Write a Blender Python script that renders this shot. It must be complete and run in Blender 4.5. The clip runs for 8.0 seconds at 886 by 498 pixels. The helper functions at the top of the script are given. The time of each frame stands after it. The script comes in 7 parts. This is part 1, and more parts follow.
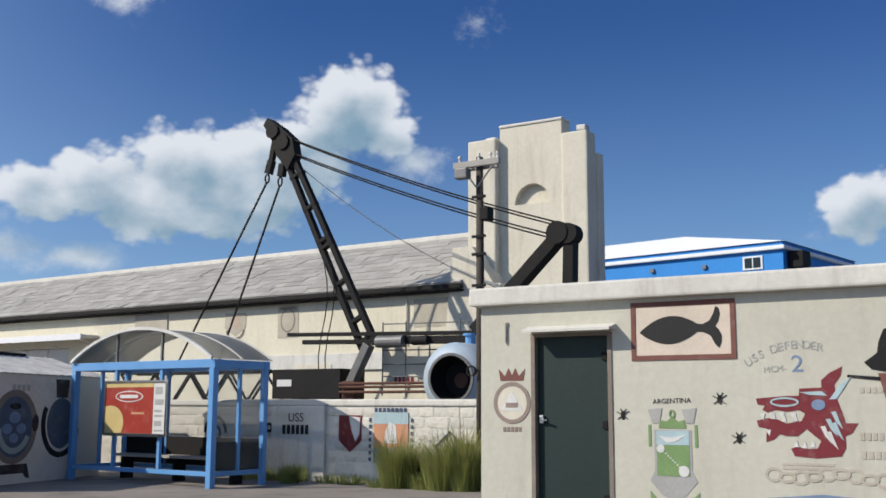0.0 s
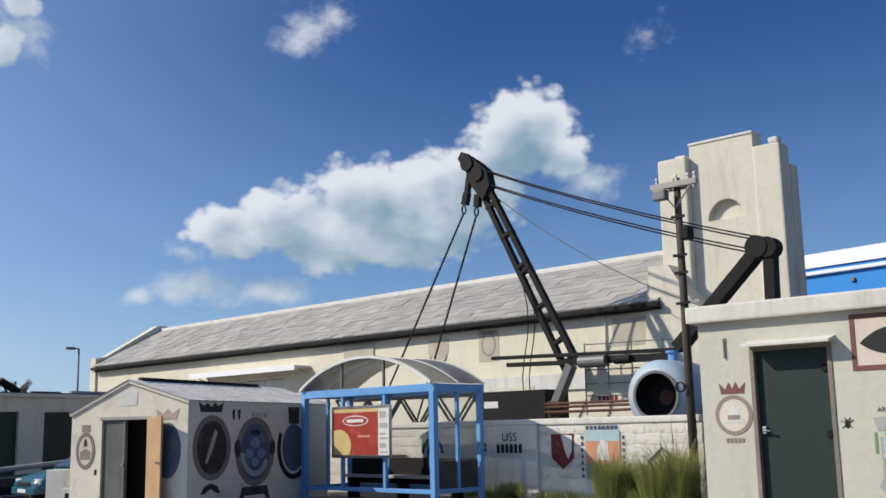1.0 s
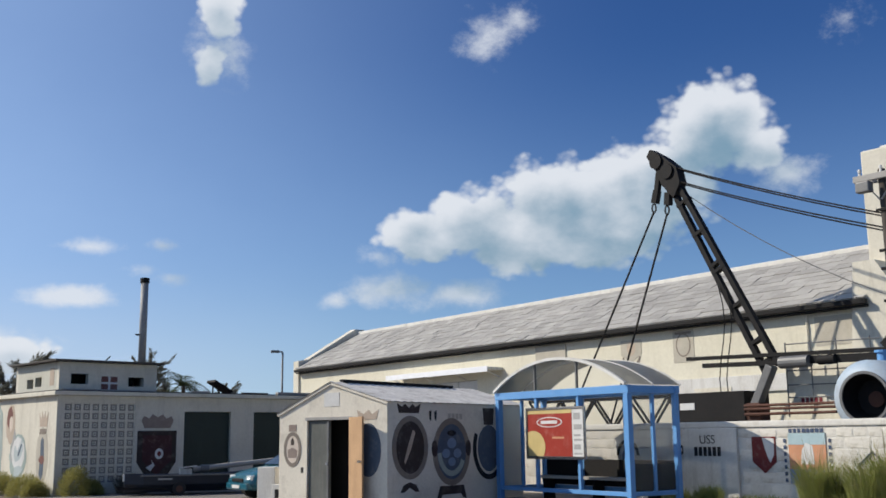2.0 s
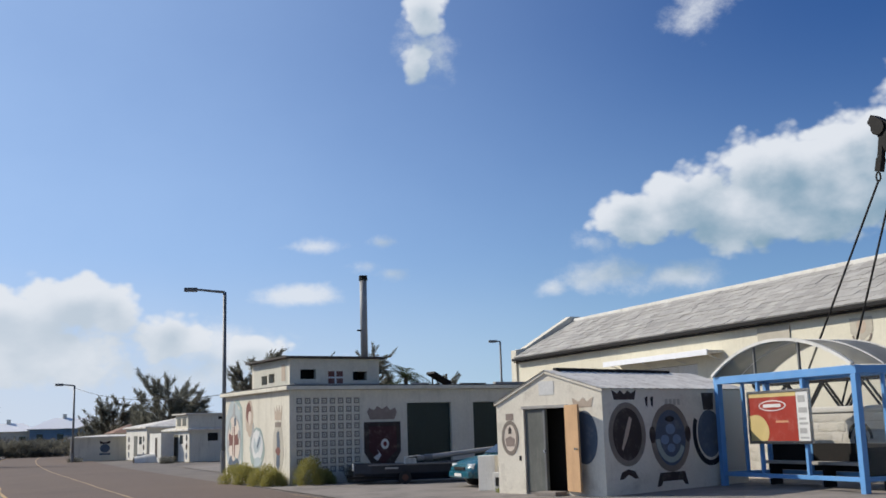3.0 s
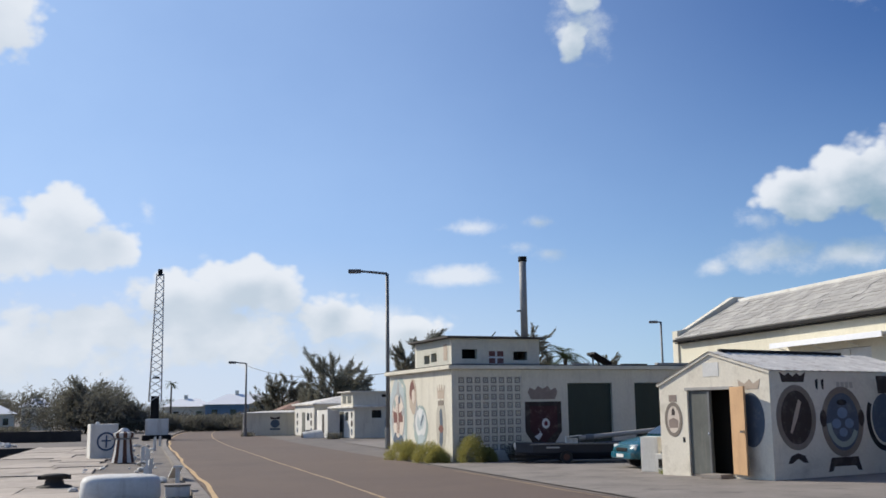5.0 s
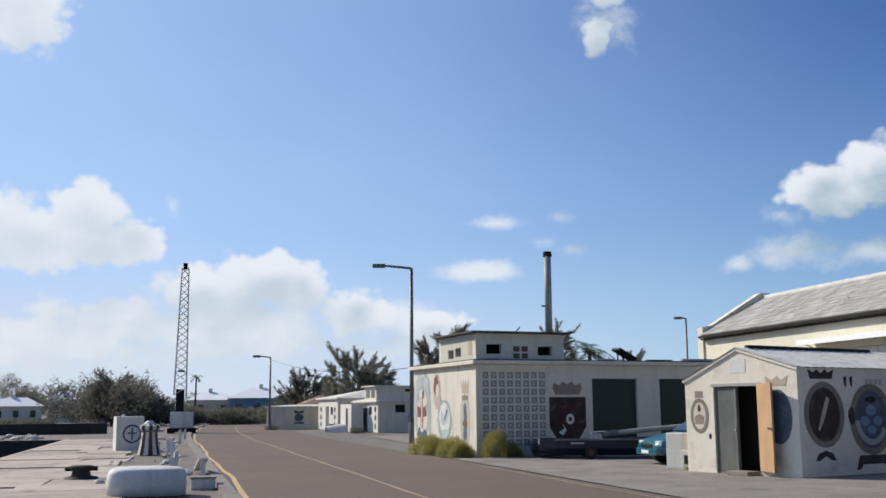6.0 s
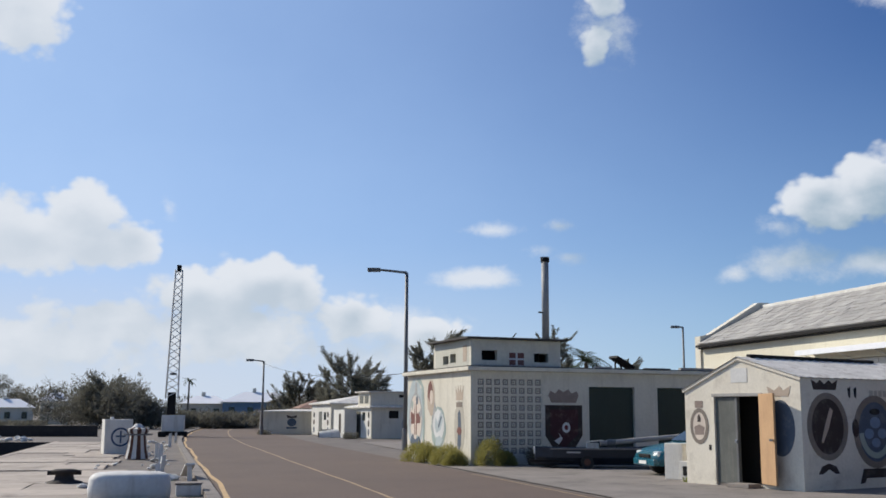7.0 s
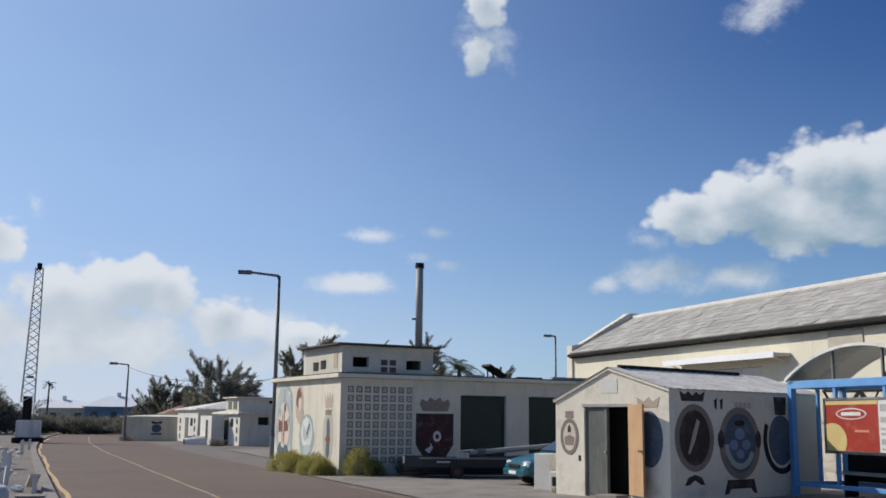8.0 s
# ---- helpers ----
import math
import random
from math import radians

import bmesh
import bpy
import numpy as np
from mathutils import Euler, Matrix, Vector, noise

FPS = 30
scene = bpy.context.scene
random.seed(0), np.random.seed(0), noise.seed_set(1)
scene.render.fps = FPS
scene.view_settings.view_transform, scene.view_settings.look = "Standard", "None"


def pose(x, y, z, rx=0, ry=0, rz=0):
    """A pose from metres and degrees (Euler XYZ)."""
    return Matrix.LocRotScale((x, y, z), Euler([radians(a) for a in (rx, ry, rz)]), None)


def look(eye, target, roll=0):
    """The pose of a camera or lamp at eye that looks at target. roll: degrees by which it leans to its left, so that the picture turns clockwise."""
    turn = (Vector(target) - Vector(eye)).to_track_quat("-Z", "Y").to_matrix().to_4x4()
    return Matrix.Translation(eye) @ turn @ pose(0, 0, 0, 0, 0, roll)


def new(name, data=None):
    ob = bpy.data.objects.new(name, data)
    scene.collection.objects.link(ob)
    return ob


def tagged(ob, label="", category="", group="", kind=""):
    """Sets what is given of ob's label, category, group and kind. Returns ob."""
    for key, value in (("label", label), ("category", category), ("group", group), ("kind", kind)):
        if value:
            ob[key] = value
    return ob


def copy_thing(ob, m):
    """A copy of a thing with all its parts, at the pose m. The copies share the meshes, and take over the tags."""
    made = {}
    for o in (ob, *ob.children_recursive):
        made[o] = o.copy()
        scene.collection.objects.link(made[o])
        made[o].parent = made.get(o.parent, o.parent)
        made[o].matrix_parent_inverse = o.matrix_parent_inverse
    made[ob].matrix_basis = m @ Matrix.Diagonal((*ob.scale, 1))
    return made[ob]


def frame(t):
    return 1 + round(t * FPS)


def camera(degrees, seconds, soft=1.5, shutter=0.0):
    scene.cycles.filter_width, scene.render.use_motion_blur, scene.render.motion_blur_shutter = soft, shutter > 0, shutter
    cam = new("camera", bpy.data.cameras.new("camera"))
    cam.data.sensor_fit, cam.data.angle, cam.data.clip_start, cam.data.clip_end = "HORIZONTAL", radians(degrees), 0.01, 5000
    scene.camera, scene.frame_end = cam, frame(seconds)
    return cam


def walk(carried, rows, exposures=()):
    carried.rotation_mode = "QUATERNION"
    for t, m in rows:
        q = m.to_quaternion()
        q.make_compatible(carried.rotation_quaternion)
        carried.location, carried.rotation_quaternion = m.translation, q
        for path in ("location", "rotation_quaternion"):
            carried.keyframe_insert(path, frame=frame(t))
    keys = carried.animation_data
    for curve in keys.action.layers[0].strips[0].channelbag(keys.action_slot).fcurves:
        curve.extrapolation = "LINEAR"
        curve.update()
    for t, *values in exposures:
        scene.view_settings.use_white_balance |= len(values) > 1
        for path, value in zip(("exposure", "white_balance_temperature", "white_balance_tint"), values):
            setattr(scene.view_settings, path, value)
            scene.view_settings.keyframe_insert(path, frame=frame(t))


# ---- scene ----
cam = camera(45.84, 8.0, soft=1.65)


def heading(x, y, z, yaw, pitch, roll):
    """Camera pose from a place and its yaw (to the left of +y), pitch and roll in degrees."""
    a, b = radians(yaw), radians(pitch)
    way = Vector((-math.sin(a) * math.cos(b), math.cos(a) * math.cos(b), math.sin(b)))
    eye = Vector((x, y, z))
    return look(eye, eye + way, roll)


EXPOSURE = 0.0
PATH = [
    (0.0, -0.179, -0.056, 1.635, -33.78, 8.69, 0.23),
    (0.5, -0.701, -0.309, 1.614, -28.41, 9.00, -2.00),
    (1.0, -1.181, -0.697, 1.555, -23.94, 9.97, -1.15),
    (1.2, -1.300, -0.820, 1.540, -22.42, 10.10, -0.82),
    (2.3, -1.180, -0.852, 1.560, -9.67, 10.09, -1.16),
    (2.5, -1.120, -0.895, 1.557, -7.23, 9.97, -1.56),
    (3.0, -1.095, -1.000, 1.575, -1.64, 9.76, -1.73),
    (3.5, -1.100, -1.060, 1.575, 2.51, 9.63, -1.51),
    (4.0, -1.154, -1.187, 1.563, 4.89, 9.43, -1.26),
    (4.5, -1.170, -1.243, 1.565, 6.06, 9.14, -1.07),
    (6.0, -1.219, -1.196, 1.548, 8.34, 8.64, -0.48),
    (6.5, -1.269, -0.908, 1.562, 8.24, 8.81, -0.13),
    (7.0, -1.295, -0.612, 1.555, 8.14, 8.99, 0.24),
    (7.5, -1.292, -0.330, 1.572, 7.08, 9.17, 0.49),
    (8.0, -1.240, 0.070, 1.622, 1.39, 9.37, 0.60),
]
walk(cam, [(t, heading(*row)) for t, *row in PATH], [(t, EXPOSURE + e) for t, e in ((0.0, -0.06), (2.5, -0.07), (4.0, 0.02), (6.0, 0.04), (6.5, 0.02), (7.0, -0.05), (8.0, -0.13))])

# ---- daylight ----
SUN_AZ, SUN_EL = 67.0, 35.0      # to the left of +y, above the horizon


def make_world():
    world = bpy.data.worlds.new("world")
    scene.world = world
    world.use_nodes = True
    nt = world.node_tree
    n, l = nt.nodes, nt.links
    n.clear()
    out = n.new("ShaderNodeOutputWorld")
    bg = n.new("ShaderNodeBackground")
    sky = n.new("ShaderNodeTexSky")
    sky.sky_type = "NISHITA"
    sky.sun_disc = False
    sky.sun_elevation = radians(SUN_EL)
    sky.sun_rotation = radians(-SUN_AZ)
    sky.air_density, sky.dust_density, sky.ozone_density = 1.0, 0.15, 5.0
    bg.inputs["Strength"].default_value = 1.0
    gain = n.new("ShaderNodeVectorMath")
    gain.operation = "SCALE"
    gain.inputs["Scale"].default_value = SKY
    deep = n.new("ShaderNodeHueSaturation")
    deep.inputs["Hue"].default_value = 0.522
    deep.inputs["Saturation"].default_value = 1.12
    l.new(sky.outputs[0], deep.inputs["Color"])
    clear = n.new("ShaderNodeVectorMath")
    clear.operation = "MULTIPLY"
    clear.inputs[1].default_value = (0.70, 1.10, 1.17)
    l.new(deep.outputs[0], clear.inputs[0])
    l.new(clear.outputs[0], gain.inputs[0])

    # clouds: soft heaps in azimuth and elevation, broken up by fractal noise
    tc = n.new("ShaderNodeTexCoord")
    sep = n.new("ShaderNodeSeparateXYZ")
    l.new(tc.outputs["Generated"], sep.inputs[0])

    def mth(op, a, b=None, c=None):
        m = n.new("ShaderNodeMath")
        m.operation = op
        for i, v in enumerate((a, b, c)):
            if v is None:
                continue
            if isinstance(v, (int, float)):
                m.inputs[i].default_value = v
            else:
                l.new(v, m.inputs[i])
        return m.outputs[0]

    az = mth("MULTIPLY", mth("ARCTAN2", mth("MULTIPLY", sep.outputs[0], -1.0), sep.outputs[1]), 57.2958)
    el = mth("MULTIPLY", mth("ARCSINE", sep.outputs[2]), 57.2958)

    def field(kind, scale, detail, rough, seed, da=0.0, de=0.0):
        comb = n.new("ShaderNodeCombineXYZ")
        l.new(mth("MULTIPLY", mth("ADD", az, da), 0.1), comb.inputs[0])
        l.new(mth("MULTIPLY", mth("ADD", el, de), 0.13), comb.inputs[1])
        comb.inputs[2].default_value = seed
        t = n.new(kind)
        t.inputs["Scale"].default_value = scale
        l.new(comb.outputs[0], t.inputs["Vector"])
        if kind == "ShaderNodeTexVoronoi":
            t.feature = "SMOOTH_F1"
            t.inputs["Smoothness"].default_value = 0.25
            t.inputs["Detail"].default_value, t.inputs["Roughness"].default_value = detail, rough
            return t.outputs["Distance"]
        t.inputs["Detail"].default_value, t.inputs["Roughness"].default_value = detail, rough
        return t.outputs["Fac"]

    noise, cells = "ShaderNodeTexNoise", "ShaderNodeTexVoronoi"
    big, veil = field(noise, 2.6, 7.0, 0.52, 3.1), field(noise, 0.7, 5.0, 0.6, 1.7)
    puff = field(cells, 6.5, 2.0, 0.5, 2.2)
    # the same heaps a little nearer the sun, for lit and shaded sides
    big_s = field(noise, 2.6, 4.0, 0.45, 3.1, 0.9, 1.0)
    edge = mth("ADD", mth("MULTIPLY", mth("SUBTRACT", big, 0.5), 2.3), mth("MULTIPLY", mth("SUBTRACT", 0.42, puff), 1.15))

    def heaps(rows):
        dense = under = None
        for ca, ce, ra, re, amp in rows:
            lift = mth("MULTIPLY", mth("SUBTRACT", el, ce), 1 / re)
            d = mth("SQRT", mth("ADD", mth("POWER", mth("MULTIPLY", mth("SUBTRACT", az, ca), 1 / ra), 2.0), mth("POWER", lift, 2.0)))
            v = mth("MULTIPLY", mth("SUBTRACT", 1.0, d), amp)
            w = mth("SUBTRACT", mth("MULTIPLY", v, 0.9), mth("MULTIPLY", lift, 0.75))
            dense = v if dense is None else mth("SMOOTH_MAX", dense, v, 0.15)
            under = w if under is None else mth("SMOOTH_MAX", under, w, 0.3)
        return dense, under

    dense, under = heaps(CLOUDS)
    mass = mth("ADD", mth("MULTIPLY", dense, 1.5), mth("MULTIPLY", edge, 0.52))
    ramp = n.new("ShaderNodeMapRange")
    ramp.interpolation_type = "SMOOTHSTEP"
    ramp.inputs["From Min"].default_value, ramp.inputs["From Max"].default_value = -0.04, 0.40
    ramp.inputs["To Max"].default_value = 0.97
    l.new(mass, ramp.inputs["Value"])
    streak = field(noise, 3.4, 8.0, 0.62, 5.5)
    thin, _ = heaps(WISPS)
    wisp = n.new("ShaderNodeMapRange")
    wisp.interpolation_type = "SMOOTHSTEP"
    wisp.inputs["From Min"].default_value, wisp.inputs["From Max"].default_value = 0.05, 1.15
    wisp.inputs["To Max"].default_value = 0.85
    l.new(mth("ADD", thin, mth("MULTIPLY", mth("SUBTRACT", streak, 0.5), 2.6)), wisp.inputs["Value"])
    cover = mth("MAXIMUM", ramp.outputs[0], wisp.outputs[0])
    # white sunward crowns, blue-grey bellies
    shade = n.new("ShaderNodeMapRange")
    shade.interpolation_type = "SMOOTHSTEP"
    shade.inputs["From Min"].default_value, shade.inputs["From Max"].default_value = 0.08, 1.2
    l.new(mth("ADD", under, mth("MULTIPLY", mth("SUBTRACT", big_s, big), 1.5)), shade.inputs["Value"])
    tone = n.new("ShaderNodeMix")
    tone.data_type = "RGBA"
    tone.inputs["A"].default_value = (*CLOUD_LIT, 1)
    l.new(shade.outputs[0], tone.inputs["Factor"])
    # thin haze towards the horizon and the sun's side
    low = n.new("ShaderNodeMapRange")
    low.interpolation_type = "SMOOTHSTEP"
    low.inputs["From Min"].default_value, low.inputs["From Max"].default_value = 22.0, -2.0
    l.new(el, low.inputs["Value"])
    side = n.new("ShaderNodeMapRange")
    side.interpolation_type = "SMOOTHSTEP"
    side.inputs["From Min"].default_value, side.inputs["From Max"].default_value = -27.0, 41.0
    l.new(mth("SUBTRACT", 75.0, mth("ABSOLUTE", mth("SUBTRACT", az, 75.0))), side.inputs["Value"])
    haze = mth("MULTIPLY", mth("ADD", mth("MULTIPLY", low.outputs[0], 0.40), mth("MULTIPLY", side.outputs[0], 0.84)), mth("ADD", mth("MULTIPLY", veil, 0.3), 0.85))
    # bellies glow more towards the sun
    belly = n.new("ShaderNodeMix")
    belly.data_type = "RGBA"
    belly.inputs["A"].default_value, belly.inputs["B"].default_value = (*CLOUD_DIM, 1), (*CLOUD_GLOW, 1)
    l.new(side.outputs[0], belly.inputs["Factor"])
    l.new(belly.outputs["Result"], tone.inputs["B"])
    floor_ = n.new("ShaderNodeMapRange")
    floor_.interpolation_type = "SMOOTHSTEP"
    floor_.inputs["From Min"].default_value, floor_.inputs["From Max"].default_value = 10.0, 0.5
    l.new(el, floor_.inputs["Value"])
    mist = n.new("ShaderNodeMix")
    mist.data_type = "RGBA"
    l.new(haze, mist.inputs["Factor"])
    l.new(gain.outputs[0], mist.inputs["A"])
    mist.inputs["B"].default_value = (*HAZE, 1)
    mix = n.new("ShaderNodeMix")
    mix.data_type = "RGBA"
    l.new(cover, mix.inputs["Factor"])
    pale = n.new("ShaderNodeMix")
    pale.data_type = "RGBA"
    l.new(mth("MULTIPLY", mth("MULTIPLY", floor_.outputs[0], side.outputs[0]), 1.05), pale.inputs["Factor"])
    l.new(mist.outputs["Result"], pale.inputs["A"])
    pale.inputs["B"].default_value = (0.66, 0.73, 0.82, 1)
    l.new(pale.outputs["Result"], mix.inputs["A"])
    l.new(tone.outputs["Result"], mix.inputs["B"])
    l.new(mix.outputs["Result"], bg.inputs["Color"])
    l.new(bg.outputs[0], out.inputs["Surface"])


SKY = 0.074
CLOUD_LIT, CLOUD_DIM, CLOUD_GLOW, HAZE = (0.79, 0.83, 0.89), (0.22, 0.36, 0.48), (0.66, 0.72, 0.80), (0.43, 0.62, 0.95)
# heaps of cloud: azimuth, elevation, half width, half height (degrees), weight
CLOUDS = [
    (-28.6, 16.0, 3.9, 3.4, 1.05), (-30.6, 14.6, 2.6, 2.2, 0.85), (-25.4, 13.4, 5.0, 3.6, 1.0), (-20.5, 12.4, 5.6, 3.4, 1.0), (-15.5, 11.6, 4.6, 2.7, 1.0), (-22.5, 10.4, 4.6, 2.2, 0.95),
    (-12.2, 11.0, 3.0, 1.9, 1.0), (-18.0, 10.4, 5.0, 2.2, 1.0),
    (-56.6, 10.4, 3.6, 2.2, 0.95), (-61.0, 9.6, 5.0, 3.0, 1.0),
    (-1.0, 22.6, 1.7, 2.6, 0.85), (-0.5, 20.0, 1.2, 2.0, 0.8),
    (31.0, 20.2, 3.4, 3.2, 1.0), (33.5, 23.6, 4.5, 5.0, 1.1), (27.4, 10.4, 2.6, 2.2, 1.0), (30.0, 8.6, 4.4, 2.6, 1.0), (24.8, 8.9, 2.2, 1.7, 1.0), (26.6, 8.6, 3.0, 1.8, 1.0), (31.5, 10.0, 2.6, 1.8, 0.9),
    (18.2, 6.8, 3.4, 2.2, 1.0), (21.4, 6.0, 3.2, 2.2, 1.0), (16.0, 6.6, 1.9, 1.9, 0.9), (25.5, 4.6, 5.0, 1.7, 0.9), (20.0, 4.4, 8.0, 2.6, 0.9), (30.0, 3.6, 9.0, 2.6, 0.8), (13.0, 5.2, 3.4, 1.8, 0.9), (9.0, 4.4, 2.8, 1.4, 0.75),
    (60.0, 9.0, 12.0, 4.0, 0.9), (-120.0, 10.0, 16.0, 4.0, 0.9),
]
# thin ragged shreds
WISPS = [
    (-0.9, 20.4, 1.9, 2.9, 0.95), (-16.2, 21.4, 2.4, 1.5, 0.75), (-18.0, 22.6, 2.0, 1.0, 0.7), (-35.9, 21.0, 1.4, 1.0, 0.4), (-26.0, 27.0, 1.8, 1.0, 0.5),
    (5.5, 10.0, 2.7, 0.55, 1.0), (1.8, 10.2, 1.5, 0.55, 1.0), (6.4, 7.4, 3.2, 0.75, 1.15), (1.2, 8.5, 1.2, 0.5, 0.7), (3.0, 8.9, 1.4, 0.5, 0.6), (11.0, 4.9, 5.0, 1.6, 0.95), (11.0, 3.0, 8.0, 2.0, 0.8),
    (-10.6, 7.9, 3.0, 1.3, 1.25), (-14.6, 7.7, 2.8, 1.2, 1.15), (-7.6, 7.4, 1.2, 0.6, 0.8), (-56.5, 9.0, 3.0, 2.0, 0.6), (23.1, 10.8, 0.8, 0.9, 0.8), (-32.0, 13.4, 2.0, 1.2, 0.9), (-9.8, 9.8, 1.6, 0.8, 0.8),
]
make_world()

sun_data = bpy.data.lights.new("sun", "SUN")
sun_data.energy, sun_data.angle, sun_data.color = 5.0, radians(0.55), (1.0, 0.92, 0.79)
sun = new("sun", sun_data)
_a, _e = radians(SUN_AZ), radians(SUN_EL)
_s = Vector((-math.sin(_a) * math.cos(_e), math.cos(_a) * math.cos(_e), math.sin(_e)))
sun.matrix_world = look(_s * 200, (0, 0, 0))


# ---- materials ----
def surf(name, a, b, rough=0.8, scale=1.0, bump=0.15, metal=0.0, stain=None, stain_amount=0.35, vary=0.0, streak=False, fine=14.0, spec=0.4):
    """A weathered surface: colours a and b mixed at two scales, fine relief, and stains with a shape of their own."""
    m = bpy.data.materials.new(name)
    m.use_nodes = True
    nt = m.node_tree
    n, l = nt.nodes, nt.links
    p = n["Principled BSDF"]
    tc = n.new("ShaderNodeTexCoord")

    def tex(s, detail, rough_, stretch=None):
        t = n.new("ShaderNodeTexNoise")
        t.inputs["Scale"].default_value, t.inputs["Detail"].default_value, t.inputs["Roughness"].default_value = s, detail, rough_
        if stretch:
            mp = n.new("ShaderNodeMapping")
            mp.inputs["Scale"].default_value = stretch
            l.new(tc.outputs["Object"], mp.inputs["Vector"])
            l.new(mp.outputs[0], t.inputs["Vector"])
        else:
            l.new(tc.outputs["Object"], t.inputs["Vector"])
        return t.outputs["Fac"]

    def mixc(fac, x, y):
        k = n.new("ShaderNodeMix")
        k.data_type = "RGBA"
        for v, s in ((fac, "Factor"), (x, "A"), (y, "B")):
            if isinstance(v, (int, float)):
                k.inputs[s].default_value = v
            elif isinstance(v, tuple):
                k.inputs[s].default_value = (*v, 1)
            else:
                l.new(v, k.inputs[s])
        return k.outputs["Result"]

    def band(v, lo, hi, top=1.0):
        r = n.new("ShaderNodeMapRange")
        r.inputs["From Min"].default_value, r.inputs["From Max"].default_value, r.inputs["To Max"].default_value = lo, hi, top
        l.new(v, r.inputs["Value"])
        return r.outputs[0]

    grain = tex(fine * scale, 6.0, 0.65)
    broad = tex(0.9 * scale, 5.0, 0.6)
    col = mixc(band(broad, 0.3, 0.7), a, b)
    col = mixc(band(grain, 0.35, 0.75, 0.35), col, tuple(c * 0.72 for c in b))
    if stain:
        st = tex(1.6 * scale, 6.0, 0.7, (2.2, 2.2, 0.35) if streak else None)
        col = mixc(band(st, 0.52, 0.72, stain_amount), col, stain)
    if vary:
        info = n.new("ShaderNodeObjectInfo")
        hsv = n.new("ShaderNodeHueSaturation")
        l.new(band(info.outputs["Random"], 0.0, 1.0), hsv.inputs["Value"])
        r = n.new("ShaderNodeMapRange")
        r.inputs["To Min"].default_value, r.inputs["To Max"].default_value = 1 - vary, 1 + vary
        l.new(info.outputs["Random"], r.inputs["Value"])
        l.new(r.outputs[0], hsv.inputs["Value"])
        l.new(col, hsv.inputs["Color"])
        col = hsv.outputs[0]
    l.new(col, p.inputs["Base Color"])
    p.inputs["Metallic"].default_value = metal
    p.inputs["Specular IOR Level"].default_value = spec
    rr = n.new("ShaderNodeMapRange")
    rr.inputs["To Min"].default_value, rr.inputs["To Max"].default_value = max(0.05, rough - 0.12), min(1.0, rough + 0.12)
    l.new(grain, rr.inputs["Value"])
    l.new(rr.outputs[0], p.inputs["Roughness"])
    if bump:
        bp = n.new("ShaderNodeBump")
        bp.inputs["Strength"].default_value, bp.inputs["Distance"].default_value = bump, 0.02
        l.new(grain, bp.inputs["Height"])
        l.new(bp.outputs[0], p.inputs["Normal"])
    return m


def glassy(name, tint, rough=0.1, alpha=0.3):
    m = bpy.data.materials.new(name)
    m.use_nodes = True
    p = m.node_tree.nodes["Principled BSDF"]
    p.inputs["Base Color"].default_value = (*tint, 1)
    p.inputs["Roughness"].default_value = rough
    p.inputs["Alpha"].default_value = alpha
    return m


CREAM = surf("cream_limewash", (0.565, 0.55, 0.47), (0.505, 0.49, 0.41), 0.9, 0.8, 0.2, stain=(0.33, 0.30, 0.25), stain_amount=0.3, streak=True)
CREAM2 = surf("pale_limewash", (0.70, 0.66, 0.555), (0.60, 0.56, 0.465), 0.9, 0.7, 0.25, stain=(0.32, 0.285, 0.225), stain_amount=0.42, streak=True)
HALLWASH = surf("warm_cream_wash", (0.72, 0.68, 0.55), (0.64, 0.60, 0.48), 0.9, 0.6, 0.2, stain=(0.42, 0.37, 0.28), stain_amount=0.3, streak=True)
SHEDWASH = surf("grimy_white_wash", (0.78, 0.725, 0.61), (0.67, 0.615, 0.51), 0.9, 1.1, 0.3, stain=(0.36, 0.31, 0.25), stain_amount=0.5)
WHITEWASH = surf("whitewash", (0.72, 0.70, 0.65), (0.60, 0.58, 0.53), 0.9, 1.0, 0.3, stain=(0.35, 0.32, 0.27), stain_amount=0.45, streak=True)
STONEWASH = surf("whitewashed_stone", (0.74, 0.71, 0.65), (0.60, 0.57, 0.50), 0.92, 1.6, 0.5, stain=(0.30, 0.27, 0.22), stain_amount=0.5, vary=0.1)
FELT = surf("tarred_roof_felt", (0.075, 0.068, 0.062), (0.05, 0.046, 0.043), 0.9, 1.5, 0.3, stain=(0.16, 0.145, 0.125), stain_amount=0.5)
SLATE = surf("limestone_slate", (0.40, 0.38, 0.35), (0.30, 0.29, 0.27), 0.9, 0.8, 0.4, stain=(0.50, 0.48, 0.44), stain_amount=0.5, vary=0.16)
CONCRETE = surf("concrete", (0.29, 0.255, 0.225), (0.19, 0.168, 0.148), 0.93, 0.7, 0.6, stain=(0.095, 0.085, 0.075), stain_amount=0.75, fine=30)
QUAY = surf("quay_concrete", (0.47, 0.40, 0.335), (0.33, 0.285, 0.24), 0.92, 0.7, 0.5, stain=(0.13, 0.112, 0.098), stain_amount=0.75, vary=0.2)
YARD = surf("yard_tarmac", (0.21, 0.18, 0.155), (0.14, 0.122, 0.108), 0.93, 0.5, 0.5, stain=(0.085, 0.075, 0.068), stain_amount=0.6, fine=30)
ASPHALT = surf("asphalt", (0.150, 0.106, 0.080), (0.120, 0.087, 0.068), 0.88, 0.25, 0.35, stain=(0.07, 0.056, 0.047), stain_amount=0.4, fine=90)
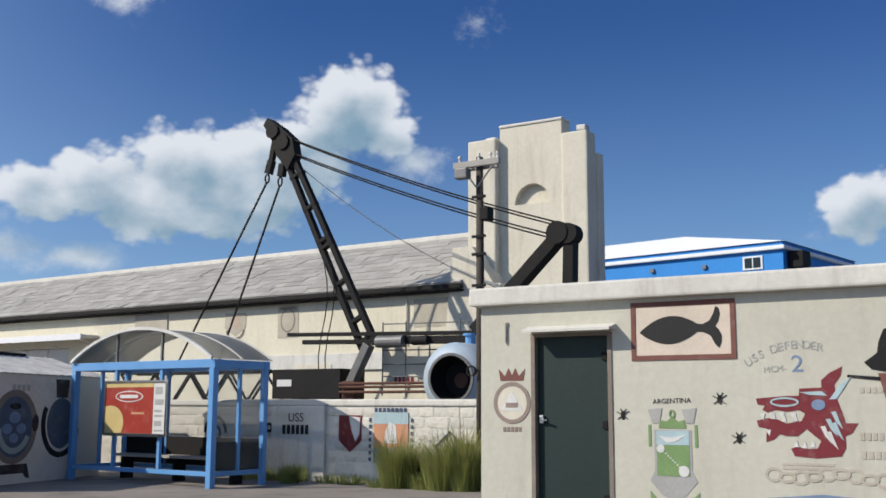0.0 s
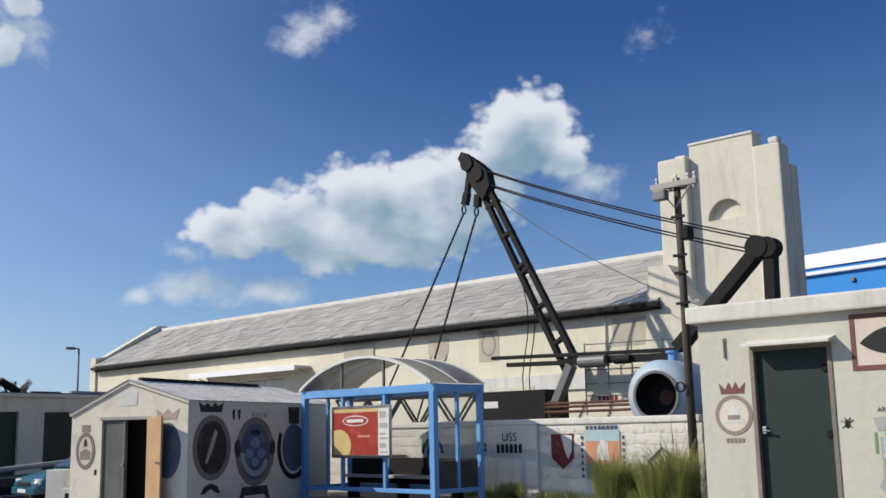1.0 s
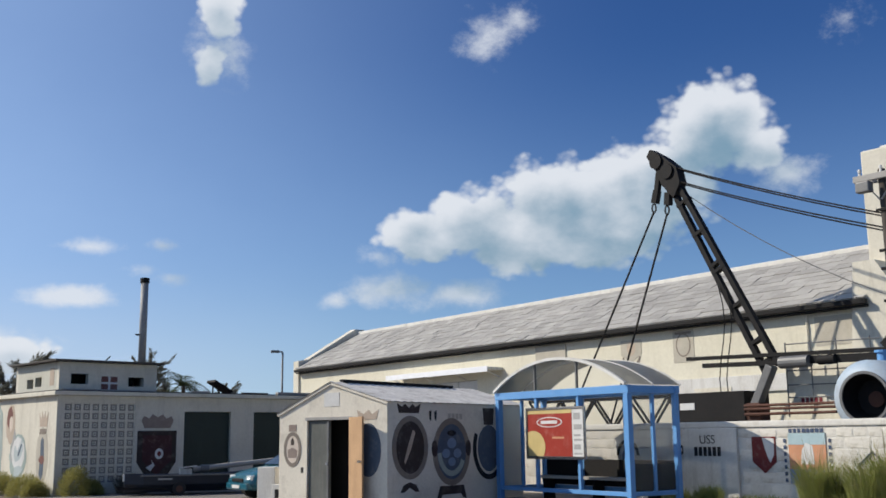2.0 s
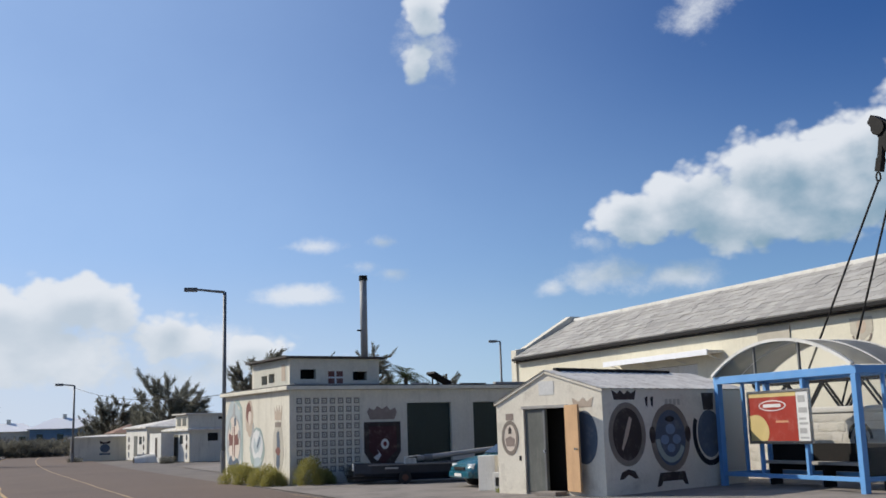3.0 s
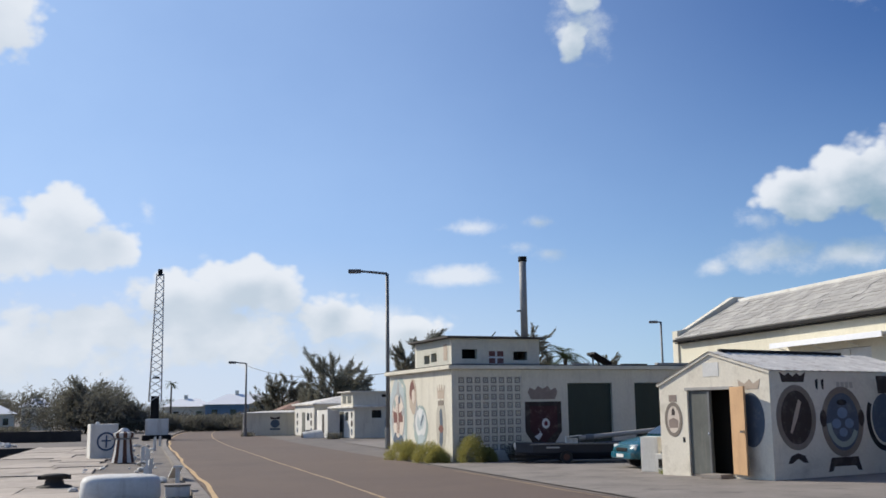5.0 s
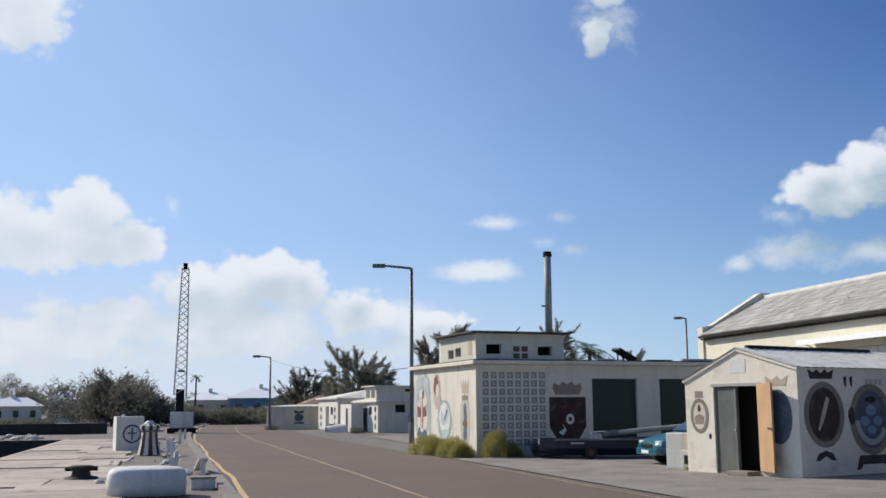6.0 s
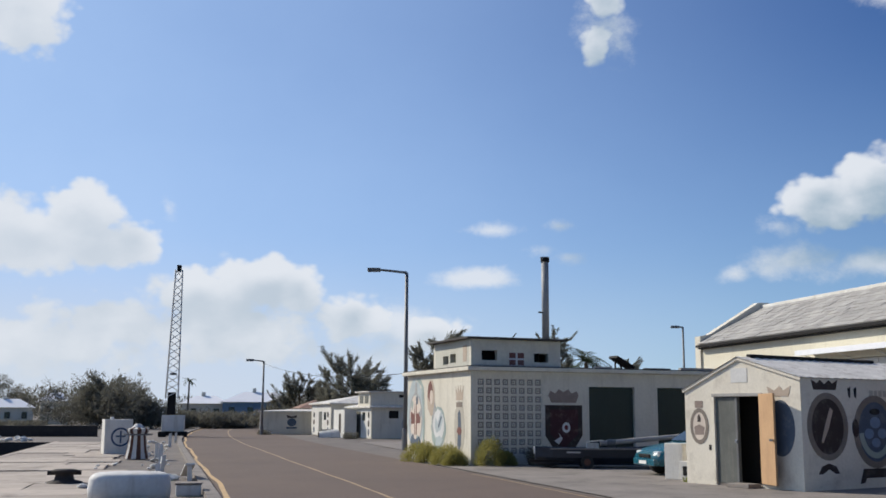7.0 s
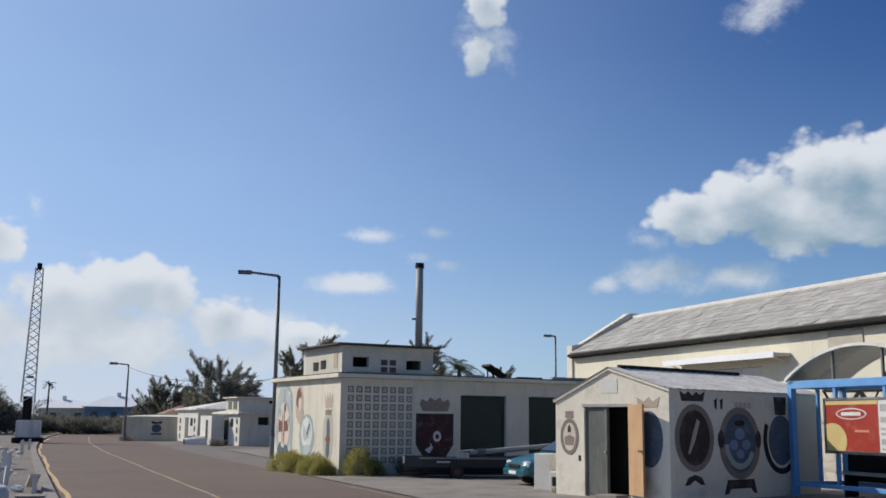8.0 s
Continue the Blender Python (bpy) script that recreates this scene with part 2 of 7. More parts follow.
LINE = surf("worn_yellow_line", (0.48, 0.34, 0.19), (0.30, 0.225, 0.145), 0.85, 2.0, 0.2, stain=(0.13, 0.105, 0.085), stain_amount=0.85)
SEA = surf("sea_water", (0.03, 0.06, 0.075), (0.02, 0.045, 0.06), 0.18, 0.3, 0.35, fine=6.0, spec=0.5)
BLACKIRON = surf("black_painted_iron", (0.008, 0.008, 0.009), (0.013, 0.012, 0.012), 0.7, 2.0, 0.25, stain=(0.03, 0.018, 0.013), stain_amount=0.3, spec=0.2)
FLUE = surf("dull_galvanised_flue", (0.34, 0.34, 0.34), (0.24, 0.24, 0.24), 0.6, 1.5, 0.1, stain=(0.14, 0.12, 0.10), stain_amount=0.4)
RUST = surf("rusty_iron", (0.13, 0.055, 0.035), (0.08, 0.04, 0.03), 0.85, 2.0, 0.3)
GREYSTEEL = surf("grey_steel", (0.20, 0.20, 0.20), (0.13, 0.13, 0.13), 0.55, 2.0, 0.15, metal=0.3)
TANKBLUE = surf("faded_blue_grey_paint", (0.33, 0.44, 0.55), (0.38, 0.42, 0.46), 0.5, 1.2, 0.12, stain=(0.22, 0.2, 0.19), stain_amount=0.35)
SHELTERBLUE = surf("bright_blue_paint", (0.14, 0.34, 0.66), (0.11, 0.29, 0.58), 0.4, 2.0, 0.06, stain=(0.2, 0.33, 0.5), stain_amount=0.3)
BLUEWALL = surf("vivid_blue_wall", (0.03, 0.25, 0.68), (0.028, 0.22, 0.60), 0.75, 0.6, 0.12, stain=(0.05, 0.2, 0.45), stain_amount=0.3)
FARBLUE = surf("faded_pale_blue_wall", (0.22, 0.32, 0.42), (0.18, 0.27, 0.36), 0.85, 0.4, 0.1, stain=(0.25, 0.28, 0.30), stain_amount=0.4)
EDGELINE = surf("yellow_edge_line", (0.62, 0.43, 0.22), (0.48, 0.33, 0.17), 0.85, 1.5, 0.2, stain=(0.16, 0.125, 0.095), stain_amount=0.55)
ROOFWHITE = surf("white_roof_wash", (0.82, 0.83, 0.85), (0.76, 0.77, 0.80), 0.85, 0.5, 0.2)
WHITEPAINT = surf("white_paint", (0.70, 0.69, 0.66), (0.55, 0.54, 0.51), 0.7, 1.0, 0.15, stain=(0.30, 0.255, 0.21), stain_amount=0.5, streak=True)
GREENDOOR = surf("dark_green_paint", (0.008, 0.026, 0.022), (0.007, 0.021, 0.018), 0.55, 1.5, 0.12, stain=(0.02, 0.038, 0.033), stain_amount=0.3, streak=True)
GREYDOOR = surf("weathered_grey_door", (0.15, 0.155, 0.14), (0.10, 0.105, 0.095), 0.8, 2.0, 0.25, stain=(0.24, 0.22, 0.18), stain_amount=0.4, streak=True)
RAWWOOD = surf("raw_plywood", (0.52, 0.33, 0.18), (0.42, 0.26, 0.14), 0.8, 2.0, 0.2, stain=(0.22, 0.13, 0.08), stain_amount=0.4, streak=True)
POLEWOOD = surf("weathered_pole_wood", (0.075, 0.062, 0.05), (0.055, 0.046, 0.04), 0.9, 3.0, 0.4)
GREYWOOD = surf("silvered_timber", (0.42, 0.40, 0.37), (0.33, 0.31, 0.29), 0.85, 2.0, 0.3)
TIN = surf("weathered_tin_roof", (0.82, 0.78, 0.71), (0.56, 0.53, 0.48), 0.65, 2.2, 0.2, metal=0.05, stain=(0.26, 0.20, 0.155), stain_amount=0.65)
WETSTONE = surf("dark_wet_stone", (0.045, 0.036, 0.032), (0.03, 0.025, 0.023), 0.8, 0.5, 0.4, stain=(0.075, 0.062, 0.052), stain_amount=0.5)
OLDRED = surf("faded_red_roof", (0.29, 0.17, 0.13), (0.22, 0.14, 0.11), 0.9, 0.8, 0.2, stain=(0.33, 0.27, 0.22), stain_amount=0.5)
# near-black that stands in for shade in rooms, openings and under the eave
DARK = surf("near_black_shade", (0.01, 0.01, 0.01), (0.014, 0.013, 0.012), 0.9, 1.0, 0.0)
RUBBER = surf("black_rubber", (0.015, 0.015, 0.016), (0.022, 0.022, 0.022), 0.75, 3.0, 0.2)
TEAL = surf("teal_car_paint", (0.010, 0.10, 0.145), (0.009, 0.09, 0.13), 0.25, 1.0, 0.0, spec=0.6)
NAVY = surf("dull_navy_paint", (0.022, 0.030, 0.045), (0.016, 0.022, 0.034), 0.5, 1.0, 0.08)
HEADLAMP = surf("clear_lamp_lens", (0.62, 0.66, 0.68), (0.52, 0.56, 0.58), 0.12, 2.0, 0.0, spec=0.7)
CHROME = surf("dull_chrome", (0.6, 0.6, 0.6), (0.5, 0.5, 0.5), 0.25, 3.0, 0.0, metal=1.0)
PANE = glassy("shelter_pane", (0.35, 0.36, 0.33), 0.15, 0.08)
VAULT = glassy("clouded_plastic", (0.20, 0.19, 0.155), 0.3, 0.72)
CARGLASS = glassy("dark_glass", (0.02, 0.03, 0.035), 0.06, 0.9)
BARK = surf("bark", (0.10, 0.08, 0.06), (0.07, 0.055, 0.045), 0.95, 3.0, 0.4)
NEEDLE = surf("grey_green_needles", (0.24, 0.235, 0.185), (0.17, 0.17, 0.14), 0.85, 0.6, 0.0)
SCRUB = surf("dark_scrub_leaves", (0.20, 0.19, 0.15), (0.13, 0.125, 0.10), 0.85, 0.4, 0.0)
PALM = surf("palm_leaf", (0.060, 0.082, 0.035), (0.045, 0.062, 0.03), 0.7, 1.0, 0.0)
GRASS = surf("tall_grass", (0.33, 0.34, 0.10), (0.19, 0.24, 0.07), 0.85, 1.5, 0.0, stain=(0.40, 0.34, 0.17), stain_amount=0.6)
STRAW = surf("straw_stems", (0.42, 0.36, 0.20), (0.32, 0.27, 0.15), 0.9, 1.5, 0.0)
BUSH = surf("yellow_green_bush", (0.42, 0.38, 0.12), (0.26, 0.25, 0.08), 0.85, 1.5, 0.0)


def ink(name, c, rough=0.85):
    """Flat sign paint, a little worn."""
    return surf(name, c, tuple(0.8 * v for v in c), rough, 2.2, 0.05, stain=tuple(0.6 * v + 0.4 * k for v, k in zip(c, (0.55, 0.50, 0.42))), stain_amount=0.4)


INK_BLACK, INK_MAROON, INK_RED = ink("black_sign_paint", (0.012, 0.012, 0.014)), ink("maroon_sign_paint", (0.17, 0.03, 0.03)), ink("red_sign_paint", (0.20, 0.03, 0.04))
INK_BROWN, INK_GREY, INK_PALE = ink("red_brown_sign_paint", (0.20, 0.085, 0.07)), ink("grey_sign_paint", (0.40, 0.40, 0.39)), ink("pale_sign_paint", (0.70, 0.70, 0.68))
INK_BLUE, INK_GREEN, INK_TAN = ink("dull_blue_sign_paint", (0.20, 0.28, 0.42)), ink("leaf_green_sign_paint", (0.20, 0.32, 0.13)), ink("tan_sign_paint", (0.52, 0.42, 0.33))
INK_DUSK = ink("dusky_blue_sign_paint", (0.095, 0.125, 0.17))
INK_SOLID = surf("solid_black_sign_paint", (0.012, 0.012, 0.013), (0.018, 0.017, 0.017), 0.7, 2.0, 0.05)
INK_WINE = ink("dark_wine_sign_paint", (0.075, 0.028, 0.03))
INK_UMBER = ink("umber_sign_paint", (0.05, 0.036, 0.032))
INK_SAGE = ink("sage_sign_paint", (0.36, 0.43, 0.40))
FADEBLUE = ink("faded_blue_mural_paint", (0.46, 0.52, 0.53))
INK_NAVY, INK_ORANGE, INK_AQUA = ink("navy_sign_paint", (0.06, 0.09, 0.16)), ink("orange_sign_paint", (0.62, 0.30, 0.17)), ink("aqua_sign_paint", (0.42, 0.56, 0.60))
INK_CREAM, POSTER_RED, POSTER_GOLD = ink("cream_sign_paint", (0.72, 0.62, 0.52)), ink("poster_red", (0.37, 0.045, 0.03), 0.4), ink("poster_gold", (0.64, 0.50, 0.22), 0.4)
FADED = ink("faded_crest_paint", (0.50, 0.46, 0.38))
FADED3 = ink("faded_umber_paint", (0.24, 0.20, 0.165))
FADED2 = ink("faded_maroon_paint", (0.30, 0.235, 0.20))


def leafy(m, share=0.4):
    """Let part of the light through thin leaves."""
    n, l = m.node_tree.nodes, m.node_tree.links
    p = n["Principled BSDF"]
    out = next(x for x in n if x.type == "OUTPUT_MATERIAL")
    t = n.new("ShaderNodeBsdfTranslucent")
    k = n.new("ShaderNodeMixShader")
    k.inputs[0].default_value = share
    l.new(p.inputs["Base Color"].links[0].from_socket, t.inputs["Color"])
    l.new(p.outputs[0], k.inputs[1])
    l.new(t.outputs[0], k.inputs[2])
    l.new(k.outputs[0], out.inputs["Surface"])


for leaf_material in (NEEDLE, SCRUB, PALM, GRASS, STRAW, BUSH):
    leafy(leaf_material)


# ---- mesh tools ----
def box(bm, x0, x1, y0, y1, z0, z1, bevel=0.0):
    vs = [bm.verts.new((x, y, z)) for x in (x0, x1) for y in (y0, y1) for z in (z0, z1)]
    fs = [bm.faces.new([vs[i] for i in q]) for q in ((0, 1, 3, 2), (4, 6, 7, 5), (0, 4, 5, 1), (2, 3, 7, 6), (0, 2, 6, 4), (1, 5, 7, 3))]
    if bevel:
        es = list({e for f in fs for e in f.edges})
        bmesh.ops.bevel(bm, geom=es, offset=bevel, segments=2, affect="EDGES", profile=0.6)
    return bm


def beam(bm, p, q, w, h=None, bevel=0.0):
    """A square bar from p to q."""
    p, q = Vector(p), Vector(q)
    h = h or w
    turn = (q - p).to_track_quat("Z", "Y").to_matrix().to_4x4()
    m = Matrix.Translation(p) @ turn
    b = bmesh.new()
    box(b, -w / 2, w / 2, -h / 2, h / 2, 0, (q - p).length, bevel)
    b.transform(m)
    tmp = bpy.data.meshes.new("tmp")
    b.to_mesh(tmp)
    b.free()
    bm.from_mesh(tmp)
    bpy.data.meshes.remove(tmp)
    return bm


def rod(bm, p, q, r, r2=None, seg=10, caps=True):
    p, q = Vector(p), Vector(q)
    turn = (q - p).to_track_quat("Z", "Y").to_matrix().to_4x4()
    m = Matrix.Translation((p + q) / 2) @ turn
    bmesh.ops.create_cone(bm, cap_ends=caps, segments=seg, radius1=r, radius2=r if r2 is None else r2, depth=(q - p).length, matrix=m)
    return bm


def sheet(bm, pts, y0, y1):
    """A flat outline in x and z, from depth y0 (back) to y1 (front)."""
    a = [bm.verts.new((x, y0, z)) for x, z in pts]
    b = [bm.verts.new((x, y1, z)) for x, z in pts]
    bm.faces.new(b)
    bm.faces.new(a[::-1])
    k = len(pts)
    for i in range(k):
        bm.faces.new((a[i], a[(i + 1) % k], b[(i + 1) % k], b[i]))
    bmesh.ops.recalc_face_normals(bm, faces=bm.faces)
    return bm


def oval(cx, cz, rx, rz=None, n=28, a0=0.0, a1=360.0):
    rz = rx if rz is None else rz
    full = abs(a1 - a0) >= 360
    k = n if full else n + 1
    return [(cx + rx * math.cos(radians(a0 + (a1 - a0) * i / n)), cz + rz * math.sin(radians(a0 + (a1 - a0) * i / n))) for i in range(k)]


def ring(bm, cx, cz, rx, rz, w, y0, y1, n=32, a0=0.0, a1=360.0):
    """A flat painted band round an oval."""
    o, i = oval(cx, cz, rx, rz, n, a0, a1), oval(cx, cz, rx - w, rz - w, n, a0, a1)
    k = len(o)
    full = abs(a1 - a0) >= 360
    vo, vi = [bm.verts.new((x, y1, z)) for x, z in o], [bm.verts.new((x, y1, z)) for x, z in i]
    wo, wi = [bm.verts.new((x, y0, z)) for x, z in o], [bm.verts.new((x, y0, z)) for x, z in i]
    for j in range(k if full else k - 1):
        m = (j + 1) % k
        bm.faces.new((vo[j], vo[m], vi[m], vi[j]))
        bm.faces.new((vo[j], wo[j], wo[m], vo[m]))
        bm.faces.new((vi[j], vi[m], wi[m], wi[j]))
    bmesh.ops.recalc_face_normals(bm, faces=bm.faces)
    return bm


def part(name, bm, material, parent, label="", smooth=False):
    me = bpy.data.meshes.new(name)
    bm.to_mesh(me)
    bm.free()
    me.materials.append(material)
    if smooth:
        me.polygons.foreach_set("use_smooth", [True] * len(me.polygons))
    ob = new(name, me)
    ob.parent = parent
    return tagged(ob, label)


def thing(name, m, label, category, group="", kind=""):
    ob = new(name)
    ob.empty_display_size = 0.2
    ob.matrix_basis = m
    return tagged(ob, label, category, group, kind)


def solid(name, bm, material, m, label, category="", kind="", group="", smooth=False):
    ob = part(name, bm, material, None, smooth=smooth)
    ob.matrix_basis = m
    return tagged(ob, label, category, group, kind)


def cube(*a, **k):
    return box(bmesh.new(), *a, **k)


def flat(pts, y0=0.0, y1=-0.005):
    return sheet(bmesh.new(), pts, y0, y1)


def rect(x0, x1, z0, z1):
    return [(x0, z0), (x1, z0), (x1, z1), (x0, z1)]


def lettering(name, text, size, x, y, z, material, parent, tilt=0.0, label="", squeeze=1.0):
    cu = bpy.data.curves.new(name, "FONT")
    cu.body, cu.size, cu.extrude, cu.align_x, cu.align_y = text, size, 0.002, "CENTER", "CENTER"
    tmp = bpy.data.objects.new(name, cu)
    scene.collection.objects.link(tmp)
    me = bpy.data.meshes.new_from_object(tmp)
    bpy.data.objects.remove(tmp)
    me.transform(Matrix.LocRotScale((x, y, z), Euler((radians(90), radians(-tilt), 0)), (squeeze, 1, 1)))
    me.materials.clear()
    me.materials.append(material)
    ob = new(name, me)
    ob.parent = parent
    return tagged(ob, label)


def wall_with_holes(bm, x0, x1, z0, z1, y0, y1, holes):
    """An upright slab in x and z with rectangular openings (x0, x1, z0, z1) that do not overlap in x."""
    cur = x0
    for a, b, c, d in sorted(holes):
        if a > cur:
            box(bm, cur, a, y0, y1, z0, z1)
        if c > z0:
            box(bm, a, b, y0, y1, z0, c)
        if d < z1:
            box(bm, a, b, y0, y1, d, z1)
        cur = b
    if cur < x1:
        box(bm, cur, x1, y0, y1, z0, z1)
    bmesh.ops.remove_doubles(bm, verts=bm.verts, dist=0.0005)
    return bm


def leaves(name, blades, material, parent, label=""):
    """Many thin blades as one mesh: rows of root, tip, half width vector."""
    v = np.zeros((len(blades), 3, 3))
    for i, (r, t, w) in enumerate(blades):
        v[i, 0], v[i, 1], v[i, 2] = np.subtract(r, w), np.add(r, w), t
    me = bpy.data.meshes.new(name)
    k = len(blades)
    me.from_pydata(v.reshape(-1, 3).tolist(), [], np.arange(3 * k).reshape(-1, 3).tolist())
    me.materials.append(material)
    ob = new(name, me)
    ob.parent = parent
    return tagged(ob, label)


# ---- ground, road, quay, sea ----
STREET = pose(0, 0, 0, 0, 0, 23)         # x to the right across the road, y along it


def road_x(y):
    """Sideways place of the road's centre line along the street."""
    return 2.85 + (0.0 if y < 50 else 0.00075 * (y - 50) ** 2)


def strip(bm, ys, left, right, z, depth=0.0):
    a = [[bm.verts.new((f(y), y, z)) for y in ys] for f in (left, right)]
    for i in range(len(ys) - 1):
        bm.faces.new((a[0][i], a[1][i], a[1][i + 1], a[0][i + 1]))
    if depth:
        b = [[bm.verts.new((f(y), y, z - depth)) for y in ys] for f in (left, right)]
        for i in range(len(ys) - 1):
            bm.faces.new((b[0][i], a[0][i], a[0][i + 1], b[0][i + 1]))
            bm.faces.new((a[1][i], b[1][i], b[1][i + 1], a[1][i + 1]))
    return bm


def make_ground():
    bm = bmesh.new()
    # one sheet: yard, quay and far shore, with the dock basin cut out of it
    def quad(x0, x1, y0, y1, z=-0.02):
        bm.faces.new([bm.verts.new(c) for c in ((x0, y0, z), (x1, y0, z), (x1, y1, z), (x0, y1, z))])
    quad(-6.8, 1500, -600, 62)
    quad(-6.8, 1500, 62, 98)
    quad(-2500, 1500, 98, 4000)
    quad(-60, -6.8, 62, 76)
    def drop(a, b):
        bm.faces.new([bm.verts.new((*a, -0.02)), bm.verts.new((*b, -0.02)), bm.verts.new((*b, -2.5)), bm.verts.new((*a, -2.5))])
    drop((-6.8, -600), (-6.8, 62))
    drop((-6.8, 62), (-60, 62))
    drop((-60, 76), (-6.8, 76))
    drop((-6.8, 76), (-6.8, 98))
    drop((-6.8, 98), (-2500, 98))
    solid("ground", bm, YARD, STREET, "pale worn tarmac yard and shore ground", "ground", "structure")
    bm = bmesh.new()
    bm.faces.new([bm.verts.new(c) for c in ((-2500, -600, -1.1), (-6, -600, -1.1), (-6, 100, -1.1), (-2500, 100, -1.1))])
    solid("water", bm, SEA, STREET, "dark calm harbour water beside the quay", "water", "structure")
    bm = bmesh.new()
    box(bm, -60, -6.9, 61.93, 61.99, -2.4, -0.025)
    box(bm, -6.93, -6.805, -60, 61.9, -2.4, -0.03)
    solid("dock_wall", bm, WETSTONE, STREET, "dark wet stone faces of the dock", "dock wall", "structure")
    ys = [-80, -20, 0, 10, 20, 30, 40, 50, 55, 60, 65, 70, 75, 80, 85, 90, 95, 100, 110, 120, 135]
    bm = strip(bmesh.new(), ys, lambda y: road_x(y) - 3.15, lambda y: road_x(y) + 3.95, 0.0)
    solid("road", bm, ASPHALT, STREET, "brown-grey asphalt road curving along the quay", "road", "structure")
    fine = [-20 + 0.8 * i for i in range(195)]

    def sway(y, k):
        """Hand-laid lines wander a little and were relaid in stretches."""
        return k * (0.06 * math.sin(0.31 * y) + 0.035 * math.sin(0.8 * y + 1.0))
    for name, off, w, k, y_end, paint in (("centre_line", 0.0, 0.075, 0.3, 135, LINE), ("edge_line", -3.0, 0.11, 0.8, 135, EDGELINE), ("edge_line", 3.75, 0.05, 0.6, 28, LINE)):
        run = [y for y in fine if y < y_end]
        bm = strip(bmesh.new(), run, lambda y: road_x(y) + off + sway(y, k) - w / 2 * (1 + 0.25 * math.sin(1.7 * y)), lambda y: road_x(y) + off + sway(y, k) + w / 2 * (1 + 0.25 * math.sin(1.3 * y)), 0.005)
        solid(name, bm, paint, STREET, "worn yellow painted line on the road", "road marking", "structure")
    # low kerb on the quay side
    bm = strip(bmesh.new(), ys[1:], lambda y: road_x(y) - 3.42, lambda y: road_x(y) - 3.17, 0.09, 0.12)
    solid("kerb", bm, CONCRETE, STREET, "low worn concrete kerb beside the road", "kerb", "structure")
    # concrete apron in front of the buildings
    bm = bmesh.new()
    bm.faces.new([bm.verts.new((x, y, 0.004)) for x, y in ((7.0, -20), (30, -20), (30, 60), (9.5, 60), (9.0, 46), (7.0, 36))])
    solid("pavement", bm, CONCRETE, STREET, "worn pale concrete apron before the buildings", "pavement", "structure")
    # quay of big slabs
    quay = thing("quay", STREET, "weathered pinkish concrete quay of large slabs", "quay", kind="structure")
    rnd = random.Random(4)
    slab_me = {}
    y = -8.0
    while y < 59:
        d = rnd.uniform(1.4, 3.6)
        cut = rnd.uniform(-5.4, -4.0)
        for x0, x1 in ((-6.78, cut), (cut, rnd.uniform(-3.0, -2.2))):
            bm = cube(x0 + 0.01, x1 - 0.01, y + 0.01, y + d - 0.01, -0.35, 0.012 + rnd.uniform(-0.02, 0.025), bevel=0.012)
            for q in bm.verts:
                q.co.x += rnd.uniform(-0.03, 0.03)
                q.co.y += rnd.uniform(-0.008, 0.008)
            part("slab", bm, QUAY, quay)
        y += d
    bm = cube(-7.0, -6.785, -60, 62, -0.5, 0.02, bevel=0.02)
    part("coping", bm, QUAY, quay)


make_ground()


# ---- painted crests ----
def crest_round(parent, x, z, r, rim, field, device, y=0.0, crown=None, rz=None):
    """A ship's badge painted on a wall: rope ring, field, device and a naval crown above."""
    rz = rz or r
    part("badge_field", flat(oval(x, z, r * 0.86, rz * 0.86), y, y - 0.004), field, parent)
    part("badge_ring", ring(bmesh.new(), x, z, r, rz, r * 0.2, y, y - 0.007), rim, parent)
    if device:
        part("badge_device", flat(device, y, y - 0.008), INK_PALE, parent)
    if crown:
        w, b = r * 0.62, z + rz * 1.06
        pts = [(x - w, b), (x + w, b), (x + w * 1.15, b + r * 0.55), (x + w * 0.6, b + r * 0.22), (x + w * 0.3, b + r * 0.6), (x, b + r * 0.24),
               (x - w * 0.3, b + r * 0.6), (x - w * 0.6, b + r * 0.22), (x - w * 1.15, b + r * 0.55)]
        part("badge_crown", flat(pts, y, y - 0.006), crown, parent)


def word_bars(parent, x0, x1, z, h, material, n, y=0.0):
    """Writing that cannot be read: plain bars."""
    w = (x1 - x0) / n
    for i in range(n):
        part("word_bar", cube(x0 + i * w, x0 + (i + 0.72) * w, y - 0.006, y, z - h / 2, z + h / 2), material, parent)


# ---- kiosk ----
KIOSK = pose(8.05, 11.32, 0, 0, 0, 25 - 90)


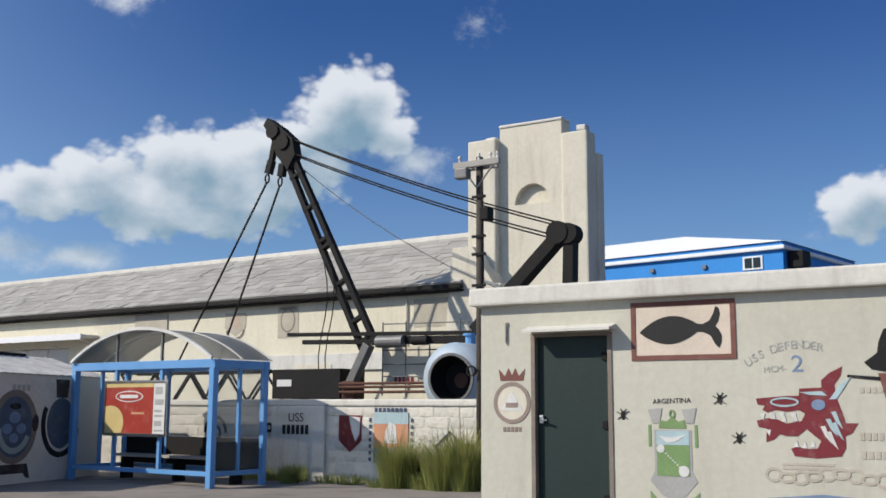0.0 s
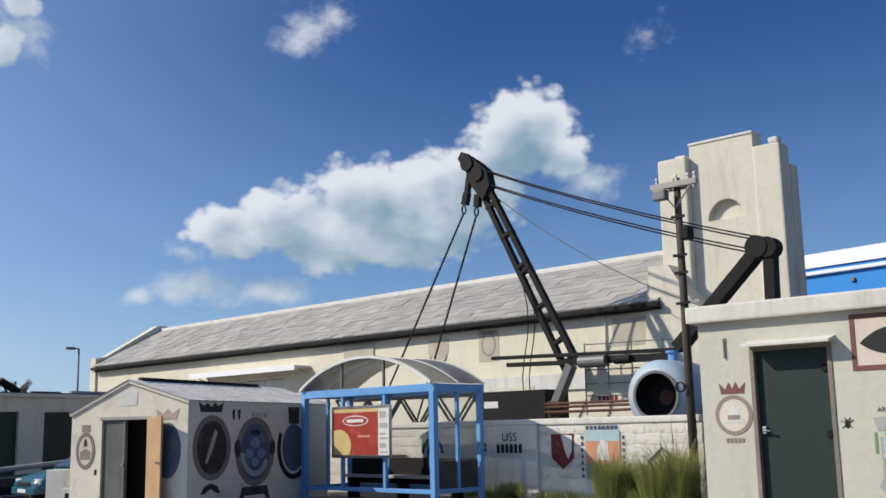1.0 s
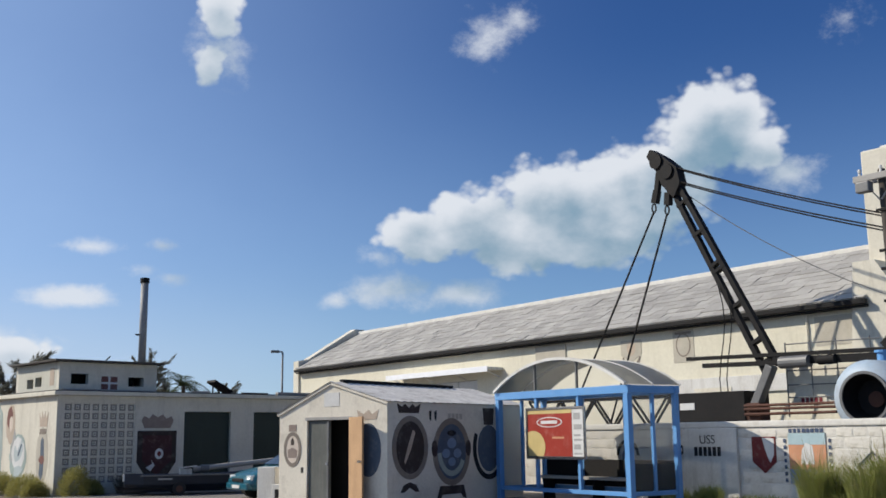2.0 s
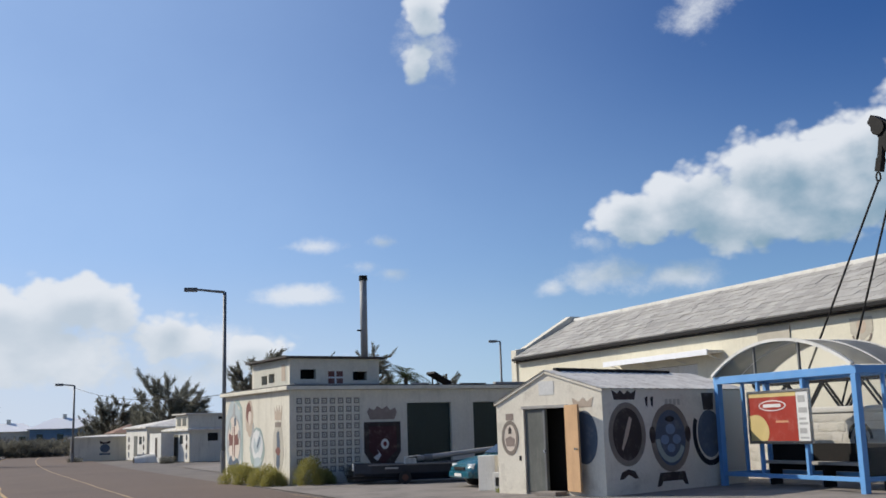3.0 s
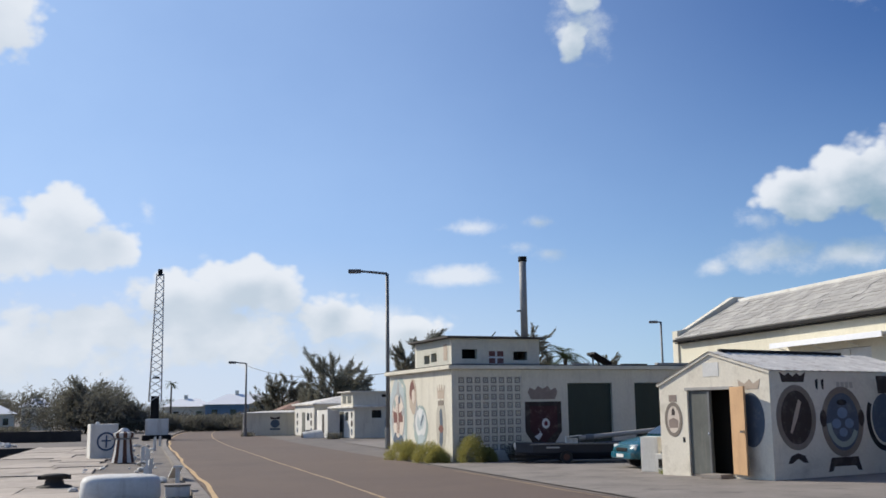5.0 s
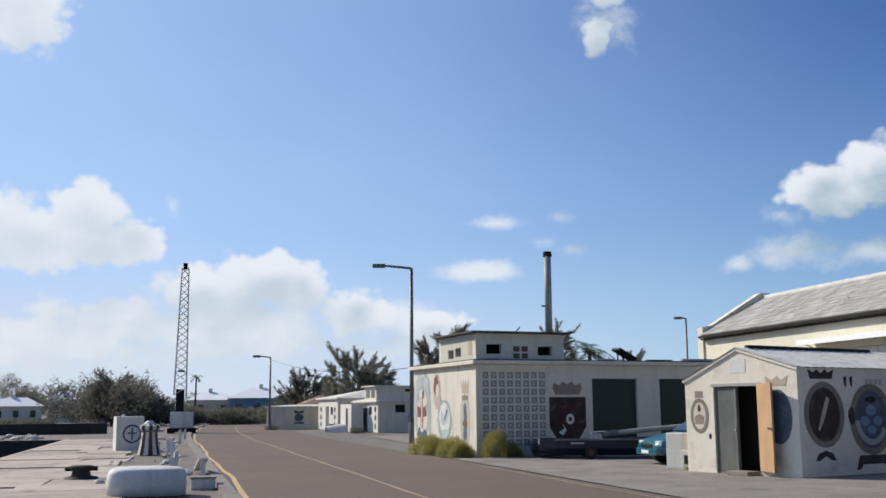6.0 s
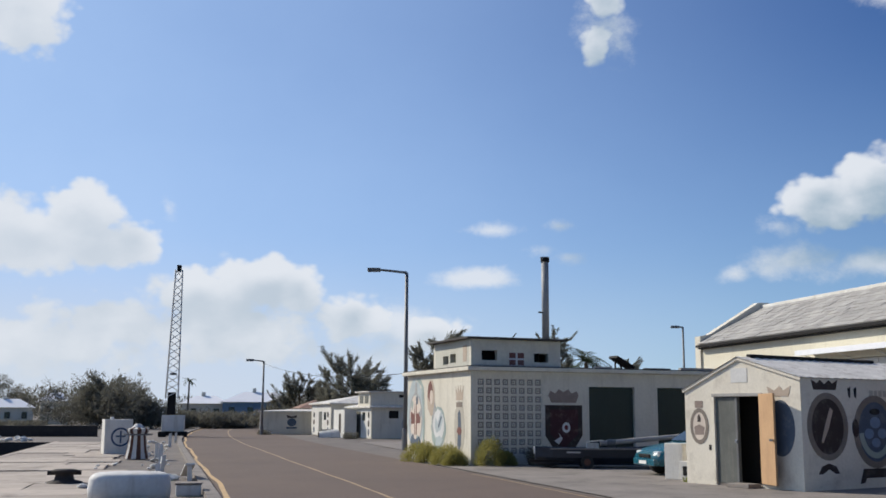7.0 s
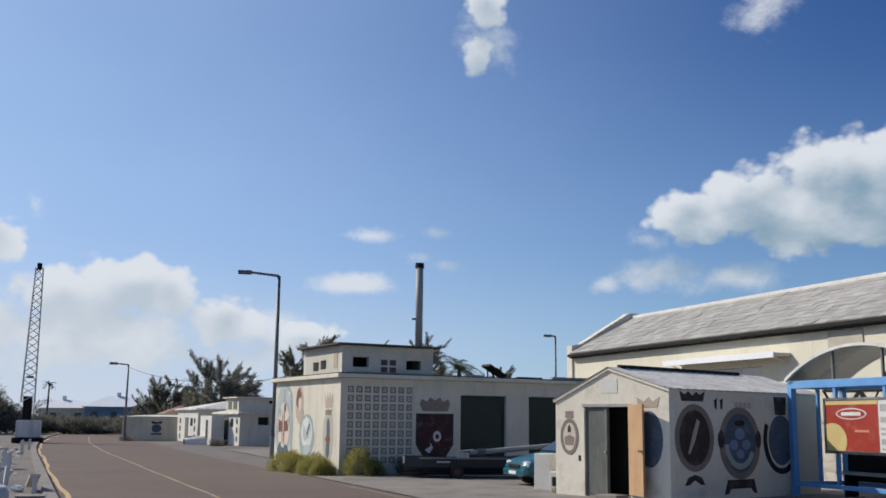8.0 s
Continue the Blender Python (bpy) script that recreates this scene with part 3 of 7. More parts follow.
def make_kiosk():
    k = thing("kiosk_building", KIOSK, "cream limewashed flat-roofed kiosk with painted ship crests", "building")
    W, D, H = 7.2, 4.2, 2.99
    bm = wall_with_holes(bmesh.new(), 0, W, 0, H, 0, 0.22, [(0.77, 1.83, 0.12, 2.58)])
    part("front_wall", bm, CREAM, k)
    part("side_wall", cube(0, 0.22, 0.222, D, 0, H), CREAM, k)
    part("side_wall", cube(W - 0.22, W, 0.222, D, 0, H), CREAM, k)
    part("back_wall", cube(0.222, W - 0.222, D - 0.22, D, 0, H), CREAM, k)
    part("floor_slab", cube(0.22, W - 0.22, 0.22, D - 0.22, 0.0, 0.12), CONCRETE, k)
    part("roof_slab", cube(-0.12, W + 0.12, -0.13, D + 0.12, H + 0.003, 3.23, bevel=0.03), WHITEWASH, k, "chipped white concrete roof slab")
    door = part("door", cube(0.80, 1.80, 0.07, 0.12, 0.13, 2.56, bevel=0.006), GREENDOOR, k, "dark green timber door")
    for z in (0.55, 1.45, 2.3):
        part("hinge", cube(1.70, 1.765, 0.045, 0.069, z - 0.05, z + 0.05, bevel=0.004), BLACKIRON, door)
    bm = cube(0.84, 0.90, 0.02, 0.075, 1.46, 1.56, bevel=0.008)
    rod(bm, (0.87, 0.02, 1.5), (0.97, -0.01, 1.5), 0.014)
    part("latch", bm, CHROME, door, "bright metal padlock and hasp")
    bm = bmesh.new()
    for a in ((0.74, 0.80, 0.13, 2.60), (1.80, 1.86, 0.13, 2.60)):
        box(bm, a[0], a[1], -0.015, 0.10, a[2], a[3], bevel=0.006)
    box(bm, 0.80, 1.80, -0.012, 0.10, 2.56, 2.60)
    part("door_frame", bm, FADED3, k, "dark weathered timber door frame")
    bm = bmesh.new()
    sl = [(-0.24, 2.61), (-0.24, 2.64), (0.0, 2.70), (0.0, 2.64)]
    va = [bm.verts.new((0.72, y, z)) for y, z in sl]
    vb = [bm.verts.new((1.92, y, z)) for y, z in sl]
    bm.faces.new(va)
    bm.faces.new(vb[::-1])
    for i in range(4):
        bm.faces.new((va[i], vb[i], vb[(i + 1) % 4], va[(i + 1) % 4]))
    bmesh.ops.recalc_face_normals(bm, faces=bm.faces)
    part("door_canopy", bm, WHITEWASH, k, "thin concrete rain hood over the door")
    bm = rod(bmesh.new(), (0.38, -0.02, 2.50), (0.38, -0.02, 2.76), 0.016)
    box(bm, 0.35, 0.41, -0.02, 0, 2.72, 2.77)
    part("wall_hook", bm, FADED, k)
    # fish panel
    part("panel_field", flat(rect(2.17, 3.36, 2.28, 2.90)), INK_CREAM, k)
    bm = bmesh.new()
    for r in ((2.12, 3.41, 2.88, 2.94), (2.12, 3.41, 2.23, 2.29), (2.12, 2.18, 2.29, 2.88), (3.35, 3.41, 2.29, 2.88)):
        box(bm, r[0], r[1], -0.012, 0, r[2], r[3])
    part("panel_border", bm, INK_BROWN, k, "red-brown painted frame")
    fish = [(2.23, 2.52)]
    for i in range(1, 17):
        u = i / 17
        fish.append((2.23 + 0.77 * u, 2.52 + 0.03 * u - 0.165 * math.sin(math.pi * u) ** 0.85))
    fish += [(3.03, 2.50), (3.11, 2.46), (3.16, 2.36), (3.21, 2.31), (3.24, 2.37), (3.245, 2.46), (3.21, 2.53), (3.17, 2.57), (3.21, 2.63), (3.23, 2.71), (3.22, 2.78), (3.18, 2.81), (3.15, 2.72), (3.10, 2.64), (3.02, 2.60)]
    for i in range(16, 0, -1):
        u = i / 17
        fish.append((2.23 + 0.77 * u, 2.52 + 0.05 * u + 0.165 * math.sin(math.pi * u) ** 0.85))
    part("fish_silhouette", flat([(x, z + 0.05) for x, z in fish], 0, -0.009), INK_SOLID, k, "black painted fish")
    # left badge
    crest_round(k, 0.46, 1.72, 0.27, FADED2, CREAM2, [(0.30, 1.62), (0.62, 1.62), (0.46, 1.88)], crown=INK_BROWN)
    part("badge_device", flat(rect(0.37, 0.55, 1.66, 1.72), 0, -0.011), FADED2, k)
    word_bars(k, 0.33, 0.61, 1.38, 0.06, FADED2, 5)
    # lettering in an arc, and the dragon
    text = "USS DEFENDER"
    for i, ch in enumerate(text):
        u = (i / (len(text) - 1)) * 2 - 1
        if ch != " ":
            lettering("letter", ch, 0.135, 3.945 + 0.40 * u, -0.003, 2.355 - 0.095 * u * u + 0.075 * u, INK_GREY, k, tilt=10 - 18 * u)
    lettering("letter", "MCM-", 0.10, 3.84, -0.003, 2.10, INK_GREY, k, tilt=4)
    lettering("numeral", "2", 0.27, 4.09, -0.003, 2.15, INK_BLUE, k, squeeze=1.1)
    dragon_head = [(3.61, 1.77), (3.96, 1.80), (4.09, 1.80), (4.10, 1.88), (4.34, 1.89), (4.34, 1.97), (4.43, 2.05), (4.57, 2.12), (4.55, 2.02), (4.48, 1.92), (4.49, 1.80), (4.54, 1.64),
                   (4.58, 1.50), (4.71, 1.50), (4.64, 1.39), (4.57, 1.36), (4.57, 1.23), (4.52, 1.14), (4.26, 1.11), (4.02, 1.13), (3.98, 1.21), (4.05, 1.24), (4.15, 1.21), (4.27, 1.22), (4.31, 1.30),
                   (4.24, 1.36), (4.16, 1.43), (4.06, 1.35), (3.94, 1.35), (3.86, 1.37), (3.80, 1.31), (3.71, 1.28), (3.72, 1.43), (3.63, 1.45), (3.61, 1.52), (3.74, 1.55), (3.86, 1.53), (3.94, 1.49),
                   (4.11, 1.52), (4.15, 1.60), (4.09, 1.64), (3.95, 1.62), (3.83, 1.64), (3.74, 1.61), (3.68, 1.64), (3.71, 1.69), (3.63, 1.70)]
    part("dragon_head", flat(dragon_head), INK_RED, k, "red painted dragon head")
    for x, z, up in ((3.68, 1.60, -1), (3.78, 1.61, -1), (3.90, 1.61, -1), (4.02, 1.60, -1), (3.80, 1.54, 1), (3.92, 1.51, 1), (4.04, 1.52, 1), (4.04, 1.23, 1), (4.13, 1.22, 1), (4.22, 1.23, 1), (3.74, 1.42, -1)):
        part("dragon_tooth", flat([(x - 0.028, z), (x + 0.028, z), (x + 0.008, z + 0.075 * up)], 0, -0.008), INK_PALE, k)
    for x, z in ((4.46, 1.62), (4.40, 1.54), (4.34, 1.46), (4.46, 1.50), (4.40, 1.40)):
        part("dragon_scale", flat([(x - 0.03, z), (x + 0.02, z + 0.01), (x + 0.09, z - 0.19), (x + 0.02, z - 0.11)], -0.002, -0.010), INK_AQUA if z > 1.48 else INK_PALE, k)
    part("dragon_muzzle", ring(bmesh.new(), 3.93, 1.73, 0.16, 0.055, 0.022, 0, -0.010, 20), INK_AQUA, k)
    part("dragon_eye", flat(oval(4.30, 1.70, 0.075, 0.06, 16), 0, -0.011), INK_BLUE, k)
    part("dragon_brow", flat([(4.10, 1.84), (4.34, 1.85), (4.40, 1.80), (4.20, 1.81)], 0, -0.010), INK_AQUA, k)
    part("dragon_horn", flat([(4.42, 1.76), (4.54, 1.92), (4.66, 2.01), (4.59, 1.90), (4.49, 1.76)], 0, -0.009), INK_AQUA, k)
    bm = bmesh.new()
    for i in range(9):
        a = i % 2
        ring(bm, 3.78 + 0.145 * i, 0.92 - 0.03 * math.sin(i), 0.10, 0.065 if a else 0.085, 0.035, 0, -0.006 - 0.002 * a, 16)
    for z in (1.00, 1.045):
        box(bm, 3.88, 4.44, -0.005, 0, z - 0.018, z + 0.012)
    part("chain", bm, FADED, k, "pale tan painted anchor chain")
    part("blue_band", flat([(3.7, 0.58), (5.0, 0.58), (5.0, 0.68), (4.3, 0.72), (3.7, 0.66)]), INK_BLUE, k)
    word_bars(k, 4.72, 4.98, 1.36, 0.08, FADED, 4)
    word_bars(k, 4.72, 5.02, 1.16, 0.08, FADED, 4)
    # hatted painted figure, kept plain
    hat = [(4.80, 2.16), (4.88, 2.08), (5.20, 2.02), (5.50, 2.10), (5.62, 2.22), (5.40, 2.22), (5.36, 2.44), (5.20, 2.56), (5.02, 2.52), (4.96, 2.38), (4.94, 2.26)]
    part("painted_hat", flat(hat), INK_BLACK, k)
    part("painted_coat", flat([(4.94, 2.04), (5.42, 2.04), (5.56, 1.6), (5.3, 1.2), (5.06, 1.3), (5.02, 1.7)], 0, -0.004), INK_BROWN, k)
    part("painted_sash", flat([(5.00, 1.62), (5.30, 1.58), (5.34, 1.30), (5.10, 1.26)], 0, -0.007), INK_BLUE, k)
    part("painted_stick", flat([(4.62, 2.00), (4.62, 2.03), (4.96, 2.00), (4.96, 1.96)], 0, -0.008), INK_BLACK, k)
    word_bars(k, 4.74, 5.0, 1.86, 0.06, FADED, 4)
    # ARGENTINA crest
    lettering("letter", "ARGENTINA", 0.085, 2.61, -0.003, 1.74, INK_BLACK, k, tilt=2)
    part("crest_shield", flat([(2.34, 1.34), (2.80, 1.34), (2.80, 0.86), (2.86, 0.74), (2.72, 0.58), (2.57, 0.50), (2.42, 0.58), (2.28, 0.74), (2.34, 0.86)]), INK_GREY, k)
    part("crest_green", flat(rect(2.37, 2.77, 0.80, 1.16), 0, -0.009), INK_GREEN, k)
    part("crest_sky", flat(rect(2.37, 2.77, 1.165, 1.33), 0, -0.009), INK_AQUA, k)
    part("crest_gull", flat([(2.40, 1.27), (2.56, 1.25), (2.74, 1.29), (2.62, 1.21), (2.50, 1.19)], 0, -0.013), INK_PALE, k)
    bm = flat(oval(2.42, 1.12, 0.05, 0.05, 12), -0.002, -0.013)
    sheet(bm, oval(2.70, 0.86, 0.065, 0.065, 12), -0.002, -0.013)
    for i in range(8):
        sheet(bm, oval(2.455 + 0.028 * i, 1.09 - 0.026 * i, 0.013, 0.009, 8), -0.002, -0.013)
    part("crest_chain_shot", bm, INK_PALE, k)
    part("crest_crown", flat([(2.40, 1.36), (2.74, 1.36), (2.72, 1.46), (2.64, 1.44), (2.57, 1.50), (2.50, 1.44), (2.42, 1.46)], 0, -0.007), INK_GREEN, k)
    part("crest_knob", ring(bmesh.new(), 2.57, 1.53, 0.04, 0.05, 0.02, 0, -0.010, 16), INK_GREEN, k)
    for x in (2.36, 2.78):
        part("crest_sail", flat([(x - 0.09, 1.58), (x + 0.09, 1.60), (x + 0.05, 1.42), (x - 0.04, 1.42)], 0, -0.008), INK_GREY, k)
    for x in (2.27, 2.84):
        part("crest_arm", flat(rect(x, x + 0.035, 1.14, 1.40), 0, -0.006), INK_GREEN, k)
    part("crest_base", flat([(2.28, 0.62), (2.4, 0.5), (2.74, 0.5), (2.88, 0.62), (2.86, 0.44), (2.28, 0.44)], 0, -0.010), INK_GREEN, k)
    for ob in k.children:
        if ob.name.startswith("crest"):
            ob.location = (0.04, 0, 0.06)
    # three little dark marks with spread strokes
    for cx, cz in ((3.19, 1.76), (3.40, 1.31), (1.99, 1.57)):
        bm = flat(oval(cx, cz, 0.028, 0.055, 12), 0, -0.010)
        for dx, dz in ((0.08, 0.05), (-0.08, 0.04), (0.07, -0.05), (-0.07, -0.05), (0.04, 0.08), (-0.03, 0.08)):
            beam(bm, (cx, -0.006, cz), (cx + dx, -0.006, cz + dz), 0.008)
        part("painted_mark", bm, INK_BLACK, k)


make_kiosk()


# ---- utility pole beside the kiosk ----
def make_pole():
    m = pose(12.74, 17.85, 0.18, 0, 0, 24.5 - 90) @ Matrix.Diagonal((0.955, 0.955, 0.955, 1))
    p = thing("utility_pole", m, "dark timber utility pole with a crossarm and floodlight", "utility pole")
    part("pole", rod(bmesh.new(), (0.03, 0, -0.3), (0, 0, 7.15), 0.105, 0.08, 14), POLEWOOD, p, smooth=True)
    part("crossarm", cube(-0.60, 0.58, -0.17, -0.08, 6.92, 7.06, bevel=0.012), GREYWOOD, p, "silvered timber crossarm")
    part("crossarm", cube(-0.35, 0.40, 0.09, 0.17, 6.90, 7.02, bevel=0.012), GREYWOOD, p)
    bm = beam(bmesh.new(), (0.42, -0.13, 6.92), (0.02, -0.13, 6.45), 0.05, 0.02)
    beam(bm, (-0.38, -0.13, 6.92), (-0.02, -0.13, 6.45), 0.05, 0.02)
    part("brace", bm, GREYWOOD, p)
    for x in (-0.45, 0.05, 0.35, 0.52):
        part("insulator", rod(rod(bmesh.new(), (x, -0.12, 7.06), (x, -0.12, 7.15), 0.035, 0.022, 8), (x, -0.12, 7.148), (x, -0.12, 7.21), 0.045, 0.03, 8), WHITEPAINT, p)
    bm = cube(-0.42, -0.10, -0.42, -0.20, 6.62, 6.86, bevel=0.03)
    part("floodlight", bm, GREYSTEEL, p, "grey weathered floodlight housing")
    part("transformer_box", cube(0.08, 0.30, -0.16, 0.12, 5.68, 5.98, bevel=0.03), BLACKIRON, p)
    for z in (4.2, 4.9, 5.3, 6.2):
        part("bracket", cube(-0.14, 0.2, -0.12, -0.07, z, z + 0.06), BLACKIRON, p)
    part("conduit", rod(bmesh.new(), (0.1, -0.1, 0.2), (0.1, -0.08, 5.6), 0.02, seg=6), BLACKIRON, p)
    # plain black ring stands for a small dark lamp on the pole
    bm = ring(bmesh.new(), 0, 0, 0.12, 0.12, 0.03, 0, -0.05, 14)
    bmesh.ops.translate(bm, verts=bm.verts, vec=(-0.12, -0.14, 2.35))
    part("cable_coil", bm, BLACKIRON, p)


make_pole()


# ---- bus shelter ----
SHELTER = pose(8.09, 20.88, 0.08, 0, 0, 20.5 - 90) @ Matrix.Diagonal((0.95, 0.95, 0.95, 1))       # x right along the front (from -4.9 to 0), y back


def make_shelter():
    s = thing("bus_shelter", SHELTER, "bright blue metal bus shelter with arched clear roof", "bus shelter")
    L, D, H = 4.95, 1.55, 2.69
    for x, y, w in ((0, 0, 0.15), (-L, 0, 0.15), (0, D, 0.13), (-L, D, 0.13)):
        part("post", cube(x - w / 2, x + w / 2, y - w / 2, y + w / 2, -0.1, H - 0.17, bevel=0.008), SHELTERBLUE, s)
    for y in (0, D):
        part("top_rail", cube(-L - 0.1, 0.1, y - 0.07, y + 0.07, H - 0.168, H + 0.02, bevel=0.01), SHELTERBLUE, s)
        part("bottom_rail", cube(-L + 0.08, -0.08, y - 0.035, y + 0.035, 0.17, 0.27, bevel=0.008), SHELTERBLUE, s)
    for x in (0, -L):
        part("top_rail", cube(x - 0.07, x + 0.07, 0.072, D - 0.072, H - 0.165, H + 0.015, bevel=0.01), SHELTERBLUE, s)
        part("bottom_rail", cube(x - 0.035, x + 0.035, 0.08, D - 0.08, 0.17, 0.27, bevel=0.008), SHELTERBLUE, s)
        part("mullion", cube(x - 0.04, x + 0.04, D * 0.5 - 0.04, D * 0.5 + 0.04, 0.27, H - 0.17, bevel=0.006), SHELTERBLUE, s)
        part("side_pane", cube(x - 0.008, x + 0.008, 0.1, D - 0.1, 0.3, H - 0.2), PANE, s).visible_shadow = False
    for x in (-3.35, -1.72):
        part("mullion", cube(x - 0.045, x + 0.045, -0.04, 0.04, 0.27, H - 0.17, bevel=0.006), SHELTERBLUE, s)
        part("mullion", cube(x - 0.045, x + 0.045, D - 0.04, D + 0.04, 0.27, H - 0.17, bevel=0.006), SHELTERBLUE, s)
    part("back_pane", cube(-L + 0.1, -0.1, D - 0.008, D + 0.008, 0.3, H - 0.2), PANE, s).visible_shadow = False
    # barrel roof from front to back
    rise, n = 0.74, 22
    half = L / 2 + 0.06
    rad = (half * half + rise * rise) / (2 * rise)
    sweep = math.asin(half / rad)

    def arch(t):
        a = sweep * (1 - 2 * t)
        return -L / 2 + rad * math.sin(a), H + 0.03 + rad * math.cos(a) - rad + rise
    bm = bmesh.new()
    rows = [[bm.verts.new((arch(i / n)[0], y, arch(i / n)[1] + dz)) for i in range(n + 1)] for y, dz in ((-0.12, 0), (D + 0.15, 0), (D + 0.15, 0.012), (-0.12, 0.012))]
    for a in range(4):
        for i in range(n):
            bm.faces.new((rows[a][i], rows[a][i + 1], rows[(a + 1) % 4][i + 1], rows[(a + 1) % 4][i]))
    bmesh.ops.recalc_face_normals(bm, faces=bm.faces)
    roof = part("roof_vault", bm, VAULT, s, "clouded translucent plastic barrel roof", smooth=True)
    for y in (-0.12, D * 0.5, D + 0.15):
        bm = bmesh.new()
        for i in range(n):
            (x0, z0), (x1, z1) = arch(i / n), arch((i + 1) / n)
            beam(bm, (x0, y, z0 + 0.012), (x1, y, z1 + 0.012), 0.07 if y < 0 else 0.04)
        part("roof_rib", bm, WHITEPAINT, roof, "pale arched roof edge")
    bm = bmesh.new()
    lo = [bm.verts.new((arch(i / n)[0], -0.03, H + 0.02)) for i in range(n + 1)]
    hi = [bm.verts.new((arch(i / n)[0], -0.03, arch(i / n)[1])) for i in range(n + 1)]
    for i in range(1, n - 1):
        bm.faces.new((lo[i], lo[i + 1], hi[i + 1], hi[i]))
    part("tympanum_pane", bm, PANE, s).visible_shadow = False
    for x in (-3.35, -1.72):
        t = (1 - math.asin((x + L / 2) / rad) / sweep) / 2
        part("tympanum_bar", cube(x - 0.025, x + 0.025, -0.06, 0.0, H + 0.02, arch(t)[1]), GREYSTEEL, s)
    # bench
    part("bench_seat", cube(-L + 0.25, -0.25, D - 0.55, D - 0.12, 0.45, 0.52, bevel=0.012), GREYWOOD, s)
    for x in (-4.4, -2.45, -0.5):
        part("bench_leg", cube(x - 0.04, x + 0.04, D - 0.5, D - 0.16, -0.1, 0.45), BLACKIRON, s)
    part("kick_panel", cube(-L + 0.1, -0.1, D - 0.03, D - 0.012, 0.28, 0.95), BLACKIRON, s)
    part("kick_panel", cube(-0.02, -0.011, 0.1, D - 0.1, 0.28, 0.9), BLACKIRON, s)
    # poster board hung on the front
    b = thing("poster_board", SHELTER @ pose(-2.40, -0.075, -0.09), "framed red and gold advertising poster board", "poster")
    part("backing", cube(-1.19, 1.02, -0.05, 0.0, 1.12, 2.34, bevel=0.01), GREYSTEEL, b)
    f = bmesh.new()
    for r in ((-1.22, 1.05, 2.30, 2.36), (-1.22, 1.05, 1.08, 1.14), (-1.22, -1.16, 1.14, 2.30), (0.99, 1.05, 1.14, 2.30)):
        box(f, r[0], r[1], -0.075, -0.052, r[2], r[3])
    part("frame", f, CHROME, b)
    part("red_sheet", flat(rect(-1.15, 0.56, 1.15, 2.29), -0.05, -0.056), POSTER_RED, b)
    part("gold_band", flat(rect(-1.15, 0.56, 2.20, 2.29), -0.05, -0.060), POSTER_GOLD, b)
    part("golden_disc", flat([(-1.15, 1.15)] + oval(-0.95, 1.38, 0.48, 0.40, 20, -35, 112) + [(-1.15, 1.76)], -0.05, -0.061), POSTER_GOLD, b)
    part("logo_oval", flat(oval(-0.30, 1.99, 0.50, 0.13), -0.05, -0.060), INK_PALE, b)
    part("logo_oval_fill", flat(oval(-0.30, 1.99, 0.46, 0.105), -0.05, -0.064), POSTER_RED, b)
    part("logo_bar", flat(rect(-0.62, 0.02, 1.95, 2.03), -0.05, -0.068), INK_PALE, b)
    part("slogan_bar", flat(rect(-0.20, 0.25, 1.58, 1.63), -0.05, -0.060), INK_ORANGE, b)
    part("white_sheet", flat(rect(0.57, 0.98, 1.15, 2.29), -0.05, -0.056), INK_PALE, b)
    for i, (z, h) in enumerate(((2.12, 0.16), (1.86, 0.12), (1.66, 0.05), (1.55, 0.05), (1.38, 0.12), (1.22, 0.04))):
        part("print_bar", flat(rect(0.63, 0.87 + 0.05 * (i % 2), z - h / 2, z + h / 2), -0.054, -0.060), INK_GREY, b)


make_shelter()


# ---- boundary wall behind the shelter ----
WALL = pose(10.51, 23.18, 0.16, 0, 0, 25 - 90) @ Matrix.Diagonal((0.9025, 0.9025, 0.9025, 1))


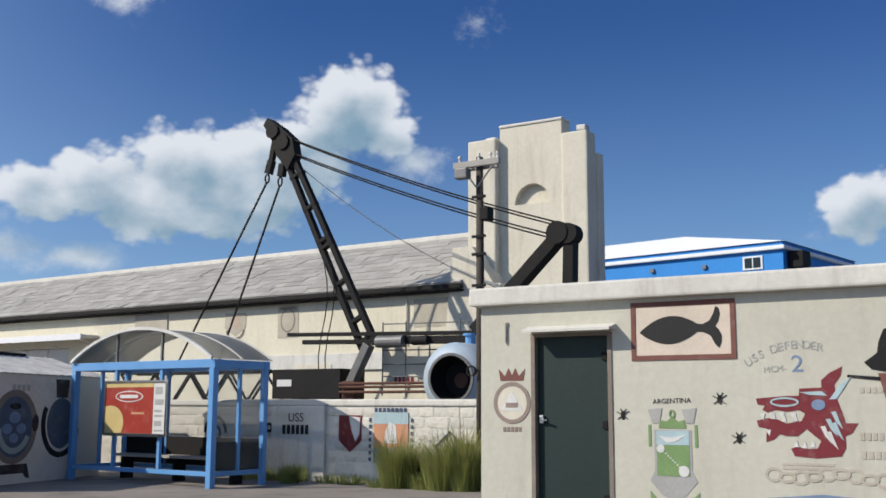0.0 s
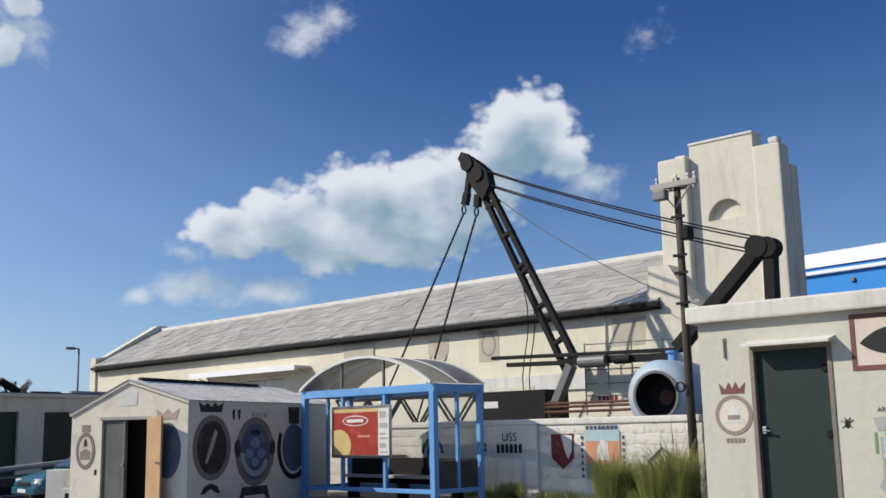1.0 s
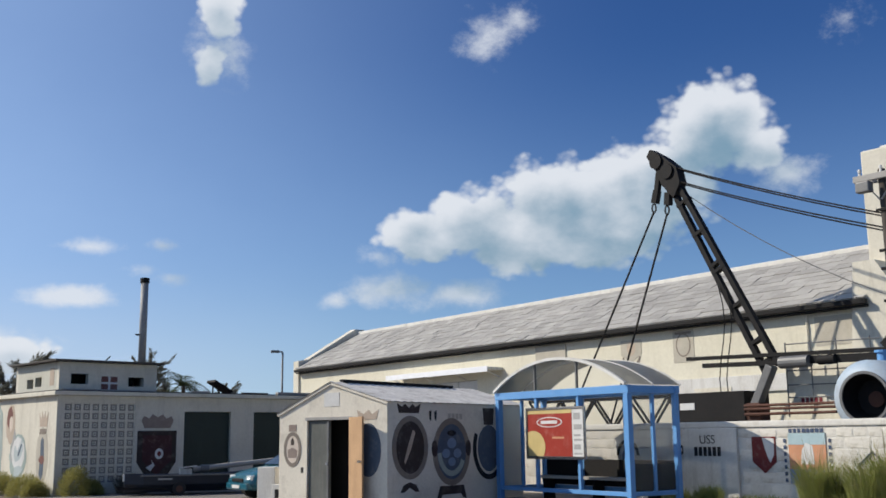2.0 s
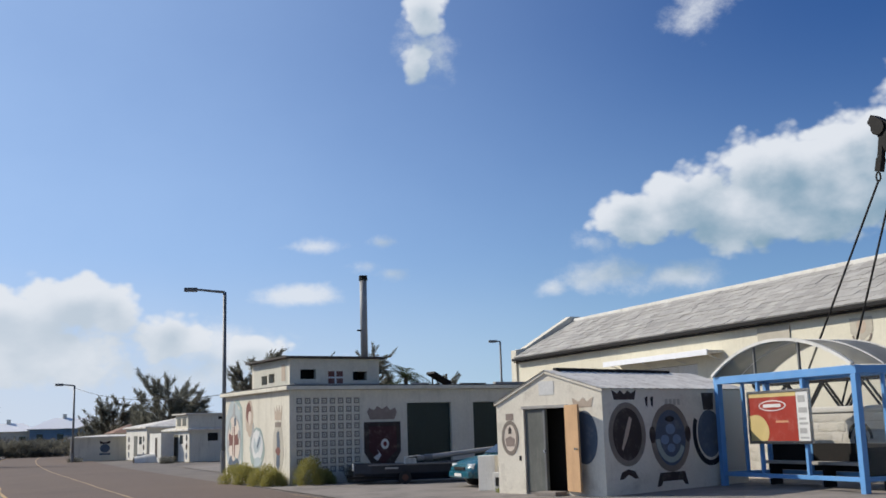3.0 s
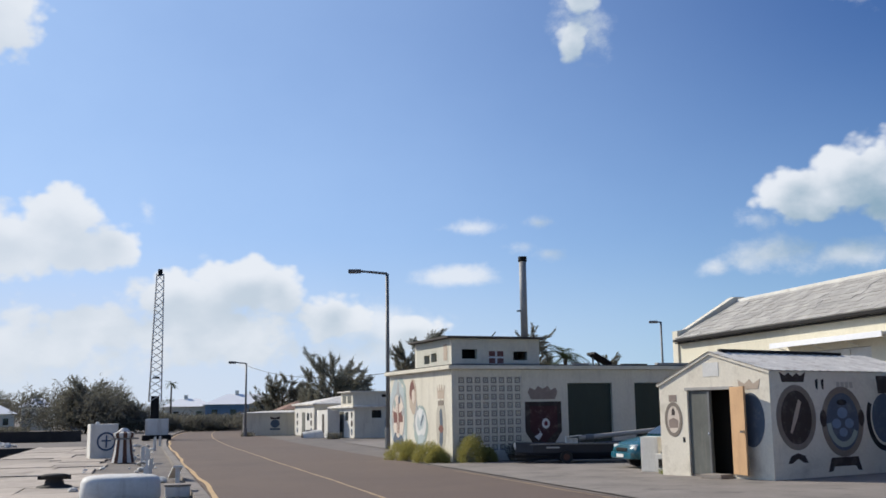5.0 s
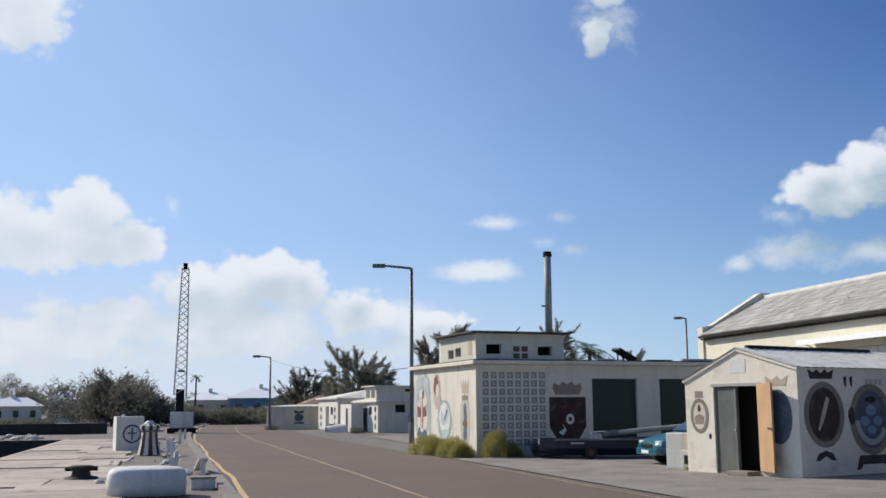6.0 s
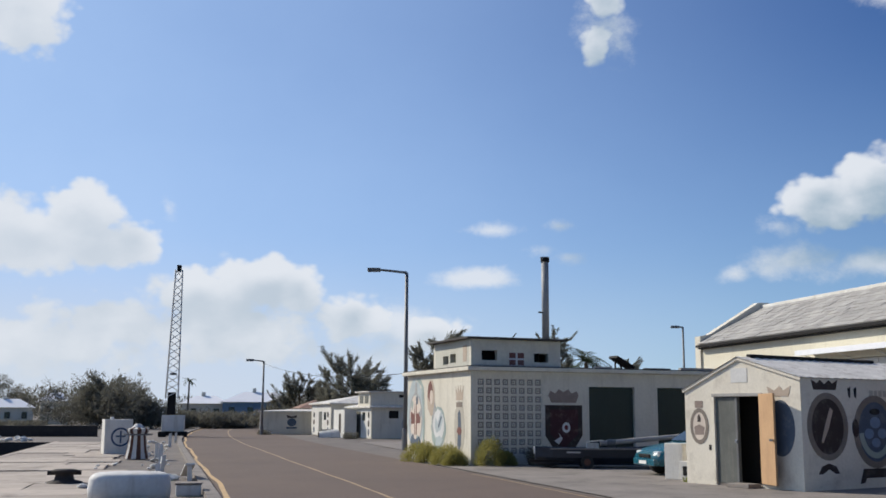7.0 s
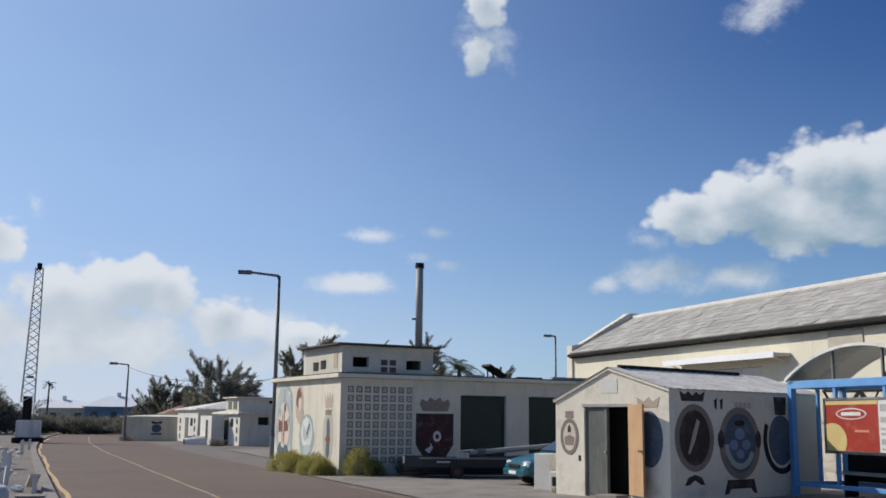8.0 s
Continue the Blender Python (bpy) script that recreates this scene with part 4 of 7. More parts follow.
def make_boundary_wall():
    w = thing("boundary_wall", WALL, "whitewashed rubble stone wall painted with crests", "wall", kind="structure")
    part("core", cube(-10.5, 9.0, 0.0, 0.42, -0.2, 1.70), WHITEWASH, w)
    part("coping", cube(-10.55, 9.05, -0.05, 0.47, 1.705, 1.87, bevel=0.04), WHITEWASH, w, "white rounded coping")
    part("pier", cube(0.04, 1.78, -0.10, -0.003, -0.2, 1.70, bevel=0.03), WHITEWASH, w)
    p = -0.105
    lettering("letter", "USS", 0.32, 0.86, p, 1.40, INK_SOLID, w)
    word_bars(w, 0.42, 1.32, 1.10, 0.24, INK_BLACK, 6, p + 0.005)
    y = -0.018
    part("shield", flat([(2.19, 1.47), (2.89, 1.47), (2.89, 0.85), (2.54, 0.56), (2.19, 0.85)], y, y - 0.01), INK_MAROON, w, "maroon painted shield")
    part("shield_bird", flat([(2.50, 1.45), (2.85, 1.42), (2.83, 1.02), (2.71, 0.82), (2.60, 1.08)], y, y - 0.014), INK_PALE, w)
    part("ship_panel", flat(rect(3.26, 4.28, 0.33, 1.55), y, y - 0.01), INK_ORANGE, w, "painted panel with a sailing ship")
    part("ship_panel_sky", flat(rect(3.26, 4.28, 1.27, 1.55), y, y - 0.013), INK_AQUA, w)
    part("ship_panel_sea", flat(rect(3.26, 4.28, 0.33, 0.68), y, y - 0.013), INK_BLUE, w)
    part("ship_sail", flat([(3.58, 0.80), (3.96, 0.80), (3.92, 1.24), (3.74, 1.32), (3.62, 1.12)], y, y - 0.016), INK_PALE, w)
    word_bars(w, 3.28, 4.26, 1.61, 0.10, INK_NAVY, 8, y)
    for x in (3.15, 4.38):
        for i in range(7):
            part("word_bar", cube(x - 0.035, x + 0.035, y - 0.008, y, 0.36 + 0.16 * i, 0.45 + 0.16 * i), INK_NAVY, w)
    part("ring_mark", ring(bmesh.new(), -0.10, 1.14, 0.13, 0.13, 0.07, y, y - 0.01, 20), INK_BLACK, w)
    part("arch_mark", ring(bmesh.new(), -2.0, 0.98, 0.42, 0.46, 0.09, y, y - 0.01, 24, 0, 180), INK_BLACK, w)
    part("arch_mark", ring(bmesh.new(), -2.0, 0.96, 0.22, 0.24, 0.08, y, y - 0.01, 20), INK_NAVY, w)
    part("anchor_strokes", beam(beam(bmesh.new(), (5.05, y - 0.01, 0.75), (5.45, y - 0.01, 1.1), 0.03), (5.45, y - 0.01, 1.1), (5.8, y - 0.01, 0.8), 0.03), INK_NAVY, w)
    return w


BWALL = make_boundary_wall()


# ---- long hall with stone slate roof, and the tower ----
HALL = pose(4.58, 60.31, 0, 0, 0, 22 - 90)
HL, HD, EAVE, RIDGE = 37.25, 7.9, 5.47, 7.68


def make_hall():
    h = thing("long_hall", HALL, "long cream dockyard hall with grey stone slate roof", "building")
    bm = wall_with_holes(bmesh.new(), 0, HL, 0, EAVE, 0, 0.4, [(11.6, 17.3, 0.1, 4.05), (30.0, 31.2, 0.1, 2.9)])
    box(bm, 0, HL, HD - 0.4, HD, 0, EAVE)
    part("wall", bm, HALLWASH, h)
    # unseen near-black sheet gives the hall's inside its darkness
    part("inner_wall", cube(0.5, HL - 0.5, 1.6, 1.75, 0, EAVE - 0.1), DARK, h)
    for x0, x1 in ((-0.05, 0.55), (HL - 0.55, HL + 0.05)):
        bm = bmesh.new()
        pts = [(-0.12, 0), (HD + 0.12, 0), (HD + 0.12, EAVE + 0.5), (HD - 0.5, EAVE + 0.62), (HD / 2 + 0.3, RIDGE + 0.30), (HD / 2 - 0.3, RIDGE + 0.30), (0.5, EAVE + 0.62), (-0.12, EAVE + 0.5)]
        a, b = [bm.verts.new((x0, y, z)) for y, z in pts], [bm.verts.new((x1, y, z)) for y, z in pts]
        bm.faces.new(a[::-1])
        bm.faces.new(b)
        for i in range(len(pts)):
            bm.faces.new((a[i], a[(i + 1) % len(pts)], b[(i + 1) % len(pts)], b[i]))
        bmesh.ops.recalc_face_normals(bm, faces=bm.faces)
        part("gable_wall", bm, CREAM2, h, "gable wall with raised white coping")
    bm = bmesh.new()
    for y0, y1, z0, z1 in ((-0.28, HD / 2, EAVE - 0.02, RIDGE), (HD + 0.28, HD / 2, EAVE - 0.02, RIDGE)):
        v = [bm.verts.new(c) for c in ((0.56, y0, z0), (HL - 0.56, y0, z0), (HL - 0.56, y1, z1), (0.56, y1, z1))]
        u = [bm.verts.new((c.co.x, c.co.y, c.co.z - 0.15)) for c in v]
        bm.faces.new(v)
        bm.faces.new(u[::-1])
        for i in range(4):
            bm.faces.new((v[i], u[i], u[(i + 1) % 4], v[(i + 1) % 4]))
    bmesh.ops.recalc_face_normals(bm, faces=bm.faces)
    part("roof_deck", bm, SLATE, h)
    part("ridge_cap", cube(0.56, HL - 0.56, HD / 2 - 0.16, HD / 2 + 0.16, RIDGE - 0.05, RIDGE + 0.16, bevel=0.03), WHITEWASH, h)
    part("gutter", cube(0.56, HL - 0.5, -0.42, -0.29, EAVE - 0.16, EAVE - 0.02, bevel=0.02), BLACKIRON, h, "black iron eaves gutter")
    # near-black strip paints the shadow line under the eave
    part("fascia", cube(0.56, HL - 0.56, -0.285, -0.02, EAVE - 0.24, EAVE - 0.18), DARK, h)
    # white canopy and boarded doors beneath
    c = part("canopy", cube(11.2, 19.15, -0.86, -0.02, 4.38, 4.50, bevel=0.02), WHITEPAINT, h, "white flat canopy over the hall doors")
    part("canopy_fascia", cube(11.15, 19.2, -0.92, -0.865, 4.29, 4.53, bevel=0.01), ROOFWHITE, c)
    for x in (11.5, 14.0, 16.5, 18.9):
        part("canopy_bracket", beam(bmesh.new(), (x, -0.8, 4.37), (x, -0.02, 4.10), 0.04), WHITEPAINT, c)
    for i in range(4):
        part("door_leaf", cube(11.63 + 1.42 * i, 13.01 + 1.42 * i, 0.02, 0.08, 0.1, 4.03, bevel=0.01), WHITEPAINT, h, "white boarded door leaf")
    # faded crests and fittings
    part("wall_plate", cube(21.35, 23.2, -0.05, -0.005, 4.55, 5.17, bevel=0.01), FADED, h, "faded grey name board")
    y = -0.004
    part("faded_crest", flat([(26.25, 5.03), (27.3, 5.03), (27.3, 4.5), (26.78, 4.2), (26.25, 4.5)], y, y - 0.01), FADED, h)
    part("faded_crest_mark", ring(bmesh.new(), 26.78, 4.42, 0.46, 0.35, 0.08, y, y - 0.014, 20, 180, 360), FADED3, h)
    part("faded_crest_centre", flat(oval(26.78, 4.72, 0.22, 0.26), y, y - 0.014), INK_TAN, h)
    part("faded_crest", flat(rect(28.85, 29.8, 4.05, 5.18), y, y - 0.01), FADED, h)
    part("faded_crest_mark", ring(bmesh.new(), 29.32, 4.66, 0.34, 0.42, 0.05, y, y - 0.014, 20), FADED3, h)
    part("faded_crest_mark", flat(rect(28.95, 29.7, 5.04, 5.12), y, y - 0.014), FADED3, h)
    part("faded_crest", flat(rect(34.7, 36.3, 4.2, 5.1), y, y - 0.01), FADED, h)
    bm = rod(bmesh.new(), (34.45, -0.05, 2.6), (34.45, -0.05, 5.2), 0.03, seg=6)
    part("downpipe", bm, CREAM2, h)
    part("board_band", cube(25.5, 36.6, -0.08, -0.02, 2.9, 3.45, bevel=0.01), WHITEPAINT, h, "white boarded band along the wall")
    part("door_surround", wall_with_holes(bmesh.new(), 29.8, 31.4, 0, 3.1, -0.11, -0.085, [(30.0, 31.2, 0.05, 2.9)]), CREAM2, h)
    part("door_leaf", cube(30.0, 31.2, 0.12, 0.17, 0.1, 2.9, bevel=0.01), CREAM2, h)
    return h


HALLOB = make_hall()


def make_tower():
    m = pose(18.83, 26.98, 0, 0, 0, 24.5 - 90)
    t = thing("stepped_tower", m, "tall cream stepped tower with a lunette niche", "tower")
    D = 0.62
    part("pier", cube(0.20, 1.20, -0.30, D, 0, 10.10, bevel=0.06), CREAM2, t)
    part("pier", cube(3.36, 4.22, -0.06, D, 0, 10.03, bevel=0.06), CREAM2, t)
    # centre panel with the lunette cut into it
    bm = bmesh.new()
    x0, x1, z1 = 1.205, 3.355, 10.46
    arc = oval(2.33, 7.93, 0.60, 0.64, 20, 0, 180)
    outer = [bm.verts.new((x, 0, z)) for x, z in ((x0, 0), (x1, 0), (x1, z1), (x0, z1))]
    inner = [bm.verts.new((x, 0, z)) for x, z in arc]
    es = [bm.edges.new((outer[i], outer[(i + 1) % 4])) for i in range(4)] + [bm.edges.new((inner[i], inner[(i + 1) % len(inner)])) for i in range(len(inner))]
    bmesh.ops.triangle_fill(bm, use_beauty=True, use_dissolve=False, edges=es, normal=(0, -1, 0))
    back = [bm.verts.new((x, 0.22, z)) for x, z in arc]
    k = len(arc)
    for i in range(k):
        bm.faces.new((inner[i], inner[(i + 1) % k], back[(i + 1) % k], back[i]))
    bm.faces.new(back)
    rear = [bm.verts.new((v.co.x, D, v.co.z)) for v in outer]
    for i in range(4):
        bm.faces.new((outer[i], rear[i], rear[(i + 1) % 4], outer[(i + 1) % 4]))
    bmesh.ops.recalc_face_normals(bm, faces=bm.faces)
    part("centre_panel", bm, CREAM2, t, "recessed panel with a half-round niche")
    part("panel_coping", cube(x0 - 0.03, x1 + 0.03, -0.04, D, 10.465, 10.56, bevel=0.04), WHITEWASH, t)
    part("pier_cap", cube(0.62, 0.98, 0.1, 0.5, 10.105, 10.26, bevel=0.05), WHITEWASH, t)
    part("pier_cap", cube(3.86, 4.16, -0.03, 0.35, 10.035, 10.22, bevel=0.05), WHITEWASH, t)
    part("rear_pier", cube(0.5, 4.28, D + 0.005, D + 0.45, 0, 9.45, bevel=0.05), CREAM2, t, "lower weathered rear pier")
    # wedge added in the outline of the shaded triangle low on the tower
    bm = bmesh.new()
    pts = [(-0.6, 0), (2.6, 0), (2.6, 4.3), (1.9, 4.7), (0.7, 6.6), (0.0, 6.6)]
    sheet(bm, pts, 0.0, -0.9)
    part("buttress", bm, CREAM2, t, "sloping cream wedge shaped as a shaded triangle")
    bm = cube(1.5, 1.72, -0.95, -0.6, 4.6, 5.4)
    box(bm, 1.85, 2.2, -0.95, -0.6, 4.5, 5.15)
    part("broken_stub", bm, CREAM2, t)


make_tower()


def make_blue_building():
    m = pose(37.73, 40.02, 0.36, 0, 0, 15 - 90)
    b = thing("blue_building", m, "vivid blue building with white stepped hip roof", "building")
    part("wall", cube(-9, 8.9, 0, 9, -0.4, 8.75), BLUEWALL, b)
    part("cornice", cube(-9.2, 9.05, -0.2, 9.2, 8.755, 8.95, bevel=0.04), ROOFWHITE, b, "white cornice")
    part("upper_band", cube(-9.1, 8.95, -0.1, 9.1, 8.955, 9.12), BLUEWALL, b)
    bm = bmesh.new()
    lo = [bm.verts.new(c) for c in ((-9.2, -0.2, 9.125), (9.05, -0.2, 9.125), (9.05, 9.2, 9.125), (-9.2, 9.2, 9.125))]
    hi = [bm.verts.new(c) for c in ((-6, 4, 10.6), (1.7, 4, 10.6), (1.7, 5, 10.6), (-6, 5, 10.6))]
    bm.faces.new(hi)
    for i in range(4):
        bm.faces.new((lo[i], lo[(i + 1) % 4], hi[(i + 1) % 4], hi[i]))
    part("roof", bm, ROOFWHITE, b, "white limewashed hip roof")
    w = part("window", cube(6.9, 7.9, -0.05, -0.005, 7.9, 8.55, bevel=0.01), ROOFWHITE, b)
    part("pane", cube(7.0, 7.37, -0.062, -0.052, 7.98, 8.47), CARGLASS, w)
    part("pane", cube(7.43, 7.8, -0.062, -0.052, 7.98, 8.47), CARGLASS, w)
    for x, z in ((2.0, 8.3), (4.9, 8.25)):
        part("wall_lamp", cube(x - 0.1, x + 0.1, -0.12, -0.002, z - 0.1, z + 0.08), GREYSTEEL, b)
    part("roof_unit", cube(8.95, 9.7, 0.4, 1.3, 7.9, 8.7, bevel=0.05), BLACKIRON, b, "dark air-conditioning unit")
    part("roof_unit_frame", cube(8.905, 9.0, 0.3, 1.4, 7.75, 7.88), GREYSTEEL, b)


make_blue_building()


# ---- painted shed with open doors ----
SHED = pose(3.03, 22.58, 0, 0, 0, 41) @ Matrix.Diagonal((1.175, 0.875, 1, 1))        # x back along the side wall, y along the front to its far corner


def make_shed():
    s = thing("painted_shed", SHED, "small whitewashed gabled shed with painted ship badges", "shed")
    L, W, H0, H1, R = 4.9, 3.80, 2.36, 2.15, 2.85
    ym = W / 2

    def gable(x0, x1, hole):
        """A gable wall across y, built of columns round the door opening."""
        bm = bmesh.new()
        cuts = [0.0] + ([hole[0], hole[1]] if hole else []) + [ym, W]
        cuts = sorted(set(cuts))

        def top(y):
            return H0 + (R - H0) * y / ym if y <= ym else R + (H1 - R) * (y - ym) / (W - ym)
        for a, b in zip(cuts, cuts[1:]):
            zb = hole[2] if hole and a >= hole[0] - 1e-6 and b <= hole[1] + 1e-6 else 0.0
            lo = [bm.verts.new(c) for c in ((x0, a, zb), (x1, a, zb), (x1, b, zb), (x0, b, zb))]
            hi = [bm.verts.new(c) for c in ((x0, a, top(a)), (x1, a, top(a)), (x1, b, top(b)), (x0, b, top(b)))]
            bm.faces.new(lo[::-1])
            bm.faces.new(hi)
            for i in range(4):
                bm.faces.new((lo[i], lo[(i + 1) % 4], hi[(i + 1) % 4], hi[i]))
        bmesh.ops.remove_doubles(bm, verts=bm.verts, dist=0.0005)
        bmesh.ops.recalc_face_normals(bm, faces=bm.faces)
        return bm
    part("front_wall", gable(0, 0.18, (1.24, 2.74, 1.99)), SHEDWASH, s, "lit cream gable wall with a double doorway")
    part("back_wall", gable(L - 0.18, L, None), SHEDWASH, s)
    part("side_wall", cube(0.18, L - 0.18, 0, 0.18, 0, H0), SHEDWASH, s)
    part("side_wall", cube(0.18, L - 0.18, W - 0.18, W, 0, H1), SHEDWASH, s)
    part("floor_slab", cube(0.02, L - 0.18, 0.18, W - 0.18, 0, 0.05), CONCRETE, s)
    # corrugated tin roof
    for y0, z0, y1, z1 in ((-0.06, H0 - 0.01, ym, R), (W + 0.06, H1 - 0.01, ym, R)):
        n = 84
        bm = bmesh.new()
        rows = []
        for k in range(2):
            for y, z in ((y0, z0), (y1, z1)):
                rows.append([bm.verts.new((-0.05 + (L + 0.2) * i / n, y, z + 0.02 + 0.010 * k + 0.009 * math.sin(i * math.pi / 2))) for i in range(n + 1)])
        for a, b in ((0, 1), (3, 2), (2, 0), (1, 3)):
            for i in range(n):
                bm.faces.new((rows[a][i], rows[a][i + 1], rows[b][i + 1], rows[b][i]))
        bmesh.ops.recalc_face_normals(bm, faces=bm.faces)
        part("roof_sheet", bm, TIN, s, "weathered corrugated tin roof")
    bm = beam(bmesh.new(), (0.30, ym, R + 0.04), (L - 0.75, ym, R + 0.03), 0.16, 0.11, 0.02)
    part("ridge_roll", bm, BLACKIRON, s)
    # barge boards
    for y0, z0 in ((-0.05, H0), (W + 0.05, H1)):
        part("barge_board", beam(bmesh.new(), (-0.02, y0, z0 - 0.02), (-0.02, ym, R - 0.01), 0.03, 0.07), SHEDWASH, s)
    # doors
    frame_bm = cube(-0.03, 0.1, 1.16, 2.82, 1.99, 2.06, bevel=0.006)
    part("door_lintel", frame_bm, GREYWOOD, s)
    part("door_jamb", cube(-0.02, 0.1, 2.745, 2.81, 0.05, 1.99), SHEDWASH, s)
    d = part("door_leaf", cube(0.02, 0.07, 1.98, 2.73, 0.06, 1.98, bevel=0.006), GREYDOOR, s, "closed grey weathered door leaf")
    part("panel_edge", cube(0.002, 0.018, 2.0, 2.06, 0.08, 1.96), GREYSTEEL, d)
    bm = rod(bmesh.new(), (-0.02, 2.04, 1.0), (0.02, 2.04, 1.0), 0.035, seg=10)
    part("knob", bm, CHROME, d)
    leaf = bmesh.new()
    box(leaf, -0.72, 0.0, -0.022, 0.022, 0.10, 2.04, bevel=0.006)
    for z in (0.25, 1.05, 1.85):
        box(leaf, -0.68, -0.04, -0.04, -0.022, z - 0.06, z + 0.06)
    leaf.transform(pose(-0.01, 1.25, 0, 0, 0, 73))
    dl = part("door_leaf", leaf, RAWWOOD, s, "open raw wooden door leaf")
    bm = rod(bmesh.new(), (-0.20, 0.62, 1.05), (-0.30, 0.65, 1.05), 0.03, seg=10)
    part("knob", bm, CHROME, dl)
    # added near-black sheet stands in for the room's shade behind the doorway
    part("inner_lining", cube(0.5, 0.56, 0.2, W - 0.2, 0.052, 2.1), DARK, s)
    part("step", cube(-0.35, -0.01, 1.3, 2.0, 0, 0.10, bevel=0.02), CONCRETE, s)
    # badges on the side wall (x along it)
    def badge(x, z, rx, rz, rim, field):
        part("badge_field", flat(oval(x, z, rx * 0.86, rz * 0.86), 0, -0.005), field, s)
        part("badge_ring", ring(bmesh.new(), x, z, rx, rz, rx * 0.22, 0, -0.009), rim, s)
    badge(0.72, 1.34, 0.58, 0.72, FADED3, INK_UMBER)
    part("badge_feather", flat([(0.52, 1.02), (0.56, 0.98), (0.74, 1.3), (0.88, 1.68), (0.80, 1.74), (0.66, 1.42)], 0, -0.010), INK_TAN, s, "pale painted plume")
    part("badge_crown", flat([(0.36, 2.12), (1.0, 2.12), (1.06, 2.34), (0.90, 2.26), (0.80, 2.33), (0.68, 2.24), (0.56, 2.33), (0.46, 2.26), (0.30, 2.34)], 0, -0.006), INK_UMBER, s)
    part("badge_scroll", flat([(0.40, 0.34), (0.5, 0.5), (0.70, 0.56), (0.9, 0.5), (1.0, 0.34), (0.88, 0.34), (0.7, 0.44), (0.52, 0.34)], 0, -0.006), INK_UMBER, s)
    badge(2.12, 1.22, 0.66, 0.80, FADED3, INK_DUSK)
    for x, z, r in ((2.12, 1.42, 0.16), (1.92, 1.18, 0.14), (2.32, 1.18, 0.14), (2.12, 0.98, 0.13)):
        part("badge_spot", flat(oval(x, z, r, r * 0.8, 14), 0, -0.010), INK_BLUE, s)
    part("badge_cap", flat(oval(2.12, 1.66, 0.16, 0.07, 14), 0, -0.011), INK_BLACK, s)
    word_bars(s, 2.0, 2.55, 2.06, 0.14, FADED, 4)
    part("badge_scroll", flat([(1.58, 0.10), (1.72, 0.12), (1.78, 0.22), (2.44, 0.22), (2.52, 0.12), (2.64, 0.10), (2.54, 0.42), (1.70, 0.42)], 0, -0.006), INK_UMBER, s)
    for x, z in ((1.52, 1.3), (2.72, 1.3)):
        part("badge_anchor", flat(oval(x, z, 0.10, 0.2, 12), 0, -0.012), INK_UMBER, s)
    part("badge_sweep", ring(bmesh.new(), 2.12, 1.24, 0.50, 0.60, 0.13, 0, -0.0105, 28, 185, 335), INK_SAGE, s)
    for x in (1.34, 1.52):
        part("badge_mark", flat([(x, 2.16), (x + 0.09, 2.2), (x + 0.07, 1.95), (x + 0.02, 1.98)], 0, -0.006), INK_BLACK, s)
    part("badge_field", flat(oval(3.52, 1.28, 0.44, 0.58), 0, -0.005), INK_DUSK, s)
    part("badge_ring", ring(bmesh.new(), 3.52, 1.28, 0.62, 0.78, 0.13, 0, -0.008, 24, 150, 350), INK_BLACK, s)
    part("badge_cap", flat([(3.34, 1.86), (3.70, 1.86), (3.74, 2.28), (3.30, 2.28)], 0, -0.007), INK_UMBER, s)
    # badges on the gable wall, turned to face along -x
    f = thing("gable_badges", SHED, "round painted badges on the shed gable", "mural")

    def front(name, bm, mat):
        bm.transform(Matrix(((0, 1, 0, 0), (-1, 0, 0, 0), (0, 0, 1, 0), (0, 0, 0, 1))))
        return part(name, bm, mat, f)
    front("badge_field", flat(oval(-3.30, 1.32, 0.29, 0.36), 0, -0.005), INK_CREAM)
    front("badge_ring", ring(bmesh.new(), -3.30, 1.32, 0.32, 0.41, 0.09, 0, -0.009), FADED3)
    front("badge_device", flat([(-3.36, 1.42), (-3.25, 1.42), (-3.24, 1.50), (-3.29, 1.60), (-3.35, 1.54)], 0, -0.009), INK_UMBER)
    front("badge_band", flat([(-3.46, 1.12), (-3.14, 1.12), (-3.12, 1.30), (-3.30, 1.36), (-3.48, 1.30)], 0, -0.008), FADED2)
    front("badge_crown", flat(rect(-3.44, -3.16, 1.74, 1.90), 0, -0.006), FADED2)
    front("badge_field", flat(oval(-0.62, 1.30, 0.42, 0.60), 0, -0.005), INK_DUSK)
    front("badge_crown", flat([(-0.95, 1.98), (-0.35, 1.98), (-0.28, 2.2), (-0.5, 2.1), (-0.62, 2.2), (-0.78, 2.1), (-1.0, 2.2)], 0, -0.006), INK_TAN)
    front("notice", flat(rect(-2.16, -1.62, 2.3, 2.62), 0, -0.006), WHITEPAINT)
    front("small_plate", flat(rect(-2.98, -2.9, 0.78, 0.9), 0, -0.006), INK_BLACK)


make_shed()

bm = cube(0.0, 0.5, 0.0, 0.45, 0, 0.88, bevel=0.02)
box(bm, 0.48, 0.9, -0.12, 0.35, 0, 0.46, bevel=0.02)
WB = thing("white_concrete_block", pose(0.42, 26.45, 0, 0, 0, 34 - 68), "white concrete plinth beside the shed wall", "plinth")
part("block", bm, WHITEWASH, WB)
part("vent", cube(0.58, 0.8, -0.14, -0.121, 0.12, 0.34), DARK, WB)


# ---- workshop with screen blocks and roof hut ----
SHOP = pose(-5.13, 32.52, 0, 0, 0, 30)


